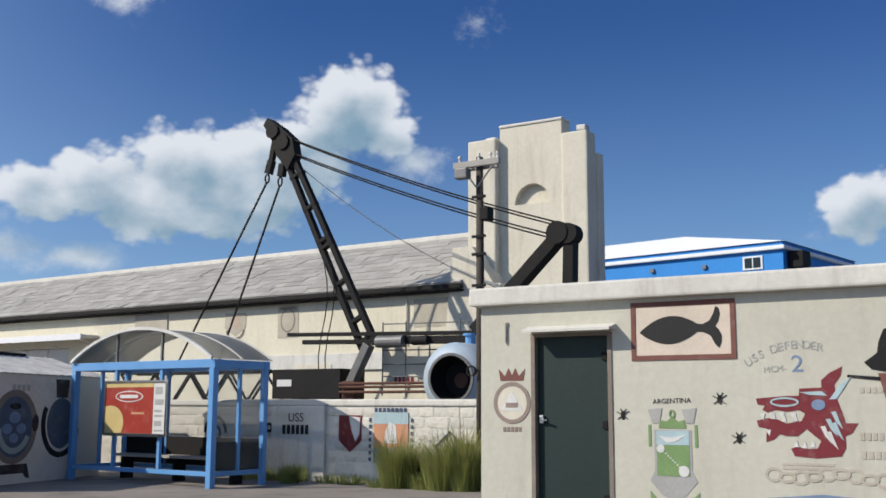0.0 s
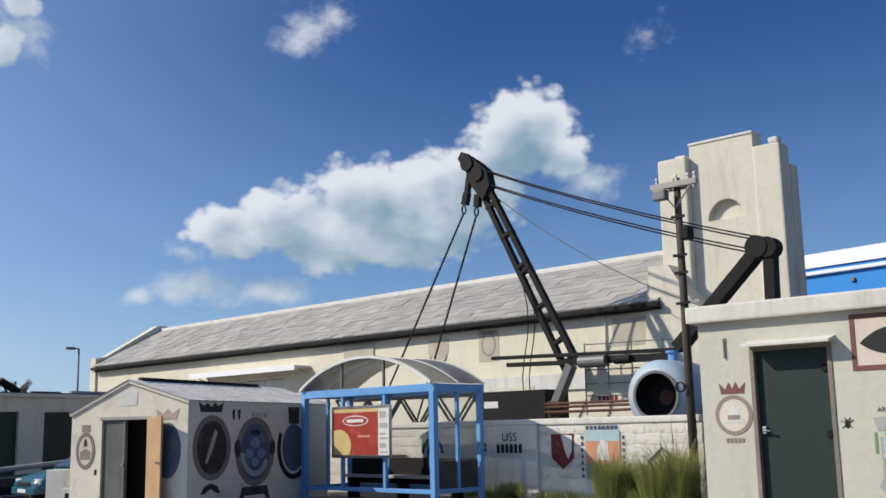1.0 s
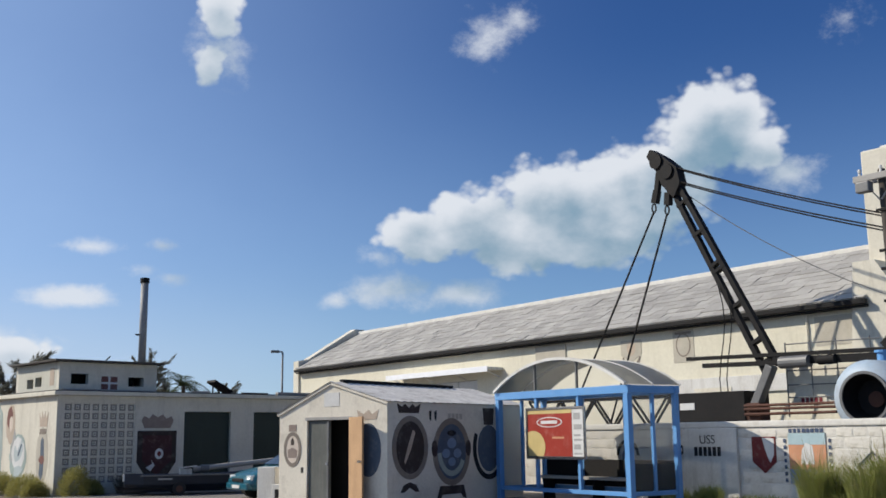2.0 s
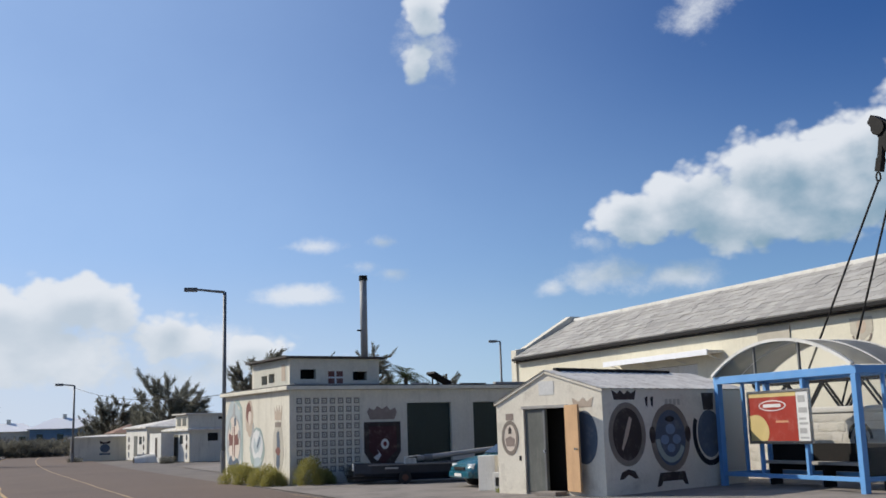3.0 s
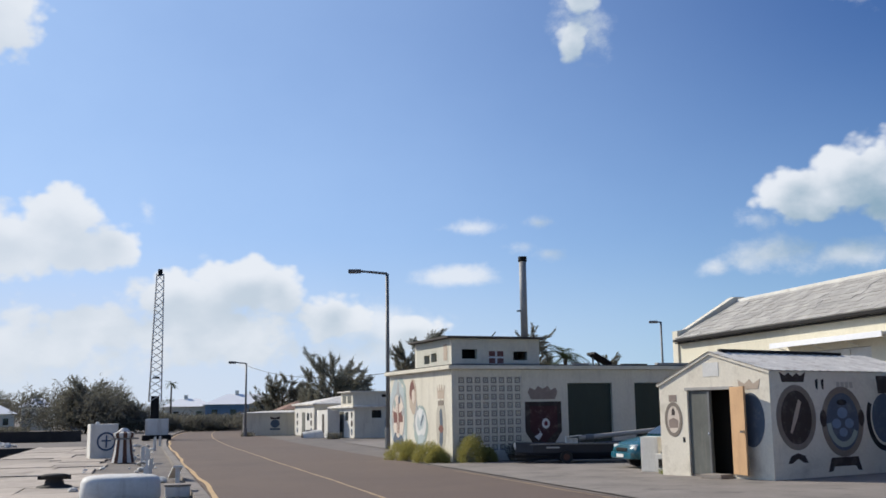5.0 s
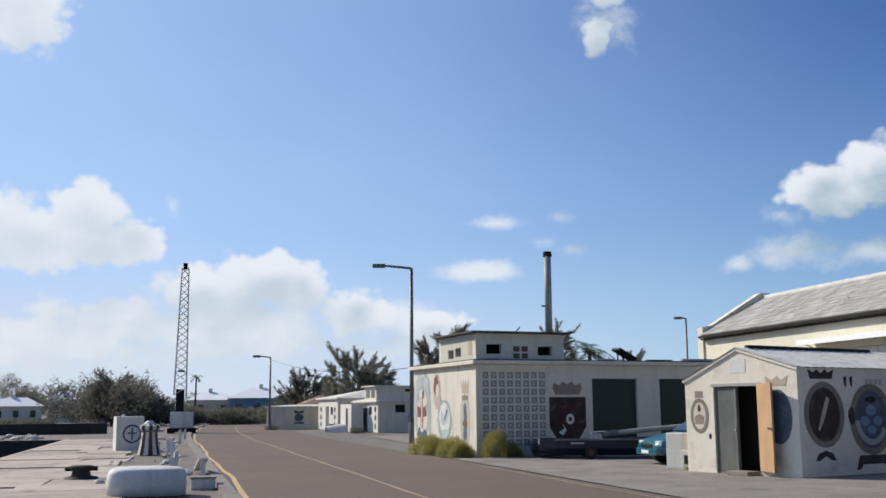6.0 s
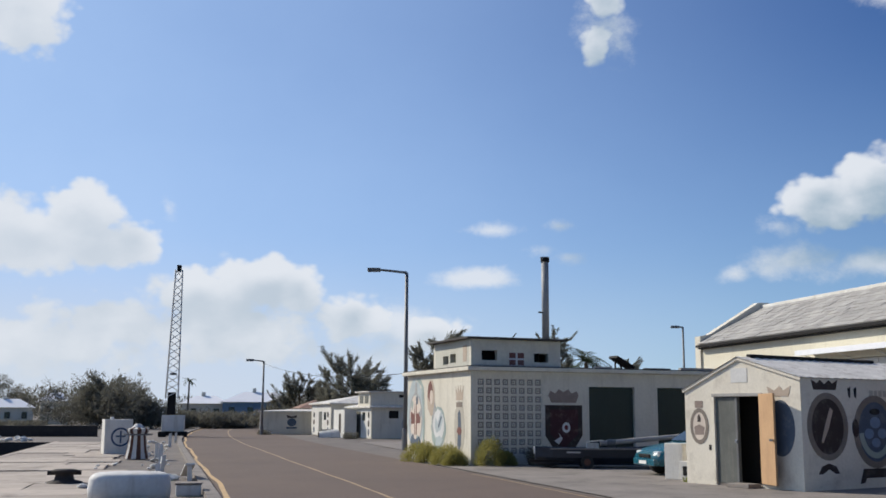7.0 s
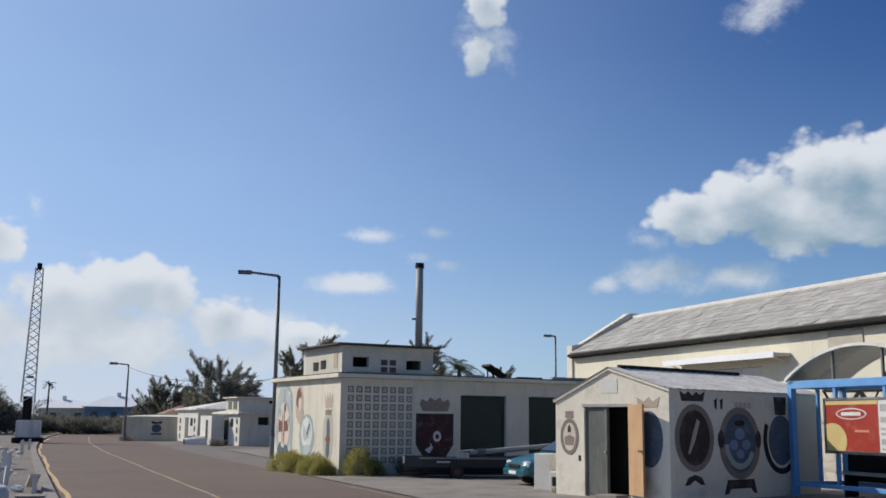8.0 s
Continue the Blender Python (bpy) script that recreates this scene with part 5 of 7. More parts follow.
def make_workshop():
    b = thing("workshop", SHOP, "flat-roofed cream workshop with a pierced block screen", "building")
    W, D, H = 9.8, 5.8, 2.94
    holes = [(0.20, 2.52, 0.30, 2.73), (4.25, 6.0, 0.06, 2.49), (6.9, 8.65, 0.06, 2.49)]
    bm = wall_with_holes(bmesh.new(), 0, W, 0, H, 0, 0.24, holes)
    part("front_wall", bm, CREAM2, b)
    part("side_wall", cube(0, 0.24, 0.242, D, 0, H), CREAM2, b)
    part("side_wall", cube(W - 0.24, W, 0.242, D, 0, H), CREAM2, b)
    part("back_wall", cube(0.242, W - 0.242, D - 0.24, D, 0, H), CREAM2, b)
    part("floor_slab", cube(0.24, W - 0.24, 0.24, D - 0.24, 0, 0.05), CONCRETE, b)
    part("roof_slab", cube(-0.16, W + 0.2, -0.16, D + 0.2, H + 0.003, 3.07, bevel=0.02), CREAM2, b, "stained cream concrete roof slab")
    part("roof_felt", cube(-0.14, W + 0.18, -0.14, D + 0.18, 3.074, 3.10, bevel=0.006), FELT, b, "dark tarred roof felt")
    # backing whose grey carries the shade of the pierced holes
    part("screen_backing", cube(0.20, 2.52, 0.052, 0.23, 0.30, 2.73), SCREENSHADE, b)
    # pierced blocks
    me = None
    for i in range(8):
        for j in range(9):
            x, z = 0.20 + 0.29 * i, 0.30 + 0.27 * j
            if me is None:
                bm = bmesh.new()
                for r in ((0, 0.29, 0, 0.038), (0, 0.29, 0.232, 0.27), (0, 0.042, 0.038, 0.232), (0.248, 0.29, 0.038, 0.232)):
                    box(bm, r[0], r[1], 0, 0.04, r[2], r[3])
                for r in ((0.095, 0.195, 0.085, 0.11), (0.095, 0.195, 0.16, 0.185), (0.095, 0.12, 0.11, 0.16), (0.17, 0.195, 0.11, 0.16)):
                    box(bm, r[0], r[1], 0.004, 0.04, r[2], r[3])
                first = part("screen_block", bm, CREAM2, b)
                me = first.data
                ob = first
            else:
                ob = new("screen_block", me)
                ob.parent = b
            ob.location = (x, 0.01, z)
    for x0, x1 in ((4.25, 6.0), (6.9, 8.65)):
        part("shutter_door", cube(x0 + 0.01, x1 - 0.01, 0.10, 0.15, 0.06, 2.48, bevel=0.006), GREENDOOR, b, "dark green boarded door")
    # crest beside the screen
    y = -0.003
    part("shield", flat([(2.62, 1.88), (3.98, 1.88), (3.98, 0.9), (3.7, 0.5), (3.3, 0.32), (2.9, 0.5), (2.62, 0.9)], y, y - 0.008), INK_UMBER, b, "maroon painted shield")
    part("shield_field", flat([(2.80, 1.74), (3.82, 1.74), (3.82, 0.95), (3.3, 0.50), (2.80, 0.95)], y, y - 0.012), INK_WINE, b)
    part("shield_rose", flat(oval(3.38, 1.16, 0.15, 0.17, 16), y, y - 0.016), INK_PALE, b)
    part("shield_heart", flat(oval(3.38, 1.16, 0.07, 0.08, 12), y, y - 0.019), INK_MAROON, b)
    part("shield_beast", flat([(2.94, 0.74), (3.16, 0.86), (3.10, 1.0), (3.24, 0.80), (3.10, 0.62)], y, y - 0.016), INK_PALE, b)
    part("crown", flat([(2.85, 1.96), (3.75, 1.96), (3.86, 2.2), (3.78, 2.34), (3.6, 2.26), (3.48, 2.4), (3.3, 2.3), (3.12, 2.4), (3.0, 2.26), (2.82, 2.34), (2.74, 2.2)], y, y - 0.008), FADED2, b)
    # murals on the road side, on planes facing along -x
    q = Matrix(((0, 1, 0, 0), (-1, 0, 0, 0), (0, 0, 1, 0), (0, 0, 0, 1)))

    def side(name, bm, mat, label=""):
        bm.transform(q)
        return part(name, bm, mat, b, label)
    def blot(x, z, rx, rz, seed, n=22, rough=0.16):
        """An uneven painted patch."""
        r = random.Random(seed)
        return [(x + rx * (1 + r.uniform(-rough, rough)) * math.cos(2 * math.pi * i / n), z + rz * (1 + r.uniform(-rough, rough)) * math.sin(2 * math.pi * i / n)) for i in range(n)]
    side("mural_ground", flat(blot(-5.0, 1.55, 0.86, 1.25, 1, 26, 0.06), 0, -0.004), FADEBLUE, "faded pale blue painted ground")
    side("mural_stripe", flat([(-4.22, 0.2), (-4.08, 0.2), (-4.05, 1.4), (-4.16, 2.5), (-4.5, 2.82), (-4.9, 2.8), (-4.4, 2.55), (-4.25, 1.6)], 0, -0.007), INK_SAGE)
    side("mural_disc", flat(blot(-4.95, 1.42, 0.60, 0.80, 2, 24, 0.08), 0, -0.008), INK_CREAM)
    side("mural_disc_rim", ring(bmesh.new(), -4.95, 1.40, 0.68, 0.92, 0.07, 0, -0.010), INK_GREY)
    side("mural_cross", flat([(-5.05, 0.85), (-4.84, 0.85), (-4.80, 1.30), (-4.86, 1.95), (-5.03, 1.95), (-5.10, 1.35)], 0, -0.012), INK_BROWN, "red cross in a painted badge")
    side("mural_cross", flat([(-5.46, 1.22), (-4.48, 1.26), (-4.44, 1.68), (-4.95, 1.54), (-5.42, 1.66)], 0, -0.013), INK_BROWN)
    side("mural_bar", flat(rect(-4.99, -4.91, 0.8, 2.0), 0, -0.015), INK_CREAM)
    for i in range(6):
        a_ = math.radians(20 + 55 * i)
        cx, cz = -4.95 + 0.52 * math.cos(a_), 1.35 + 0.72 * math.sin(a_)
        side("mural_leaf", flat(blot(cx, cz, 0.10, 0.16, 10 + i, 9, 0.3), 0, -0.0135), (INK_GREY, INK_DUSK, INK_SAGE)[i % 3])
    side("mural_star", flat([(-5.1, 2.2), (-4.98, 2.72), (-4.86, 2.68), (-4.80, 2.2), (-4.96, 2.3)], 0, -0.010), INK_GREY)
    side("mural_banner", flat([(-5.5, 0.62), (-5.2, 0.36), (-4.95, 0.52), (-4.65, 0.34), (-4.4, 0.6), (-4.6, 0.80), (-4.95, 0.68), (-5.3, 0.82)], 0, -0.014), INK_DUSK)
    side("mural_figure_field", flat(blot(-3.45, 2.15, 0.36, 0.62, 3, 18, 0.1), 0, -0.006), INK_TAN)
    side("mural_figure", flat(blot(-3.52, 2.35, 0.24, 0.34, 4, 14, 0.12), 0, -0.010), INK_BROWN)
    side("mural_figure_face", flat(blot(-3.40, 2.15, 0.14, 0.24, 5, 12, 0.12), 0, -0.012), INK_CREAM)
    side("mural_oval", flat(blot(-2.75, 1.12, 0.66, 0.70, 6, 26, 0.07), 0, -0.006), INK_SAGE)
    side("mural_oval_inner", flat(blot(-2.72, 1.22, 0.50, 0.52, 7, 22, 0.08), 0, -0.010), INK_PALE, "white bird in a painted oval")
    side("mural_bird", flat([(-3.0, 1.5), (-2.8, 1.28), (-2.45, 1.72), (-2.35, 1.35), (-2.55, 1.05), (-2.9, 0.95), (-3.05, 1.15)], 0, -0.013), FADEBLUE)
    side("mural_wing", flat([(-2.75, 1.18), (-2.5, 1.52), (-2.42, 1.48), (-2.68, 1.1)], 0, -0.015), INK_DUSK)
    side("mural_neck", flat([(-3.2, 0.9), (-2.98, 1.7), (-3.1, 2.0), (-3.28, 1.5), (-3.34, 1.1)], 0, -0.008), INK_GREY)
    side("mural_tail", flat([(-3.0, 0.55), (-2.6, 0.5), (-2.3, 0.75), (-2.6, 0.85), (-2.95, 0.8)], 0, -0.012), FADEBLUE)
    side("mural_halo", flat(blot(-0.92, 1.15, 0.44, 0.85, 8, 22, 0.06), 0, -0.005), FADED)
    side("mural_plume", flat([(-1.08, 0.6), (-0.92, 0.42), (-0.78, 0.6), (-0.76, 1.2), (-0.82, 1.62), (-0.92, 1.72), (-1.04, 1.6), (-1.02, 1.1)], 0, -0.008), INK_DUSK)
    side("mural_plume_band", flat(blot(-0.92, 1.05, 0.2, 0.13, 9, 12, 0.2), 0, -0.010), INK_BROWN)
    side("mural_scroll", flat(rect(-1.16, -0.68, 1.80, 1.96), 0, -0.010), FADED3)
    side("mural_crown", flat([(-1.18, 2.02), (-0.64, 2.02), (-0.58, 2.46), (-0.74, 2.24), (-0.82, 2.5), (-0.92, 2.26), (-1.02, 2.5), (-1.10, 2.24), (-1.24, 2.44)], 0, -0.008), INK_TAN)


# the shade inside the screen's holes, given as a colour
SCREENSHADE = surf("screen_hole_shade", (0.36, 0.34, 0.31), (0.28, 0.265, 0.245), 0.9, 1.0, 0.2)
make_workshop()


def make_roof_hut():
    h = thing("roof_hut", SHOP, "low cream roof hut with dark window openings", "hut")
    x0, x1, y0, y1, z0, z1 = 0.42, 3.72, 0.95, 4.1, 3.095, 4.02
    q = 0.18
    bm = wall_with_holes(bmesh.new(), x0, x1, z0, z1, y0, y0 + q, [(0.80, 1.36, 3.34, 3.66), (2.72, 3.26, 3.30, 3.60)])
    box(bm, x1 - q, x1, y0 + q, y1, z0, z1)
    box(bm, x0, x1, y1, y1 + q, z0, z1)
    part("wall", bm, CREAM2, h)
    bm = wall_with_holes(bmesh.new(), -y1, -y0 - q, z0, z1, 0, q, [(-3.4, -2.9, 3.26, 3.56), (-2.75, -2.25, 3.30, 3.60)])
    bm.transform(Matrix(((0, 1, 0, x0), (-1, 0, 0, 0), (0, 0, 1, 0), (0, 0, 0, 1))))
    part("side_wall", bm, CREAM, h)
    part("roof_slab", cube(x0 - 0.22, x1 + 0.16, y0 - 0.2, y1 + 0.3, z1 + 0.003, z1 + 0.07, bevel=0.015), FELT, h, "thin dark roof sheet")
    # added near-black block darkens what the window openings show
    part("inside", cube(x0 + 0.5, x1 - 0.5, y0 + 0.6, y1 - 0.4, z0, z1 - 0.05), DARK, h)
    y = y0 - 0.004
    part("painted_flag", flat(rect(1.80, 2.34, 3.17, 3.60), y, y - 0.006), INK_BROWN, h, "faded red painted flag panel")
    part("flag_cross", flat(rect(2.03, 2.10, 3.17, 3.60), y, y - 0.010), INK_PALE, h)
    part("flag_cross", flat(rect(1.80, 2.34, 3.36, 3.42), y, y - 0.011), INK_PALE, h)
    part("ledge", cube(0.5, 3.62, y0 - 0.14, y0 - 0.005, z0 + 0.02, z0 + 0.09, bevel=0.01), GREYWOOD, h)
    bm = flat(rect(-1.62, -1.3, 3.3, 3.85), 0, -0.006)
    bm.transform(Matrix(((0, 1, 0, x0 - 0.002), (-1, 0, 0, 0), (0, 0, 1, 0), (0, 0, 0, 1))))
    part("painted_panel", bm, INK_TAN, h)
    c = thing("chimney_flue", SHOP @ pose(3.40, 1.4, 4.09), "tall grey metal chimney flue on the roof hut", "chimney")
    part("flue", rod(bmesh.new(), (0, 0, 0), (0, 0, 2.80), 0.125, 0.125, 16), FLUE, c, smooth=True)
    part("collar", rod(bmesh.new(), (0, 0, 2.70), (0, 0, 2.87), 0.155, 0.15, 16), BLACKIRON, c)
    bm = beam(bmesh.new(), (-0.12, 0, 0.95), (-0.26, 0, 0.95), 0.05)
    part("bracket", bm, BLACKIRON, c)
    # slanted dark frame on the roof
    p = thing("roof_panel", SHOP @ pose(6.30, 1.2, 3.10, 0, 0, 0), "tilted dark panel frame on the workshop roof", "panel")
    part("panel", beam(bmesh.new(), (-0.38, 0, 0.47), (0.32, 0, 0.10), 0.55, 0.09, 0.01), BLACKIRON, p)
    part("prop", beam(bmesh.new(), (-0.30, 0.0, 0.0), (-0.30, 0.0, 0.40), 0.04), BLACKIRON, p)
    part("prop", beam(bmesh.new(), (0.0, 0.0, 0.0), (-0.2, 0.0, 0.34), 0.04), BLACKIRON, p)
    # loose boards and pipes on the roof edge
    for i, (xa, xb, yy, zz) in enumerate(((4.6, 5.2, 0.2, 0.07), (6.6, 7.6, 0.3, 0.06), (7.9, 9.6, 0.1, 0.09), (5.0, 6.9, 2.2, 0.12), (7.2, 8.8, 2.6, 0.14))):
        solid("roof_plank", cube(0, xb - xa, -0.08, 0.08, 0, zz, bevel=0.01), POLEWOOD if i % 2 else GREYWOOD, SHOP @ pose(xa, yy, 3.10, 0, 0, 3 * i - 5), "loose weathered plank on the workshop roof", "plank", group="roof planks")
    s = thing("antenna_rod", SHOP @ pose(2.1, 1.4, 4.09), "thin bent rod on the roof hut", "rod")
    part("shaft", beam(bmesh.new(), (0, 0, 0), (0.18, 0, 0.2), 0.03), BLACKIRON, s)


make_roof_hut()


# ---- crane behind the wall ----
CRANE = pose(14.74, 26.13, 0, 0, 0, 24.5 - 90)


def make_crane():
    c = thing("derrick_crane", CRANE, "old black iron dockside crane with raised jib", "crane")
    # jib: two girders with lacing plates
    foot, tip = Vector((0.1, 0, 3.35)), Vector((-3.35, 0, 9.9))
    along = (tip - foot).normalized()
    across = Vector((along.z, 0, -along.x))
    for k in (-1, 1):
        bm = beam(bmesh.new(), foot + across * 0.24 * k, tip + across * 0.13 * k, 0.2, 0.16, 0.01)
        part("jib_girder", bm, BLACKIRON, c)
    L = (tip - foot).length
    for u in (0.04, 0.13, 0.30, 0.47, 0.50, 0.66, 0.82, 0.95):
        p = foot + along * L * u
        part("lacing_plate", beam(bmesh.new(), p - across * 0.25, p + across * 0.25, 0.22, 0.10), BLACKIRON, c)
    bm = bmesh.new()
    sheet(bm, [(-4.02, 10.45), (-3.86, 10.66), (-3.30, 10.28), (-2.84, 9.88), (-2.72, 9.35), (-3.0, 8.9), (-3.45, 9.4), (-3.66, 9.9)], 0.18, -0.18)
    part("jib_head", bm, BLACKIRON, c, "riveted black jib head")
    for x, z in ((-3.2, 9.8), (-3.62, 10.2)):
        part("sheave", rod(bmesh.new(), (x, -0.24, z), (x, 0.24, z), 0.24, seg=20), BLACKIRON, c)
    # hook blocks and hoist ropes
    for (xa, za), (xb, zb), (xc, zc) in (((-3.66, 9.9), (-3.95, 8.75), (-8.2, 2.0)), ((-3.2, 9.2), (-3.42, 8.6), (-6.2, 2.0))):
        part("hook_block", beam(beam(bmesh.new(), (xa, 0, za), (xa - 0.12, 0, zb + 0.55), 0.16), (xa - 0.12, 0, zb + 0.55), (xb + 0.05, 0, zb + 0.15), 0.20), BLACKIRON, c)
        part("shackle", ring(bmesh.new(), xb, zb, 0.10, 0.16, 0.04, 0.02, -0.02, 14), BLACKIRON, c)
        part("hoist_rope", rod(bmesh.new(), (xb, 0, zb - 0.1), (xc, 0, zc), 0.035, seg=6), BLACKIRON, c)
    # luffing ropes to the rear frame, sagging a little
    for za, zb, off in ((9.85, 6.42, -0.12), (9.80, 6.34, 0.10), (9.42, 6.06, -0.12), (9.36, 5.97, 0.10)):
        pts = []
        for i in range(9):
            u = i / 8
            pts.append(Vector((-2.85 + 9.0 * u, off, za + (zb - za) * u - 0.55 * u * (1 - u))))
        bm = bmesh.new()
        for a, b in zip(pts, pts[1:]):
            rod(bm, a, b, 0.022, seg=6)
        part("luffing_rope", bm, BLACKIRON, c)
    bm = bmesh.new()
    pts = [Vector((-2.7 + 7.0 * i / 8, 0.1, 9.0 - 4.2 * i / 8 - 1.3 * (i / 8) * (1 - i / 8))) for i in range(9)]
    for a, b in zip(pts, pts[1:]):
        rod(bm, a, b, 0.014, seg=5)
    part("slack_rope", bm, GREYSTEEL, c)
    # rear frame
    part("rear_strut", beam(bmesh.new(), (3.6, 0, 3.7), (6.22, 0, 6.2), 0.42, 0.34, 0.02), BLACKIRON, c)
    part("rear_leg", beam(bmesh.new(), (6.34, 0, 3.3), (6.42, 0, 6.25), 0.34, 0.3, 0.02), BLACKIRON, c)
    part("rear_sheave", rod(bmesh.new(), (6.12, -0.25, 6.16), (6.12, 0.25, 6.16), 0.30, seg=20), BLACKIRON, c)
    part("rear_sheave", rod(bmesh.new(), (6.40, -0.22, 6.12), (6.40, 0.22, 6.12), 0.27, seg=20), BLACKIRON, c)
    # superstructure
    for (xa, za), (xb, zb), w in (((-2.85, 3.82), (3.7, 3.66), 0.11), ((-2.25, 3.58), (3.4, 3.44), 0.13), ((0.2, 3.62), (3.4, 3.55), 0.10)):
        part("deck_beam", beam(bmesh.new(), (xa, -0.1, za), (xb, -0.1, zb), w), BLACKIRON, c)
    part("winch_drum", rod(bmesh.new(), (0.5, -0.2, 3.5), (1.4, -0.2, 3.5), 0.17, seg=14), GREYSTEEL, c)
    part("winch_gear", rod(bmesh.new(), (1.7, -0.2, 3.5), (2.2, -0.2, 3.5), 0.13, seg=14), BLACKIRON, c)
    part("foot_link", beam(bmesh.new(), (0.1, -0.05, 3.45), (-0.5, -0.05, 2.35), 0.30, 0.24, 0.02), GREYSTEEL, c, "worn grey foot link")
    part("foot_bracket", cube(-0.75, -0.25, -0.25, 0.2, 1.9, 2.42, bevel=0.03), RUST, c)
    part("counterweight_box", cube(-3.25, -0.72, -0.3, 0.9, 1.92, 2.78, bevel=0.02), BLACKIRON, c, "black plate counterweight box")
    part("box_plate", cube(-3.05, -2.5, -0.32, -0.301, 2.28, 2.48), INK_PALE, c)
    for z in (2.10, 2.24, 2.34):
        part("red_pipe", rod(bmesh.new(), (-0.7, -0.35, z), (2.2, -0.35, z), 0.04, seg=8), RUST, c)
    part("carriage", cube(-3.2, 7.2, -0.2, 1.5, 0.9, 1.9, bevel=0.03), BLACKIRON, c)
    for x in (-2.6, -1.2, 1.0, 2.6, 4.4, 6.2):
        part("wheel", rod(bmesh.new(), (x, -0.3, 0.45), (x, -0.18, 0.45), 0.45, seg=20), RUST, c)
    part("panel", cube(0.1, 3.0, 0.6, 0.68, 2.4, 3.4, bevel=0.01), CREAM2, c, "cream painted cab panel")
    word_bars(c, 0.55, 1.25, 2.48, 0.14, INK_RED, 5, 0.595)
    word_bars(c, 1.7, 2.3, 3.15, 0.14, INK_GREY, 4, 0.595)
    for z in (2.55, 2.9, 3.3, 3.8, 4.05):
        part("hand_rail", rod(bmesh.new(), (0.3, 0.35, z), (3.2, 0.35, z - 0.04), 0.018, seg=6), GREYSTEEL, c)
    for x in (0.3, 1.1, 1.9, 2.9):
        part("rail_post", rod(bmesh.new(), (x, 0.35, 2.0), (x, 0.35, 4.1), 0.02, seg=6), GREYSTEEL, c)
    for x in (-1.5, -1.25):
        pts = [Vector((x + 0.15 * math.sin(i * 0.9), -0.15, 5.9 - 0.55 * i)) for i in range(8)]
        bm = bmesh.new()
        for a, b in zip(pts, pts[1:]):
            rod(bm, a, b, 0.018, seg=5)
        part("hanging_cable", bm, BLACKIRON, c)
    # boiler drum with an open firebox mouth
    t = thing("boiler_tank", CRANE @ pose(3.42, -0.35, 0.70, 0, 0, 4), "blue-grey boiler tank with dark open mouth", "tank")
    bm = bmesh.new()
    prof = [(-0.75, 0.60), (-0.70, 0.80), (-0.5, 0.95), (0.2, 0.97), (1.1, 0.97), (1.35, 0.8), (1.4, 0.0)]
    n = 36
    rings = [[bm.verts.new((r * math.cos(2 * math.pi * i / n), y, 1.72 + r * math.sin(2 * math.pi * i / n))) for i in range(n)] for y, r in prof[:-1]]
    for a, b in zip(rings, rings[1:]):
        for i in range(n):
            bm.faces.new((a[i], a[(i + 1) % n], b[(i + 1) % n], b[i]))
    bm.faces.new(rings[-1])
    bmesh.ops.recalc_face_normals(bm, faces=bm.faces)
    part("drum", bm, TANKBLUE, t, smooth=True)
    bm = bmesh.new()
    r0 = [bm.verts.new((0.60 * math.cos(2 * math.pi * i / n), -0.755, 1.72 + 0.60 * math.sin(2 * math.pi * i / n))) for i in range(n)]
    r1 = [bm.verts.new((0.45 * math.cos(2 * math.pi * i / n), -0.2, 1.72 + 0.45 * math.sin(2 * math.pi * i / n))) for i in range(n)]
    for i in range(n):
        bm.faces.new((r0[i], r0[(i + 1) % n], r1[(i + 1) % n], r1[i]))
    bm.faces.new(r1)
    part("firebox_mouth", bm, BLACKIRON, t)
    part("firebox_plate", rod(bmesh.new(), (0.05, -0.26, 1.68), (0.05, -0.21, 1.68), 0.20, seg=20), RUST, t)
    part("flange", ring(bmesh.new(), 0, 1.72, 0.66, 0.66, 0.07, -0.74, -0.79, 36), GREYSTEEL, t)
    part("top_valve", rod(rod(bmesh.new(), (0.1, 0.2, 2.66), (0.1, 0.2, 2.88), 0.14, seg=12), (0.1, 0.2, 2.88), (0.1, 0.2, 2.94), 0.2, seg=12), SHELTERBLUE, t)
    part("saddle", cube(-0.8, 0.8, -0.3, 0.9, -0.1, 0.95, bevel=0.02), BLACKIRON, t)
    part("leg", cube(-0.7, 0.7, -0.2, 0.8, -0.72, -0.1), BLACKIRON, t)
    # spare lattice boom lying behind the wall
    b = thing("lattice_boom", CRANE @ pose(-3.4, -0.2, 0), "spare black lattice crane boom on trestles", "crane boom")
    for z in (1.75, 2.75):
        for y in (0, 0.7):
            part("chord", beam(bmesh.new(), (-6.5, y, z), (0, y, z), 0.09), BLACKIRON, b)
    for i in range(8):
        x = -6.5 + i * 0.81
        part("lattice_bar", beam(bmesh.new(), (x, 0, 1.75 if i % 2 else 2.75), (x + 0.81, 0, 2.75 if i % 2 else 1.75), 0.06), BLACKIRON, b)
        part("lattice_bar", beam(bmesh.new(), (x, 0.7, 2.75 if i % 2 else 1.75), (x + 0.81, 0.7, 1.75 if i % 2 else 2.75), 0.06), BLACKIRON, b)
    for x in (-5.8, -0.8):
        part("trestle", cube(x - 0.2, x + 0.2, 0.0, 0.7, 0, 1.7, bevel=0.02), GREYWOOD, b)


make_crane()


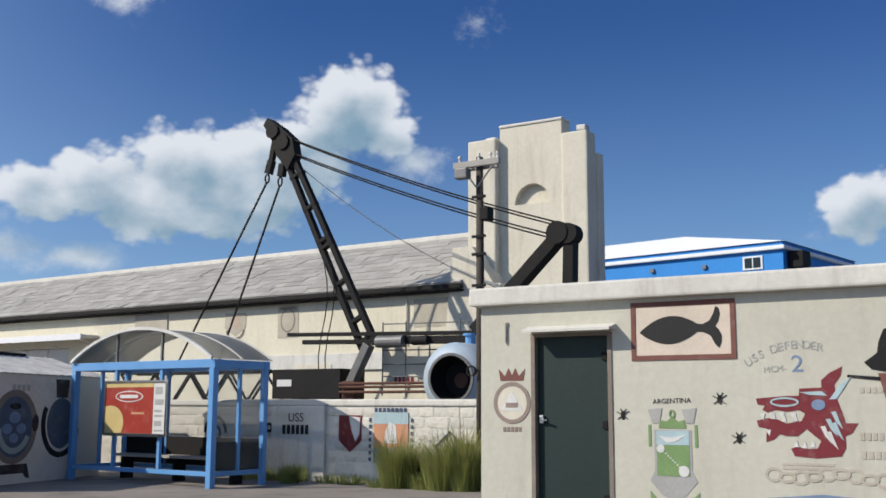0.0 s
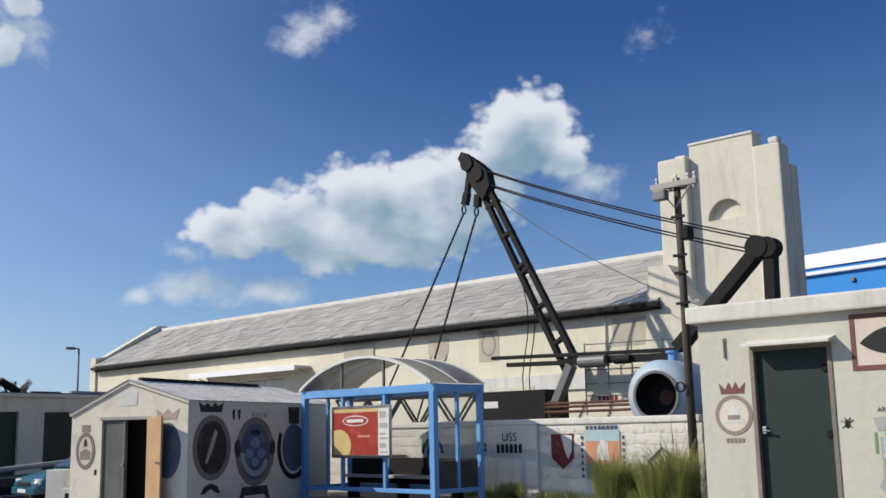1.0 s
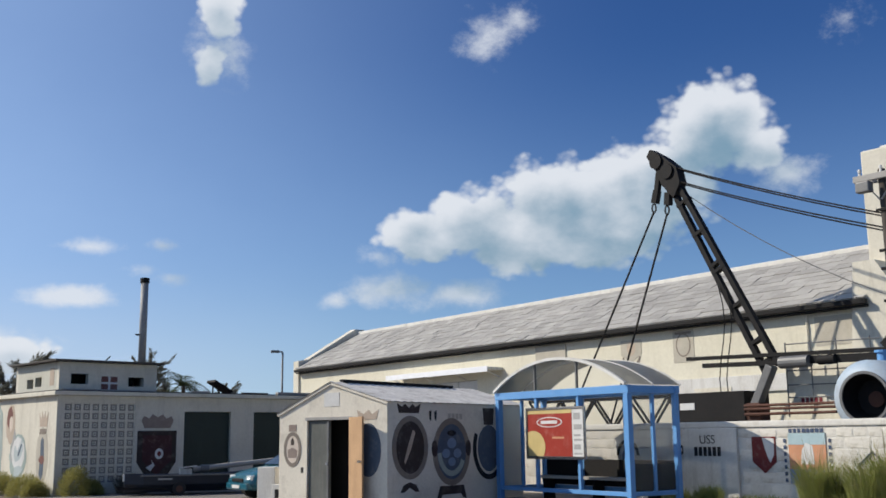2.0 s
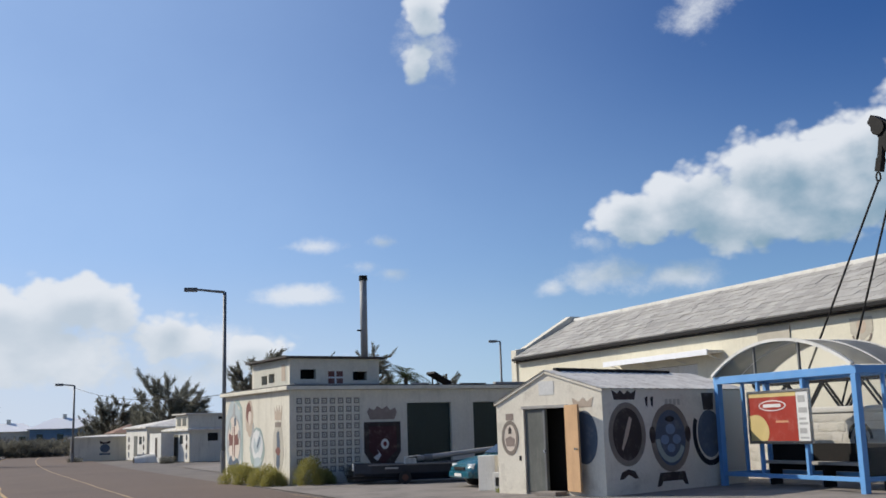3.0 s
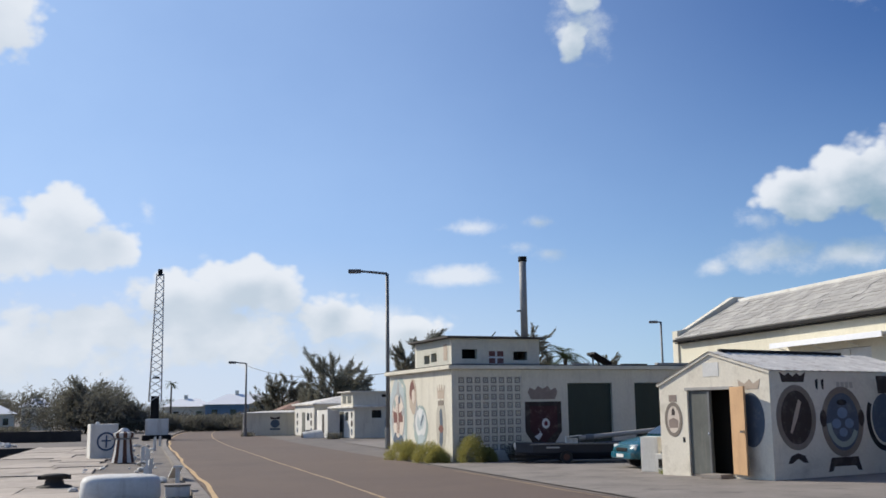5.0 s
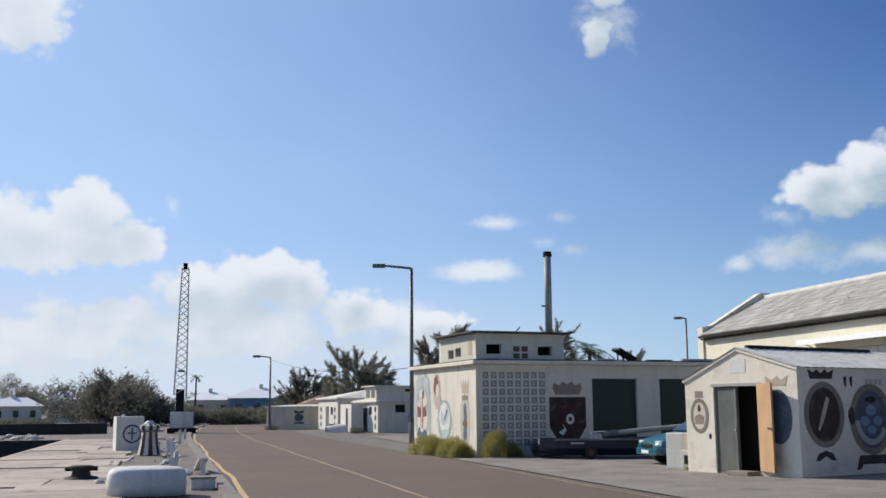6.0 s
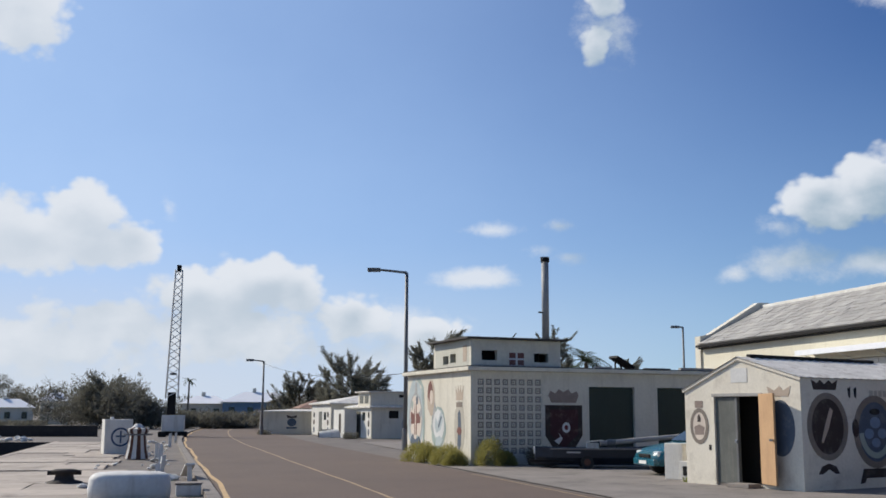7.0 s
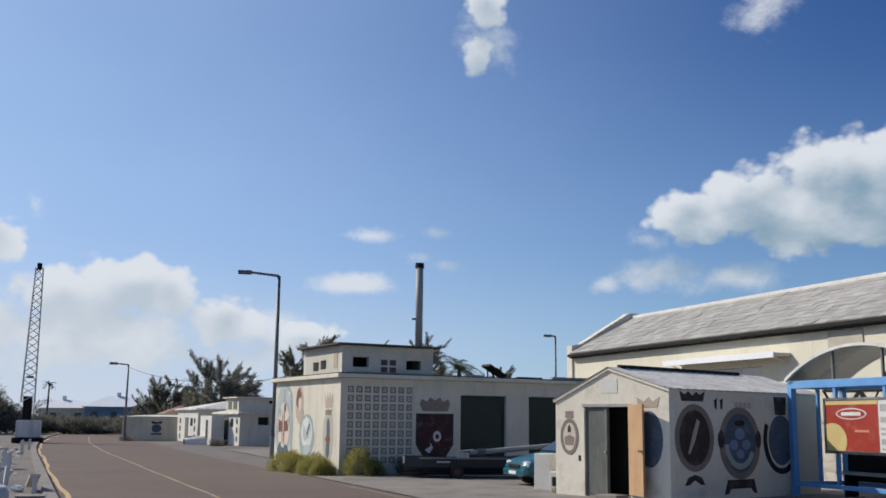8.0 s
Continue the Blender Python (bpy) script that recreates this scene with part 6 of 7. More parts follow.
# ---- street lamps ----
def make_street_lamp(m, h, arm, r, label, group="street lamps"):
    p = thing("street_lamp", m, label, "street lamp", group)
    part("column", rod(bmesh.new(), (0, 0, 0), (0, 0, h), r, r * 0.75, 12), GREYSTEEL, p, smooth=True)
    part("base", rod(bmesh.new(), (0, 0, 0), (0, 0, h * 0.12), r * 1.5, r * 1.45, 12), GREYSTEEL, p)
    part("arm", rod(bmesh.new(), (0, 0, h), (-arm, 0, h + arm * 0.10), r * 0.6, r * 0.5, 10), GREYSTEEL, p)
    bm = cube(-arm - 0.5, -arm + 0.1, -0.12, 0.12, h + arm * 0.10 - 0.10, h + arm * 0.10 + 0.08, bevel=0.05)
    part("lamp_head", bm, GREYSTEEL, p)
    return p


make_street_lamp(pose(-9.57, 45.7, 0, 0, 0, 10), 7.90, 1.28, 0.10, "tall grey street lamp behind the workshop")
make_street_lamp(pose(-26.3, 77.4, 0, 0, 0, 20), 5.55, 0.85, 0.09, "short grey street lamp beside the road")
make_street_lamp(pose(4.95, 74.1, 0, 0, 0, 10), 7.65, 0.35, 0.09, "distant grey street lamp behind the hall")


# ---- vehicles ----
def make_car():
    m = pose(1.98, 29.0, 0, 0, 0, 200) @ Matrix.Diagonal((1, 1, 0.87, 1))
    c = thing("parked_car", m, "teal parked hatchback car beside the workshop", "car")
    # nose towards +x: cross-sections from tail to nose (x, half width, sill, waist, top half width, top)
    rows = ((-1.95, 0.70, 0.42, 0.78, 0.60, 0.86), (-1.80, 0.80, 0.30, 0.86, 0.62, 1.08), (-1.1, 0.84, 0.25, 0.90, 0.62, 1.42), (-0.2, 0.85, 0.24, 0.90, 0.63, 1.47),
            (0.45, 0.85, 0.24, 0.89, 0.62, 1.38), (1.05, 0.85, 0.24, 0.87, 0.70, 0.98), (1.5, 0.83, 0.25, 0.82, 0.66, 0.90), (1.9, 0.78, 0.28, 0.72, 0.58, 0.79), (2.08, 0.66, 0.34, 0.60, 0.48, 0.64))
    bm = bmesh.new()
    loops = []
    for x, w, z0, zw, wt, zt in rows:
        half = [(0.85 * w, z0), (w, z0 + 0.12), (w * 1.01, 0.5 * (z0 + zw)), (0.985 * w, zw), (wt + 0.25 * (w - wt), zw + 0.45 * (zt - zw)), (wt, zw + 0.88 * (zt - zw)), (0.8 * wt, zt)]
        loops.append([bm.verts.new((x, y, z)) for y, z in half] + [bm.verts.new((x, -y, z)) for y, z in half[::-1]])
    k = len(loops[0])
    for a, b in zip(loops, loops[1:]):
        for i in range(k):
            bm.faces.new((a[i], a[(i + 1) % k], b[(i + 1) % k], b[i]))
    bm.faces.new(loops[0][::-1])
    bm.faces.new(loops[-1])
    bmesh.ops.recalc_face_normals(bm, faces=bm.faces)
    part("body", bm, TEAL, c, smooth=True)
    bm = bmesh.new()
    v = [bm.verts.new(q) for q in ((1.04, 0.62, 1.0), (1.04, -0.62, 1.0), (0.50, -0.53, 1.365), (0.50, 0.53, 1.365))]
    u = [bm.verts.new((q.co.x + 0.02, q.co.y, q.co.z + 0.035)) for q in v]
    bm.faces.new(u)
    for i in range(4):
        bm.faces.new((v[i], v[(i + 1) % 4], u[(i + 1) % 4], u[i]))
    bmesh.ops.recalc_face_normals(bm, faces=bm.faces)
    part("windscreen", bm, CARGLASS, c)
    for sg in (-1, 1):
        for x0, x1 in ((0.55, -0.30), (-0.40, -1.20)):
            bm = bmesh.new()
            q = [bm.verts.new((x, sg * y, z)) for x, y, z in ((x0, 0.83, 0.93), (x0 - 0.16 if x0 > 0 else x0, 0.70, 1.30), (x1, 0.70, 1.36 if x0 > 0 else 1.30), (x1, 0.83, 0.93))]
            bm.faces.new(q)
            bmesh.ops.solidify(bm, geom=bm.faces[:], thickness=0.02)
            part("side_window", bm, CARGLASS, c)
        part("mirror", cube(0.62, 0.78, sg * 0.95 - 0.09, sg * 0.95 + 0.09, 0.90, 1.03, bevel=0.03), TEAL, c)
        part("headlight", cube(1.78, 2.03, sg * 0.56 - 0.17, sg * 0.56 + 0.17, 0.56, 0.73, bevel=0.05), HEADLAMP, c, "clear headlight")
        part("fog_lamp", rod(bmesh.new(), (2.02, sg * 0.52, 0.42), (2.09, sg * 0.52, 0.42), 0.06, seg=12), HEADLAMP, c)
        for x in (1.32, -1.25):
            w = part("wheel", rod(bmesh.new(), (x, sg * 0.66, 0.31), (x, sg * 0.86, 0.31), 0.31, seg=22), RUBBER, c)
            part("rim", rod(bmesh.new(), (x, sg * 0.70, 0.31), (x, sg * 0.87, 0.31), 0.19, seg=16), CHROME, w)
    part("bumper", cube(1.96, 2.14, -0.70, 0.70, 0.29, 0.50, bevel=0.05), TEAL, c)
    part("grille", cube(2.05, 2.11, -0.36, 0.36, 0.53, 0.63, bevel=0.015), BLACKIRON, c)
    part("number_plate", cube(2.142, 2.152, -0.24, 0.24, 0.34, 0.44), INK_PALE, c)


make_car()


def make_trailer():
    m = pose(-3.0, 30.9, 0, 0, 0, 6)
    t = thing("boat_trailer", m, "dark navy workboat on a low trailer before the workshop", "boat trailer")
    bm = bmesh.new()
    prof = [(0.0, 0.30, 0.62), (0.5, 0.62, 0.60), (1.4, 0.74, 0.58), (2.4, 0.72, 0.58), (3.3, 0.62, 0.62), (3.9, 0.30, 0.70), (4.15, 0.04, 0.76)]
    rows = []
    for x, w, h in prof:
        rows.append([bm.verts.new((x, 0.8 + w * c, 0.10 + (h - 0.10) * f)) for c, f in ((-1, 1), (-0.92, 0.45), (-0.55, 0.0), (0.55, 0.0), (0.92, 0.45), (1, 1), (0.86, 0.96), (0.5, 0.3), (-0.5, 0.3), (-0.86, 0.96))])
    for a, b in zip(rows, rows[1:]):
        for i in range(10):
            bm.faces.new((a[i], a[(i + 1) % 10], b[(i + 1) % 10], b[i]))
    bm.faces.new(rows[0][::-1])
    bm.faces.new(rows[-1])
    bmesh.ops.recalc_face_normals(bm, faces=bm.faces)
    part("hull", bm, NAVY, t)
    part("rub_rail", cube(0.4, 3.4, 0.03, 0.07, 0.555, 0.60, bevel=0.01), GREYSTEEL, t)
    for y in (0.35, 1.25):
        part("trailer_rail", cube(-0.2, 4.6, y - 0.04, y + 0.04, 0.17, 0.25), BLACKIRON, t)
    for y in (0.1, 1.5):
        w = part("wheel", rod(bmesh.new(), (1.5, y - 0.08, 0.19), (1.5, y + 0.08, 0.19), 0.19, seg=18), RUBBER, t)
        part("rim", rod(bmesh.new(), (1.5, y - 0.09, 0.19), (1.5, y + 0.09, 0.19), 0.10, seg=12), RUST, w)
    part("tail_lamp", cube(-0.05, 0.0, 0.52, 0.62, 0.42, 0.62, bevel=0.01), INK_PALE, t)
    part("stripe", cube(0.9, 1.3, 0.045, 0.052, 0.45, 0.50), INK_GREY, t)
    d = thing("spar", m @ pose(1.4, 0.7, 0.60), "pale spar and white crate laid across the boat", "spar")
    part("pole", rod(bmesh.new(), (0.55, -0.1, 0.12), (5.4, 0.5, 0.56), 0.08, 0.06, 10), GREYWOOD, d)
    part("crate", cube(0.15, 0.5, -0.2, 0.15, -0.05, 0.14, bevel=0.03), WHITEPAINT, d)
    part("lid_flap", beam(bmesh.new(), (0.1, -0.2, 0.17), (0.62, -0.25, 0.22), 0.16, 0.03, 0.01), WHITEPAINT, d)
    part("reel", rod(bmesh.new(), (0.75, -0.1, 0.13), (1.0, -0.1, 0.13), 0.12, seg=14), GREYSTEEL, d)


make_trailer()


# ---- low huts down the road ----
def make_hut(m, w, d, h, ridge, name_label, win, mat=CREAM2, roofmat=TIN):
    b = thing("roadside_hut", m, name_label, "hut", "roadside huts")
    bm = wall_with_holes(bmesh.new(), 0, w, 0, h, 0, 0.2, [(a, c, z0, z1) for a, c, z0, z1 in win])
    box(bm, 0, w, d - 0.2, d, 0, h)
    part("wall", bm, mat, b)
    for x0, x1 in ((0, 0.2), (w - 0.2, w)):
        part("end_wall", cube(x0, x1, 0.2, d - 0.2, 0, h), mat, b)
    bm = bmesh.new()
    lo = [bm.verts.new(c) for c in ((-0.2, -0.25, h - 0.02), (w + 0.2, -0.25, h - 0.02), (w + 0.2, d + 0.25, h - 0.02), (-0.2, d + 0.25, h - 0.02))]
    mid = [bm.verts.new((q.co.x, q.co.y, h + 0.08)) for q in lo]
    hi = [bm.verts.new(c) for c in ((w * 0.4, d / 2, ridge), (w - 0.3, d / 2, ridge))]
    bm.faces.new(lo[::-1])
    for i in range(4):
        bm.faces.new((lo[i], lo[(i + 1) % 4], mid[(i + 1) % 4], mid[i]))
    for f in ((mid[0], mid[1], hi[1], hi[0]), (mid[1], mid[2], hi[1]), (mid[2], mid[3], hi[0], hi[1]), (mid[3], mid[0], hi[0])):
        bm.faces.new(f)
    bmesh.ops.recalc_face_normals(bm, faces=bm.faces)
    part("roof", bm, roofmat, b)
    # near-black filler block in place of the hut's unlit room
    part("inside", cube(0.4, w - 0.4, 0.7, d - 0.4, 0, h - 0.1), DARK, b)
    # high openings are closed in the near-black used for indoor shade
    for a, c, z0, z1 in win:
        part("shutter", cube(a + 0.02, c - 0.02, 0.08, 0.12, z0 + 0.01, z1 - 0.01), DARK if z0 > 0.5 else GREYDOOR, b)
    return b


# each stands with its end wall to the road and its long wall to the yard
H2 = make_hut(pose(-15.6, 66.9, 0, 0, 0, 30), 7.5, 5.2, 2.0, 2.7, "low cream roadside hut with painted end wall", [(1.2, 1.9, 1.3, 1.8), (3.4, 4.2, 0.1, 1.9)])
H3 = make_hut(pose(-20.3, 74.9, 0, 0, 0, 30), 9.0, 5.5, 2.3, 3.1, "low cream hut with long grey roof", [(1.2, 1.9, 1.2, 1.8), (2.8, 3.6, 1.2, 1.8)])
H4 = make_hut(pose(-27.3, 79.9, 0, 0, 0, 18), 6.3, 4.5, 1.72, 1.95, "small grey roadside hut with a dark crest", [(4.9, 5.8, 0.1, 1.45)], mat=CREAM2)


def hut_details():
    q = Matrix(((0, 1, 0, 0), (-1, 0, 0, 0), (0, 0, 1, 0), (0, 0, 0, 1)))

    def end(name, bm, mat, h, label=""):
        bm.transform(q)
        return part(name, bm, mat, h, label)
    # painted ends to the road: white fields with dark badges in a column
    for h, wide, tall, rows in ((H2, 5.0, 1.9, ((-0.55, 0.30), (-4.55, 0.30))), (H3, 5.3, 2.2, ((-0.8, 0.34), (-4.7, 0.34)))):
        end("limewashed_end", flat(rect(-wide, -0.2, 0.05, tall), 0, -0.006), WHITEWASH, h, "fresh white limewashed end wall")
        for x, r in rows:
            for k in range(3):
                end("painted_panel", flat(oval(x, 0.4 + 0.56 * k, r * 0.62, 0.22, 14), 0, -0.012), (INK_DUSK, INK_UMBER, INK_BLACK)[k], h)
        end("end_door", flat(rect(-wide * 0.62, -wide * 0.62 + 0.85, 0.05, 1.75), 0, -0.03), GREYDOOR, h)
        end("end_window", flat(rect(-1.9, -1.3, 1.15, 1.7), 0, -0.02), CARGLASS, h)
    part("round_badge", flat(oval(2.55, 0.95, 0.42, 0.5), 0, -0.01), FADED, H2)
    part("round_badge_ring", ring(bmesh.new(), 2.55, 0.95, 0.46, 0.55, 0.08, 0, -0.014), INK_GREY, H2)
    part("tall_badge", flat(oval(5.2, 1.1, 0.35, 0.6), 0, -0.01), INK_DUSK, H2)
    part("round_badge", flat(oval(2.2, 0.9, 0.55, 0.62), 0, -0.01), INK_GREY, H3)
    part("round_badge_field", flat(oval(2.2, 0.9, 0.36, 0.42), 0, -0.014), INK_UMBER, H3)
    part("tall_badge", flat(oval(4.3, 1.2, 0.5, 0.75), 0, -0.01), INK_DUSK, H3)
    part("round_badge", flat(oval(2.5, 0.92, 0.36, 0.32), 0, -0.01), INK_DUSK, H4)
    part("badge_crown", flat([(2.15, 1.26), (2.85, 1.26), (2.9, 1.48), (2.5, 1.36), (2.1, 1.48)], 0, -0.01), INK_UMBER, H4)
    part("badge_scroll", flat(rect(2.1, 2.9, 0.42, 0.56), 0, -0.01), INK_DUSK, H4)
    dormer = part("dormer", cube(-0.1, 3.4, 0.02, 2.6, 2.02, 2.98, bevel=0.02), CREAM2, H2, "cream upper box with shuttered openings")
    part("dormer_roof", cube(-0.3, 3.6, -0.15, 2.8, 2.985, 3.06, bevel=0.01), TIN, dormer)
    for y in (0.35, 1.45):
        bm = flat(rect(-y - 0.75, -y, 2.28, 2.78), 0, -0.02)
        bm.transform(Matrix.Translation((-0.1, 0, 0)) @ q)
        part("shuttered_opening", bm, GREYDOOR, dormer)
    part("shuttered_opening", cube(1.9, 3.1, 0.0, 0.018, 2.66, 2.84), DARK, dormer)
    part("porch", cube(-1.1, -0.25, 2.4, 5.0, 0, 1.86, bevel=0.02), WHITEWASH, H2, "white porch block at the road end")
    part("porch_slot", cube(-1.112, -1.102, 3.2, 3.7, 0.3, 1.6), INK_UMBER, H2)


hut_details()

BOAT = thing("upturned_dinghy", pose(-19.7, 69.2, 0, 0, 0, 25), "pale upturned dinghy lying before the huts", "boat")
bm = bmesh.new()
for k in range(9):
    u = k / 8
    w, h = 0.62 * math.sin(math.pi * (0.12 + 0.8 * u)) ** 0.6, 0.58 * math.sin(math.pi * (0.15 + 0.72 * u)) ** 0.5
    for j in range(9):
        a = math.pi * j / 8
        bm.verts.new((3.2 * u, w * math.cos(a) * 1.1, h * math.sin(a)))
bm.verts.ensure_lookup_table()
for k in range(8):
    for j in range(8):
        bm.faces.new([bm.verts[i] for i in (k * 9 + j, k * 9 + j + 1, (k + 1) * 9 + j + 1, (k + 1) * 9 + j)])
bmesh.ops.recalc_face_normals(bm, faces=bm.faces)
part("hull", bm, WHITEPAINT, BOAT, smooth=True)
part("keel", beam(bmesh.new(), (0.2, 0, 0.50), (2.9, 0, 0.52), 0.05, 0.1), GREYWOOD, BOAT)

CHALET = thing("far_cottage", pose(-26.4, 88.5, 0, 0, 0, 25), "distant cottage with reddish brown hip roof", "house")
part("wall", cube(0, 5, 0, 4, 0, 2.05), CREAM2, CHALET)
bm = bmesh.new()
lo = [bm.verts.new(c) for c in ((-0.3, -0.3, 2.05), (5.3, -0.3, 2.05), (5.3, 4.3, 2.05), (-0.3, 4.3, 2.05))]
hi = [bm.verts.new(c) for c in ((1.6, 2, 2.85), (3.4, 2, 2.85))]
for f in ((lo[0], lo[1], hi[1], hi[0]), (lo[1], lo[2], hi[1]), (lo[2], lo[3], hi[0], hi[1]), (lo[3], lo[0], hi[0])):
    bm.faces.new(f)
part("roof", bm, OLDRED, CHALET)
part("door", cube(2.2, 3.0, -0.03, -0.002, 0, 1.9), RUST, CHALET)


# ---- lattice mast crane at the quay's end ----
def make_mast_crane():
    m = pose(-29.87, 68.9, 0, 0, 0, 20)
    c = thing("lattice_mast_crane", m, "white lattice boom crane standing on the far quay", "crane")
    part("cab_block", cube(-0.75, 0.75, -0.8, 0.8, 0.35, 1.45, bevel=0.04), WHITEPAINT, c, "white weathered machinery housing")
    part("underframe", cube(-0.44, 0.44, -0.9, 0.9, 0.08, 0.346), BLACKIRON, c)
    part("track", cube(-0.95, -0.45, -1.0, 1.0, 0.0, 0.35, bevel=0.06), BLACKIRON, c)
    part("track", cube(0.45, 0.95, -1.0, 1.0, 0.0, 0.35, bevel=0.06), BLACKIRON, c)
    part("boom_foot", cube(-0.45, 0.1, -0.3, 0.3, 1.45, 3.0, bevel=0.03), BLACKIRON, c, "dark boom foot")
    base, top, n = Vector((-0.18, 0, 2.6)), Vector((-0.05, 0, 11.5)), 18
    cor = [(-1, -1), (1, -1), (1, 1), (-1, 1)]

    def at(u, k):
        w = 0.42 * (1 - 0.45 * u)
        p = base.lerp(top, u)
        return Vector((p.x + cor[k][0] * w, p.y + cor[k][1] * w, p.z))
    for k in range(4):
        part("chord", beam(bmesh.new(), at(0, k), at(1, k), 0.06), WHITEPAINT, c)
    for i in range(n):
        u0, u1 = i / n, (i + 1) / n
        for k in range(4):
            q = (k + 1) % 4
            part("lattice_bar", beam(bmesh.new(), at(u0, k), at(u1, q) if i % 2 else at(u1, q), 0.05), WHITEPAINT, c)
    part("boom_head", cube(-0.2, 0.1, -0.15, 0.15, 11.4, 11.85, bevel=0.03), BLACKIRON, c)
    part("lower_block", cube(-0.36, 0.08, -0.32, 0.32, 4.2, 4.32), BLACKIRON, c)


make_mast_crane()


# ---- things on the quay ----
def make_quay_things():
    b = thing("signed_box", pose(-19.6, 38.4, 0, 0, 0, 32), "white box with a painted blue anchor roundel", "box")
    part("box_body", cube(-0.52, 0.52, -0.5, 0.5, 0.012, 1.33, bevel=0.02), WHITEWASH, b)
    part("roundel", ring(bmesh.new(), 0.08, 0.66, 0.36, 0.36, 0.07, -0.5, -0.508, 28), INK_NAVY, b)
    bm = flat(rect(0.05, 0.11, 0.42, 0.9), -0.5, -0.508)
    sheet(bm, rect(-0.1, 0.26, 0.66, 0.72), -0.5, -0.508)
    part("anchor", bm, INK_NAVY, b)
    part("lid_knob", rod(bmesh.new(), (-0.2, 0, 1.33), (-0.2, 0, 1.42), 0.09, 0.05, 10), WHITEPAINT, b)
    s = thing("striped_bollard", pose(-17.0, 34.5, 0, 0, 0, 20), "large mooring bollard painted in red and white stripes", "bollard")
    n = 16
    prof = [(0.42, 0.0), (0.34, 0.35), (0.28, 0.8), (0.36, 0.92), (0.36, 1.02), (0.18, 1.08)]
    for i in range(n):
        bm = bmesh.new()
        a0, a1 = 2 * math.pi * i / n, 2 * math.pi * (i + 1) / n
        va = [bm.verts.new((r * math.cos(a0), r * math.sin(a0), z + 0.01)) for r, z in prof]
        vb = [bm.verts.new((r * math.cos(a1), r * math.sin(a1), z + 0.01)) for r, z in prof]
        vc = bm.verts.new((0, 0, 1.09))
        vd = bm.verts.new((0, 0, 0.01))
        for j in range(len(prof) - 1):
            bm.faces.new((va[j], vb[j], vb[j + 1], va[j + 1]))
        bm.faces.new((va[-1], vb[-1], vc))
        bm.faces.new((vb[0], va[0], vd))
        part("stripe", bm, WHITEWASH if i % 2 else RUST, s)
    part("cap", rod(bmesh.new(), (0, 0, 1.09), (0, 0, 1.2), 0.2, 0.1, 14), WHITEPAINT, s)
    part("hoop", ring(bmesh.new(), 0, 0, 0.5, 0.5, 0.05, 0, -0.05, 20), GREYSTEEL, s).matrix_basis = pose(0, 0, 0.86, 90, 0, 0)
    k = thing("mooring_bollard", pose(-13.05, 21.9, 0, 0, 0, 23), "low dark iron mooring bollard on the quay", "bollard")
    bm = bmesh.new()
    prof = [(0.40, 0.012), (0.38, 0.05), (0.22, 0.09), (0.19, 0.2), (0.28, 0.25), (0.31, 0.29), (0.20, 0.32)]
    n = 20
    rings = [[bm.verts.new((r * math.cos(2 * math.pi * i / n), r * math.sin(2 * math.pi * i / n), z)) for i in range(n)] for r, z in prof]
    for a, c in zip(rings, rings[1:]):
        for i in range(n):
            bm.faces.new((a[i], a[(i + 1) % n], c[(i + 1) % n], c[i]))
    bm.faces.new(rings[-1])
    part("bollard_body", bm, WETSTONE, k, smooth=True)
    part("horn", rod(bmesh.new(), (-0.36, 0, 0.24), (0.36, 0, 0.24), 0.05, seg=10), WETSTONE, k)
    w = thing("white_dolphin_cap", pose(-9.55, 17.6, 0, 0, 0, 24), "large round-shouldered white painted mooring block", "mooring block")
    bm = bmesh.new()
    n, rows = 40, []
    for f, z in ((1.0, 0.012), (1.03, 0.22), (1.0, 0.40), (0.965, 0.455), (0.90, 0.49), (0.78, 0.51), (0.4, 0.53), (0.1, 0.535)):
        ring_ = []
        for i in range(n):
            a = 2 * math.pi * i / n
            c, d = math.cos(a), math.sin(a)
            ring_.append(bm.verts.new((0.70 * f * math.copysign(abs(c) ** 0.55, c), 0.5 * f * math.copysign(abs(d) ** 0.55, d), z)))
        rows.append(ring_)
    for a, b in zip(rows, rows[1:]):
        for i in range(n):
            bm.faces.new((a[i], a[(i + 1) % n], b[(i + 1) % n], b[i]))
    bm.faces.new(rows[-1])
    bm.faces.new(rows[0][::-1])
    part("block", bm, WHITEPAINT, w, smooth=True)
    # white posts and rails along the kerb
    first = thing("kerb_post", pose(-13.55, 28.4, 0, 0, 0, 15), "chipped white timber post beside the kerb", "post", "kerb posts")
    post_bm = cube(-0.055, 0.055, -0.05, 0.05, -0.06, 0.62, bevel=0.012)
    for v in post_bm.verts:
        if v.co.z > 0.5:
            v.co.z += 0.5 * v.co.x - 0.3 * v.co.y
    part("post", post_bm, WHITEPAINT, first)
    for x, y, a, lean, sink in ((-12.6, 26.2, 40, 6, 0.15), (-11.7, 23.9, 12, -4, 0.25), (-15.9, 33.6, 5, 3, 0.05), (-17.4, 37.6, 30, -7, 0.2), (-21.2, 47.5, 0, 2, 0.0), (-24.2, 55.5, 12, 5, 0.1), (-13.1, 27.0, 60, 24, 0.25), (-14.7, 31.2, 20, -9, 0.3)):
        copy_thing(first, pose(x, y, -sink, lean, lean / 2, a))
    r = thing("leaning_board", pose(-11.3, 24.6, 0, 0, 0, -67), "white painted board leaning beside the kerb", "board")
    part("board", beam(bmesh.new(), (0, 0, 0.06), (2.2, 0.05, 0.42), 0.22, 0.05, 0.01), WHITEPAINT, r)
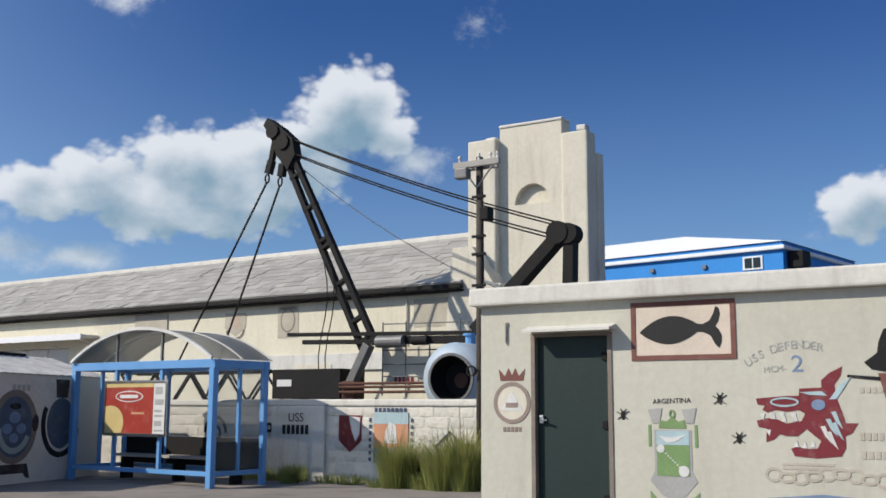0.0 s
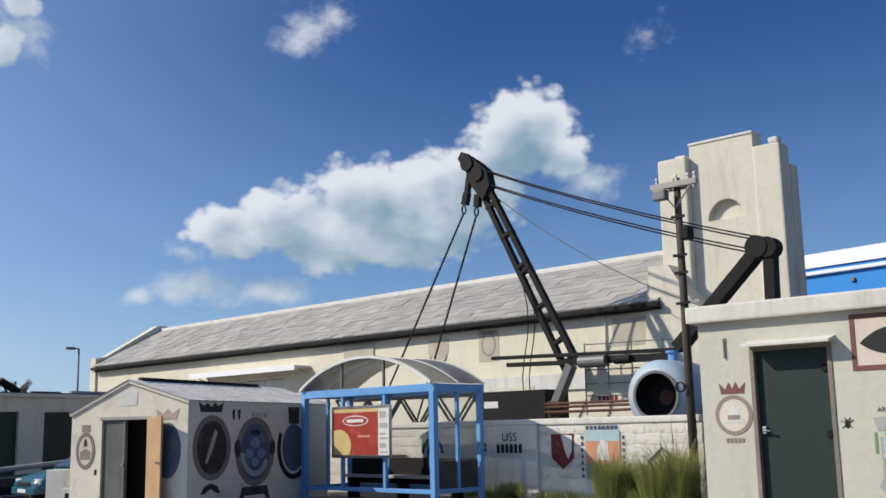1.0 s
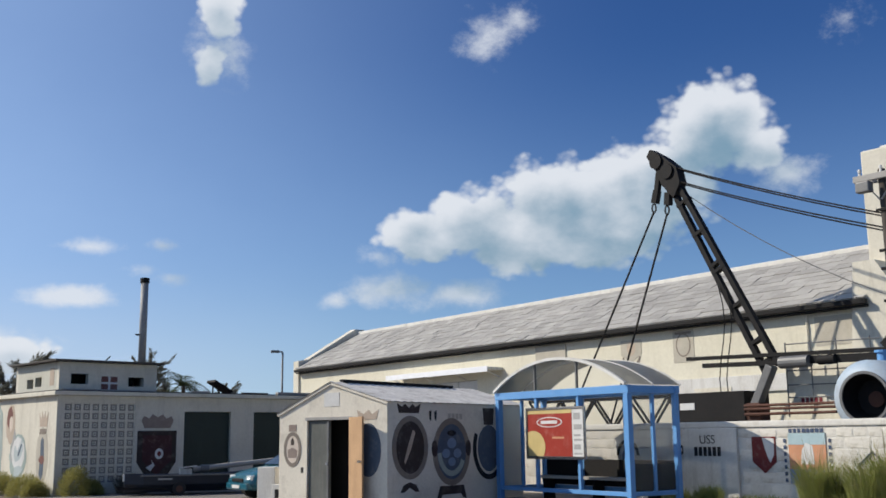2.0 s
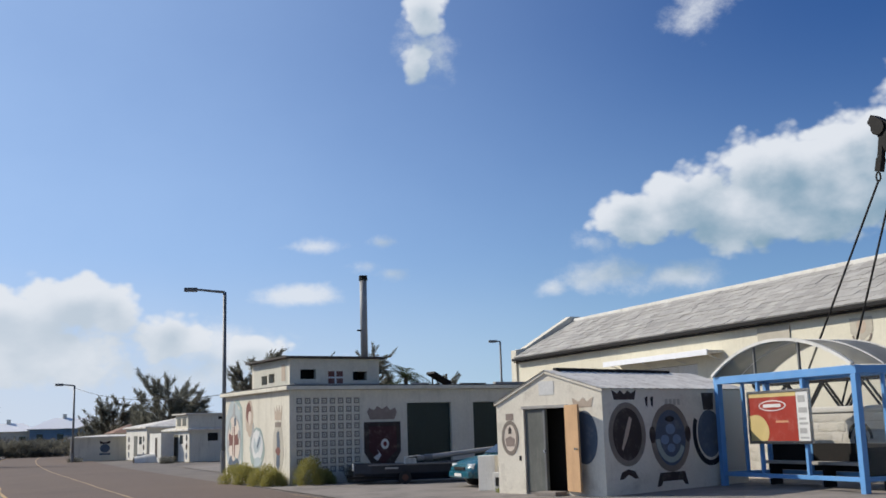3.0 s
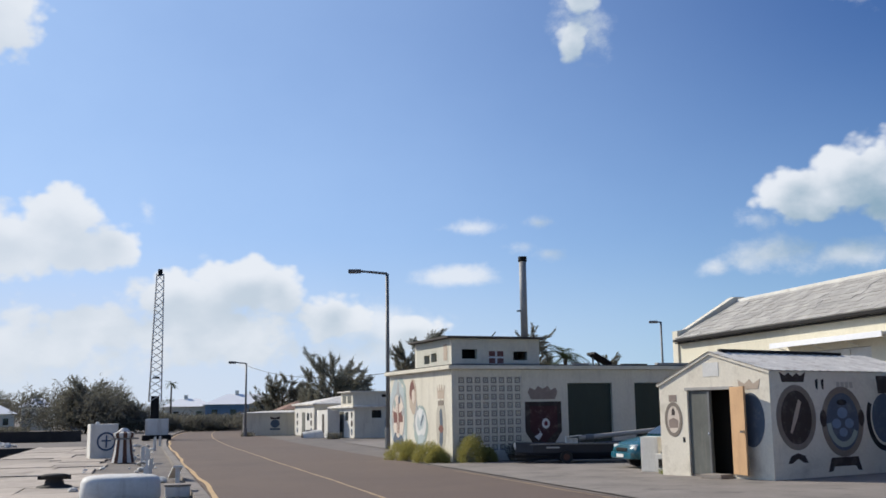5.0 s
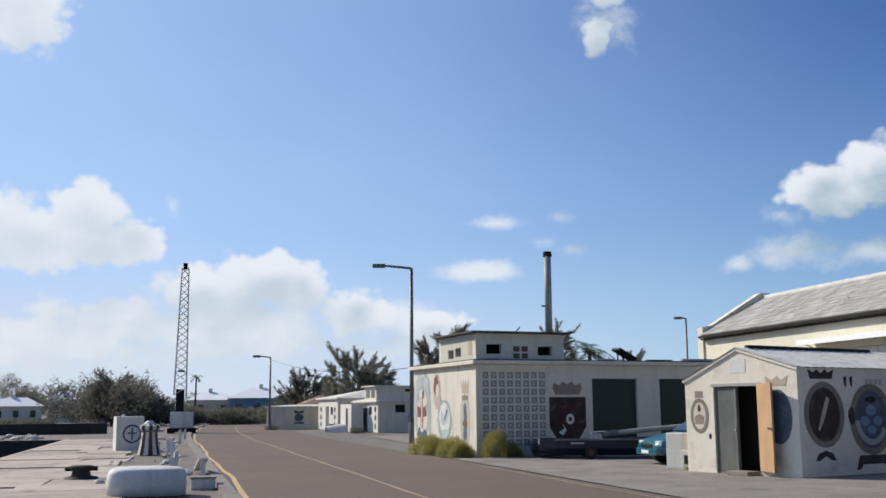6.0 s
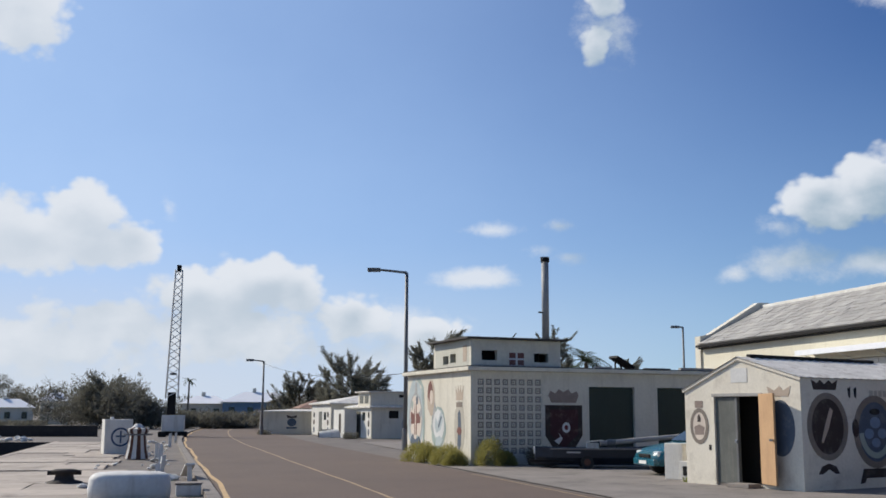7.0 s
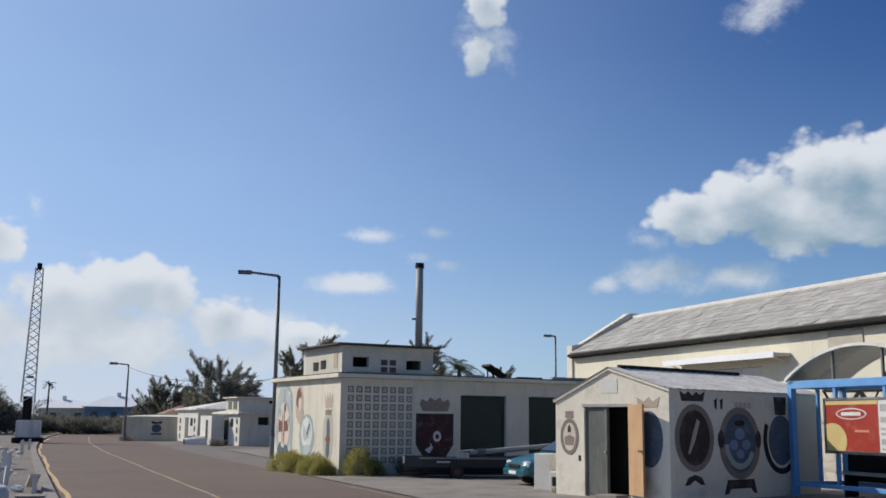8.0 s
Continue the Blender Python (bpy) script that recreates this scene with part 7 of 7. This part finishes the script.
    part("peg", cube(2.05, 2.15, 0, 0.1, -0.02, 0.42), WHITEPAINT, r)
    g = thing("utility_box", pose(-9.15, 19.4, 0, 0, 0, 20), "pale grey concrete utility box by the kerb", "box")
    part("box_body", cube(-0.24, 0.24, -0.25, 0.25, -0.02, 0.20, bevel=0.03), WHITEPAINT, g)
    part("box_lid", cube(-0.26, 0.26, -0.27, 0.27, 0.202, 0.235, bevel=0.01), CONCRETE, g)
    # rubble heaps on the quay and jetty
    rnd = random.Random(8)
    bm = bmesh.new()
    for i in range(280):
        if i < 60:
            p = STREET @ Vector((rnd.uniform(-3.2, -1.0), rnd.uniform(22, 62), 0))
        else:
            p = STREET @ Vector((rnd.uniform(-34, -8.5), rnd.uniform(63.0, 68), 0))
        sz = rnd.uniform(0.06, 0.28) if i < 60 else rnd.uniform(0.12, 0.5)
        b2 = pose(p.x, p.y, sz * 0.2, rnd.uniform(-20, 20), rnd.uniform(-20, 20), rnd.uniform(0, 360)) @ Matrix.Diagonal((sz, sz * rnd.uniform(0.5, 1.1), sz * rnd.uniform(0.3, 0.6), 1))
        bmesh.ops.create_icosphere(bm, subdivisions=1, radius=0.6, matrix=b2)
    solid("rubble", bm, WHITEWASH, Matrix.Identity(4), "broken pale stones strewn on the quay", "rubble", "stuff")
    # low dark bank beyond the dock
    bm = bmesh.new()
    box(bm, -55, -5.6, 76.5, 77.2, -1.4, 0.72)
    solid("jetty_wall", bm, WETSTONE, STREET, "dark timber face of the jetty", "wall", "structure")


make_quay_things()


# ---- planting ----
def make_casuarina(x, y, h, spread, seed, mat=NEEDLE, label="wind-blown grey-green casuarina tree", dens=1.0, low=0.05):
    """Tapered trunk, up-swept limbs and plumes of fine needles."""
    rnd = np.random.RandomState(seed)
    t = thing("casuarina_tree", pose(x, y, 0), label, "tree", "casuarina trees")
    bm = bmesh.new()
    rod(bm, (0, 0, -0.1), (0.05 * h, 0, h * 0.7), h * 0.026, h * 0.008, 8)
    plumes = []
    for i in range(int(26 * dens)):
        u = rnd.uniform(low, 0.72 if low < 0.3 else 1.0)
        a = rnd.uniform(0, 2 * np.pi)
        ln = spread * rnd.uniform(0.55, 1.15) * (1.1 - 0.5 * u)
        p = np.array((0.05 * h * u, 0, h * u * 0.9))
        q = p + np.array((np.cos(a) * ln + 0.15 * ln, np.sin(a) * ln, ln * rnd.uniform(0.3, 1.1)))
        q[2] = min(q[2], h * rnd.uniform(0.85, 1.0))
        rod(bm, p, q, h * 0.007, h * 0.002, 5)
        # side twigs sweep up and outwards from the limb
        for k in range(5):
            f = rnd.uniform(0.25, 0.95)
            c = p + (q - p) * f
            w = (q - p) / (np.linalg.norm(q - p) + 1e-6) + rnd.normal(0, 0.45, 3) + np.array((0.15, 0, 0.35))
            plumes.append((c, c + w / np.linalg.norm(w) * spread * rnd.uniform(0.22, 0.48)))
        plumes.append((p + (q - p) * 0.5, q))
    part("trunk", bm, BARK, t)
    blades = []
    for p, q in plumes:
        d = q - p
        for k in range(95):
            u = rnd.beta(1.5, 1.1)
            r = p + d * u + rnd.normal(0, 0.035 * spread * (1.2 - 0.8 * u), 3)
            way = d / (np.linalg.norm(d) + 1e-6) * 0.9 + rnd.normal(0, 0.42, 3) + np.array((0.15, 0, -0.05))
            tip = r + way * spread * rnd.uniform(0.05, 0.13)
            side = np.cross(way, rnd.normal(0, 1, 3))
            blades.append((r, tip, side / (np.linalg.norm(side) + 1e-6) * spread * 0.0085))
    leaves("crown", blades, mat, t)
    return t


make_casuarina(-22.2, 88.5, 7.0, 3.1, 1, dens=1.8)
make_casuarina(-28.6, 95.0, 5.4, 2.6, 3, dens=1.3)
make_casuarina(-31.4, 98.0, 3.9, 1.5, 4, dens=1.2)
make_casuarina(-25.8, 95.0, 4.6, 2.0, 5, dens=1.2)
make_casuarina(-9.6, 49.5, 4.9, 1.2, 6, low=0.5)
make_casuarina(-8.8, 50.5, 5.6, 1.2, 7, low=0.5)
make_casuarina(-3.3, 47.5, 5.6, 1.0, 8, low=0.55)
make_casuarina(0.1, 48.5, 4.6, 0.8, 10, low=0.5)
make_casuarina(-52.0, 104.0, 6.0, 2.8, 9, dens=1.2)


def make_palm(x, y, h, r, seed, n=16):
    rnd = np.random.RandomState(seed)
    t = thing("palm_tree", pose(x, y, 0), "small palm with drooping ragged fronds", "palm", "palm trees")
    part("trunk", rod(bmesh.new(), (0, 0, -0.1), (0.1, 0, h), 0.14, 0.09, 8), BARK, t)
    for i in range(n):
        a = 2 * np.pi * i / n + rnd.uniform(-0.2, 0.2)
        up = rnd.uniform(0.2, 1.0)
        pts = [np.array((0.1, 0, h)) + r * s_ * np.array((np.cos(a), np.sin(a), up - 1.2 * s_ * (1.3 - up))) for s_ in np.linspace(0, 1, 8)]
        bl = []
        for p, q in zip(pts, pts[1:]):
            d = q - p
            side = np.cross(d, (0, 0, 1))
            side = side / (np.linalg.norm(side) + 1e-6)
            for k in range(3):
                m = p + d * k / 3
                for sg in (-1, 1):
                    bl.append((m, m + sg * side * r * 0.22 + d * 0.7 - np.array((0, 0, 0.06)), d * 0.12))
            bl.append((p, q, side * 0.015))
        leaves("frond", bl, PALM, t)


make_palm(-1.7, 48.0, 4.0, 1.4, 21)
make_palm(-2.4, 50.0, 3.7, 1.2, 22, 11)
make_palm(-48.8, 119.0, 5.4, 0.8, 24, 16)


def make_scrub():
    """Dark wind-bent scrub along the far shore, past counting."""
    rnd = np.random.RandomState(31)
    blades = []

    def clump(cx, cy, cz, rx, rz, n):
        for k in range(n):
            v = rnd.normal(0, 1, 3)
            v /= np.linalg.norm(v)
            rr = rnd.uniform(0.5, 1.0) * (1 + 0.22 * np.sin(5 * v[0] + cx) * np.sin(4 * v[2] + cy))
            p = np.array((cx + v[0] * rx * rr, cy + v[1] * rx * rr, max(0.0, cz + v[2] * rz * rr)))
            w = rnd.normal(0, 1, 3) + np.array((0.5, 0, 0.7))
            tip = p + w / np.linalg.norm(w) * rnd.uniform(0.25, 0.75)
            s_ = np.cross(w, rnd.normal(0, 1, 3))
            blades.append((p, tip, s_ / (np.linalg.norm(s_) + 1e-6) * rnd.uniform(0.03, 0.075)))

    def shore(x0, y0, x1, y1, n, h0, h1):
        for i in range(n):
            u = (i + rnd.uniform(0, 1)) / n
            h = rnd.uniform(h0, h1)
            clump(x0 + (x1 - x0) * u + rnd.normal(0, 1), y0 + (y1 - y0) * u + rnd.normal(0, 1.5), h * 0.5, rnd.uniform(1.4, 2.8), h * 0.5, 900)
    shore(-112, 152, -68, 146, 22, 5.0, 7.8)
    shore(-56, 109, -46, 104, 14, 2.6, 4.6)
    shore(-92, 118, -58, 106, 14, 0.3, 0.7)
    shore(-58, 106, -48, 102, 6, 4.4, 5.8)
    shore(-47, 108, -38, 113, 12, 1.2, 2.0)
    shore(-44, 116, -24, 120, 24, 0.8, 1.7)
    shore(-33, 100, -20, 96, 12, 1.8, 3.8)
    shore(-20, 92, -8, 88, 10, 2.4, 3.8)
    shore(-100, 165, 30, 190, 40, 3.0, 5.5)
    ob = leaves("shore_scrub", blades, SCRUB, None)
    tagged(ob, "dark dense scrub and trees along the shore", "scrub", kind="stuff")


make_scrub()


def make_tuft(x, y, n, r, h, seed, mat, name, label, category, droop=0.5):
    rnd = np.random.RandomState(seed)
    bl = []
    for k in range(n):
        a, q = rnd.uniform(0, 2 * np.pi), r * np.sqrt(rnd.uniform(0, 1)) * 0.75
        p = np.array((q * np.cos(a), q * np.sin(a), -0.02))
        hh = h * rnd.uniform(0.45, 1.05) * (1 - 0.35 * q / r)
        out = rnd.uniform(0.1, droop) * hh
        b = a + rnd.uniform(-0.8, 0.8)
        mid = p + np.array((np.cos(b) * out * 0.35, np.sin(b) * out * 0.35, hh * 0.65))
        tip = p + np.array((np.cos(b) * out, np.sin(b) * out, hh))
        s_ = np.array((-np.sin(b + 0.6), np.cos(b + 0.6), 0)) * rnd.uniform(0.006, 0.014)
        bl.append((p, mid + (tip - mid) * 0.3, s_))
        bl.append((mid, tip, s_ * 0.7))
    ob = leaves(name, bl, mat, None)
    ob.matrix_basis = pose(x, y, 0)
    tagged(ob, label, category, group=name + "s")


def wall_spot(s, d):
    return WALL @ Vector((s, d, 0))


for i, (s_, d, n, r, h) in enumerate(((4.55, -0.95, 1000, 0.42, 1.25), (4.85, -0.75, 800, 0.36, 1.0), (5.85, -0.95, 1100, 0.46, 1.25), (6.3, -0.8, 1000, 0.45, 1.5), (5.35, -0.9, 350, 0.4, 0.5), (4.1, -1.0, 160, 0.3, 0.3),
                                      (1.55, -1.15, 480, 0.28, 0.55), (2.3, -0.45, 260, 0.45, 0.28), (0.6, -0.45, 260, 0.4, 0.3), (-0.4, -0.5, 220, 0.4, 0.28), (3.0, -0.5, 260, 0.45, 0.3), (1.2, -0.4, 200, 0.3, 0.5), (0.1, -0.4, 180, 0.3, 0.42))):
    p = wall_spot(s_, d)
    make_tuft(p.x, p.y, n, r, h, 50 + i, GRASS, "grass_tuft", "tall green and straw grass clump by the wall", "grass clump")
    if h > 0.8:
        make_tuft(p.x, p.y, 60, r * 0.8, h * 1.45, 150 + i, STRAW, "seed_grass", "thin straw-coloured seed stems in the grass", "grass clump", droop=0.35)


def make_mound(x, y, r, h, seed):
    """A dome of fine arching leaves, thick at the skin."""
    rnd = np.random.RandomState(seed)
    bl = []
    for k in range(3600):
        v = rnd.normal(0, 1, 3)
        v[2] = abs(v[2])
        v /= np.linalg.norm(v)
        f = rnd.uniform(0.55, 0.95) * (1 + 0.10 * np.sin(4 * v[0] + seed) * np.sin(5 * v[1] + 2 * seed))
        p = np.array((v[0] * r * f, v[1] * r * f, v[2] * h * f))
        way = v + rnd.normal(0, 0.35, 3) + np.array((0, 0, 0.25))
        tip = p + way / np.linalg.norm(way) * rnd.uniform(0.05, 0.13)
        s_ = np.cross(way, rnd.normal(0, 1, 3))
        bl.append((p, tip, s_ / (np.linalg.norm(s_) + 1e-6) * 0.008))
    ob = leaves("ornamental_bush", bl, BUSH, None)
    ob.matrix_basis = pose(x, y, 0)
    tagged(ob, "rounded yellow-green grassy bush by the workshop", "bush", group="ornamental bushes")


for i, (x, y, r, h) in enumerate(((-7.2, 34.9, 0.58, 0.66), (-6.75, 34.2, 0.46, 0.68), (-5.95, 32.8, 0.58, 0.66), (-5.6, 32.2, 0.42, 0.5), (-4.5, 32.2, 0.5, 0.92), (-4.05, 32.5, 0.36, 0.45))):
    make_mound(x, y, r, h, 80 + i)
make_tuft(-2.9, 33.0, 900, 0.6, 0.75, 91, SCRUB, "dark_shrub", "dark leafy shrub against the workshop wall", "shrub", droop=0.8)
make_tuft(-26.3, 78.0, 500, 0.7, 0.5, 92, SCRUB, "dark_shrub", "dark low shrub at the lamp foot", "shrub", droop=0.8)
make_tuft(-16.9, 66.5, 500, 0.6, 0.6, 93, SCRUB, "dark_shrub", "dark low shrub beside the hut", "shrub", droop=0.8)
make_tuft(1.0, 25.45, 160, 0.3, 0.2, 94, GRASS, "grass_tuft", "short grass clump at the shed foot", "grass clump")


# ---- far houses ----
def make_house(x, y, rz, w, d, h, ridge, wall, roof, label, z=0.0):
    b = thing("far_house", pose(x, y, z, 0, 0, rz), label, "house", "far houses")
    part("wall", cube(0, w, 0, d, -3, h), wall, b)
    bm = bmesh.new()
    lo = [bm.verts.new(c) for c in ((-0.4, -0.4, h), (w + 0.4, -0.4, h), (w + 0.4, d + 0.4, h), (-0.4, d + 0.4, h))]
    hi = [bm.verts.new(c) for c in ((w * 0.28, d / 2, ridge), (w * 0.72, d / 2, ridge))]
    for f in ((lo[0], lo[1], hi[1], hi[0]), (lo[1], lo[2], hi[1]), (lo[2], lo[3], hi[0], hi[1]), (lo[3], lo[0], hi[0])):
        bm.faces.new(f)
    bm.faces.new(lo[::-1])
    part("roof", bm, roof, b, "white stepped limestone roof")
    for i in range(max(2, int(w / 2))):
        xw = (i + 0.5) * w / max(2, int(w / 2))
        part("window", cube(xw - 0.35, xw + 0.35, -0.06, -0.01, h - 1.5, h - 0.6), CARGLASS, b)
    part("chimney", cube(w * 0.4, w * 0.4 + 0.45, d / 2 - 0.25, d / 2 + 0.25, ridge - 0.4, ridge + 0.45), CREAM2, b)


make_house(-46.5, 124.5, 18, 9.0, 6, 3.0, 4.3, FARBLUE, ROOFWHITE, "pale blue-grey far house with a white roof")
make_house(-40.0, 131.0, 12, 8.0, 6, 3.0, 4.4, CREAM2, ROOFWHITE, "cream far house with a pale roof")
make_house(-51.5, 124.0, 18, 5.5, 5, 2.8, 3.8, CREAM2, ROOFWHITE, "cream far house with a white roof")
make_house(-83.0, 132.0, 30, 6.5, 5, 2.3, 3.5, CREAM2, ROOFWHITE, "low far house with a white hip roof")
make_house(-78.5, 139.0, 30, 4.0, 4, 3.2, 4.5, CREAM2, ROOFWHITE, "small far house with a white hip roof")
make_house(-70.0, 136.0, 25, 4.5, 4, 3.0, 4.0, CREAM2, ROOFWHITE, "far house half hidden by scrub")

# ---- overhead wire to the workshop ----
bm = bmesh.new()
a, b_ = Vector((-26.3, 77.4, 5.4)), Vector((-8.2, 38.5, 3.1))
for i in range(10):
    p, q = a.lerp(b_, i / 10), a.lerp(b_, (i + 1) / 10)
    p.z -= 2.0 * (i / 10) * (1 - i / 10)
    q.z -= 2.0 * ((i + 1) / 10) * (1 - (i + 1) / 10)
    rod(bm, p, q, 0.012, seg=4)
solid("overhead_wire", bm, BLACKIRON, Matrix.Identity(4), "thin sagging wire from lamp to workshop", "wire")


# ---- stones of the boundary wall ----
def lay_stones():
    rnd = random.Random(11)
    shapes = []
    for k in range(6):
        bm = cube(-0.5, 0.5, 0, 1, -0.5, 0.5)
        for v in bm.verts:
            v.co.x += rnd.uniform(-0.06, 0.06)
            v.co.z += rnd.uniform(-0.10, 0.10)
        bmesh.ops.bevel(bm, geom=list(bm.edges), offset=0.10, segments=1, affect="EDGES")
        me = bpy.data.meshes.new("stone")
        bm.to_mesh(me)
        bm.free()
        me.materials.append(STONEWASH)
        shapes.append(me)
    z = -0.19
    for row in range(6):
        h = (0.50, 0.29, 0.27, 0.30, 0.27, 0.24)[row]
        x = -9.9 - rnd.uniform(0, 0.3)
        while x < 8.6:
            w = rnd.uniform(0.30, 0.85)
            if not (0.0 < x + w / 2 < 1.82):
                ob = new("stone", rnd.choice(shapes))
                ob.parent = BWALL
                ob.matrix_basis = Matrix.LocRotScale((x + w / 2, -0.010 + rnd.uniform(-0.005, 0.006), z + h / 2), None, (w * 0.99, 0.06, h * 0.975))
            x += w
        z += h


lay_stones()


# ---- slates of the hall roof: the stretch near the tower as single pieces, the rest joined ----
def lay_slates():
    rnd = random.Random(12)
    y0, z0, y1, z1 = -0.30, EAVE - 0.01, HD / 2 - 0.14, RIDGE - 0.06
    rows = 11
    run = math.hypot(y1 - y0, z1 - z0)
    tilt = math.atan2(z1 - z0, y1 - y0)
    bm = cube(-0.5, 0.5, 0, 1.18, 0, 1, bevel=0)
    me = bpy.data.meshes.new("slate")
    bm.to_mesh(me)
    bm.free()
    me.materials.append(SLATE)
    verts, faces = [], []
    base = [Vector(v.co) for v in me.vertices]
    polys = [list(p.vertices) for p in me.polygons]
    count = 0
    for j in range(rows):
        x = 0.6 - (0.3 if j % 2 else 0)
        while x < HL - 0.6:
            w = rnd.uniform(0.52, 0.78)
            u = (j + 0.0) / rows
            m = Matrix.Translation((min(x + w / 2, HL - 0.9), y0 + (y1 - y0) * u, z0 + (z1 - z0) * u + 0.02)) @ Matrix.Rotation(tilt - 0.03 + rnd.uniform(-0.012, 0.012), 4, "X") @ Matrix.Diagonal((w * 0.985, run / rows, 0.045 + rnd.uniform(0, 0.025), 1))
            if x > 21.5 and count < 300:
                ob = new("slate", me)
                ob.parent = HALLOB
                ob.matrix_basis = m
                count += 1
            else:
                o = len(verts)
                verts += [(m @ v)[:] for v in base]
                faces += [[i + o for i in p] for p in polys]
            x += w
    rest = bpy.data.meshes.new("slate_rest")
    rest.from_pydata(verts, [], faces)
    rest.materials.append(SLATE2)
    ob = new("slate_rest", rest)
    ob.parent = HALLOB
    tagged(ob, kind="stuff")


def slate_rest():
    m = SLATE.copy()
    m.name = "limestone_slate_joined"
    n, l = m.node_tree.nodes, m.node_tree.links
    info = next(x for x in n if x.type == "OBJECT_INFO")
    geo = n.new("ShaderNodeNewGeometry")
    for link in list(info.outputs["Random"].links):
        l.new(geo.outputs["Random Per Island"], link.to_socket)
    return m


SLATE2 = slate_rest()
lay_slates()
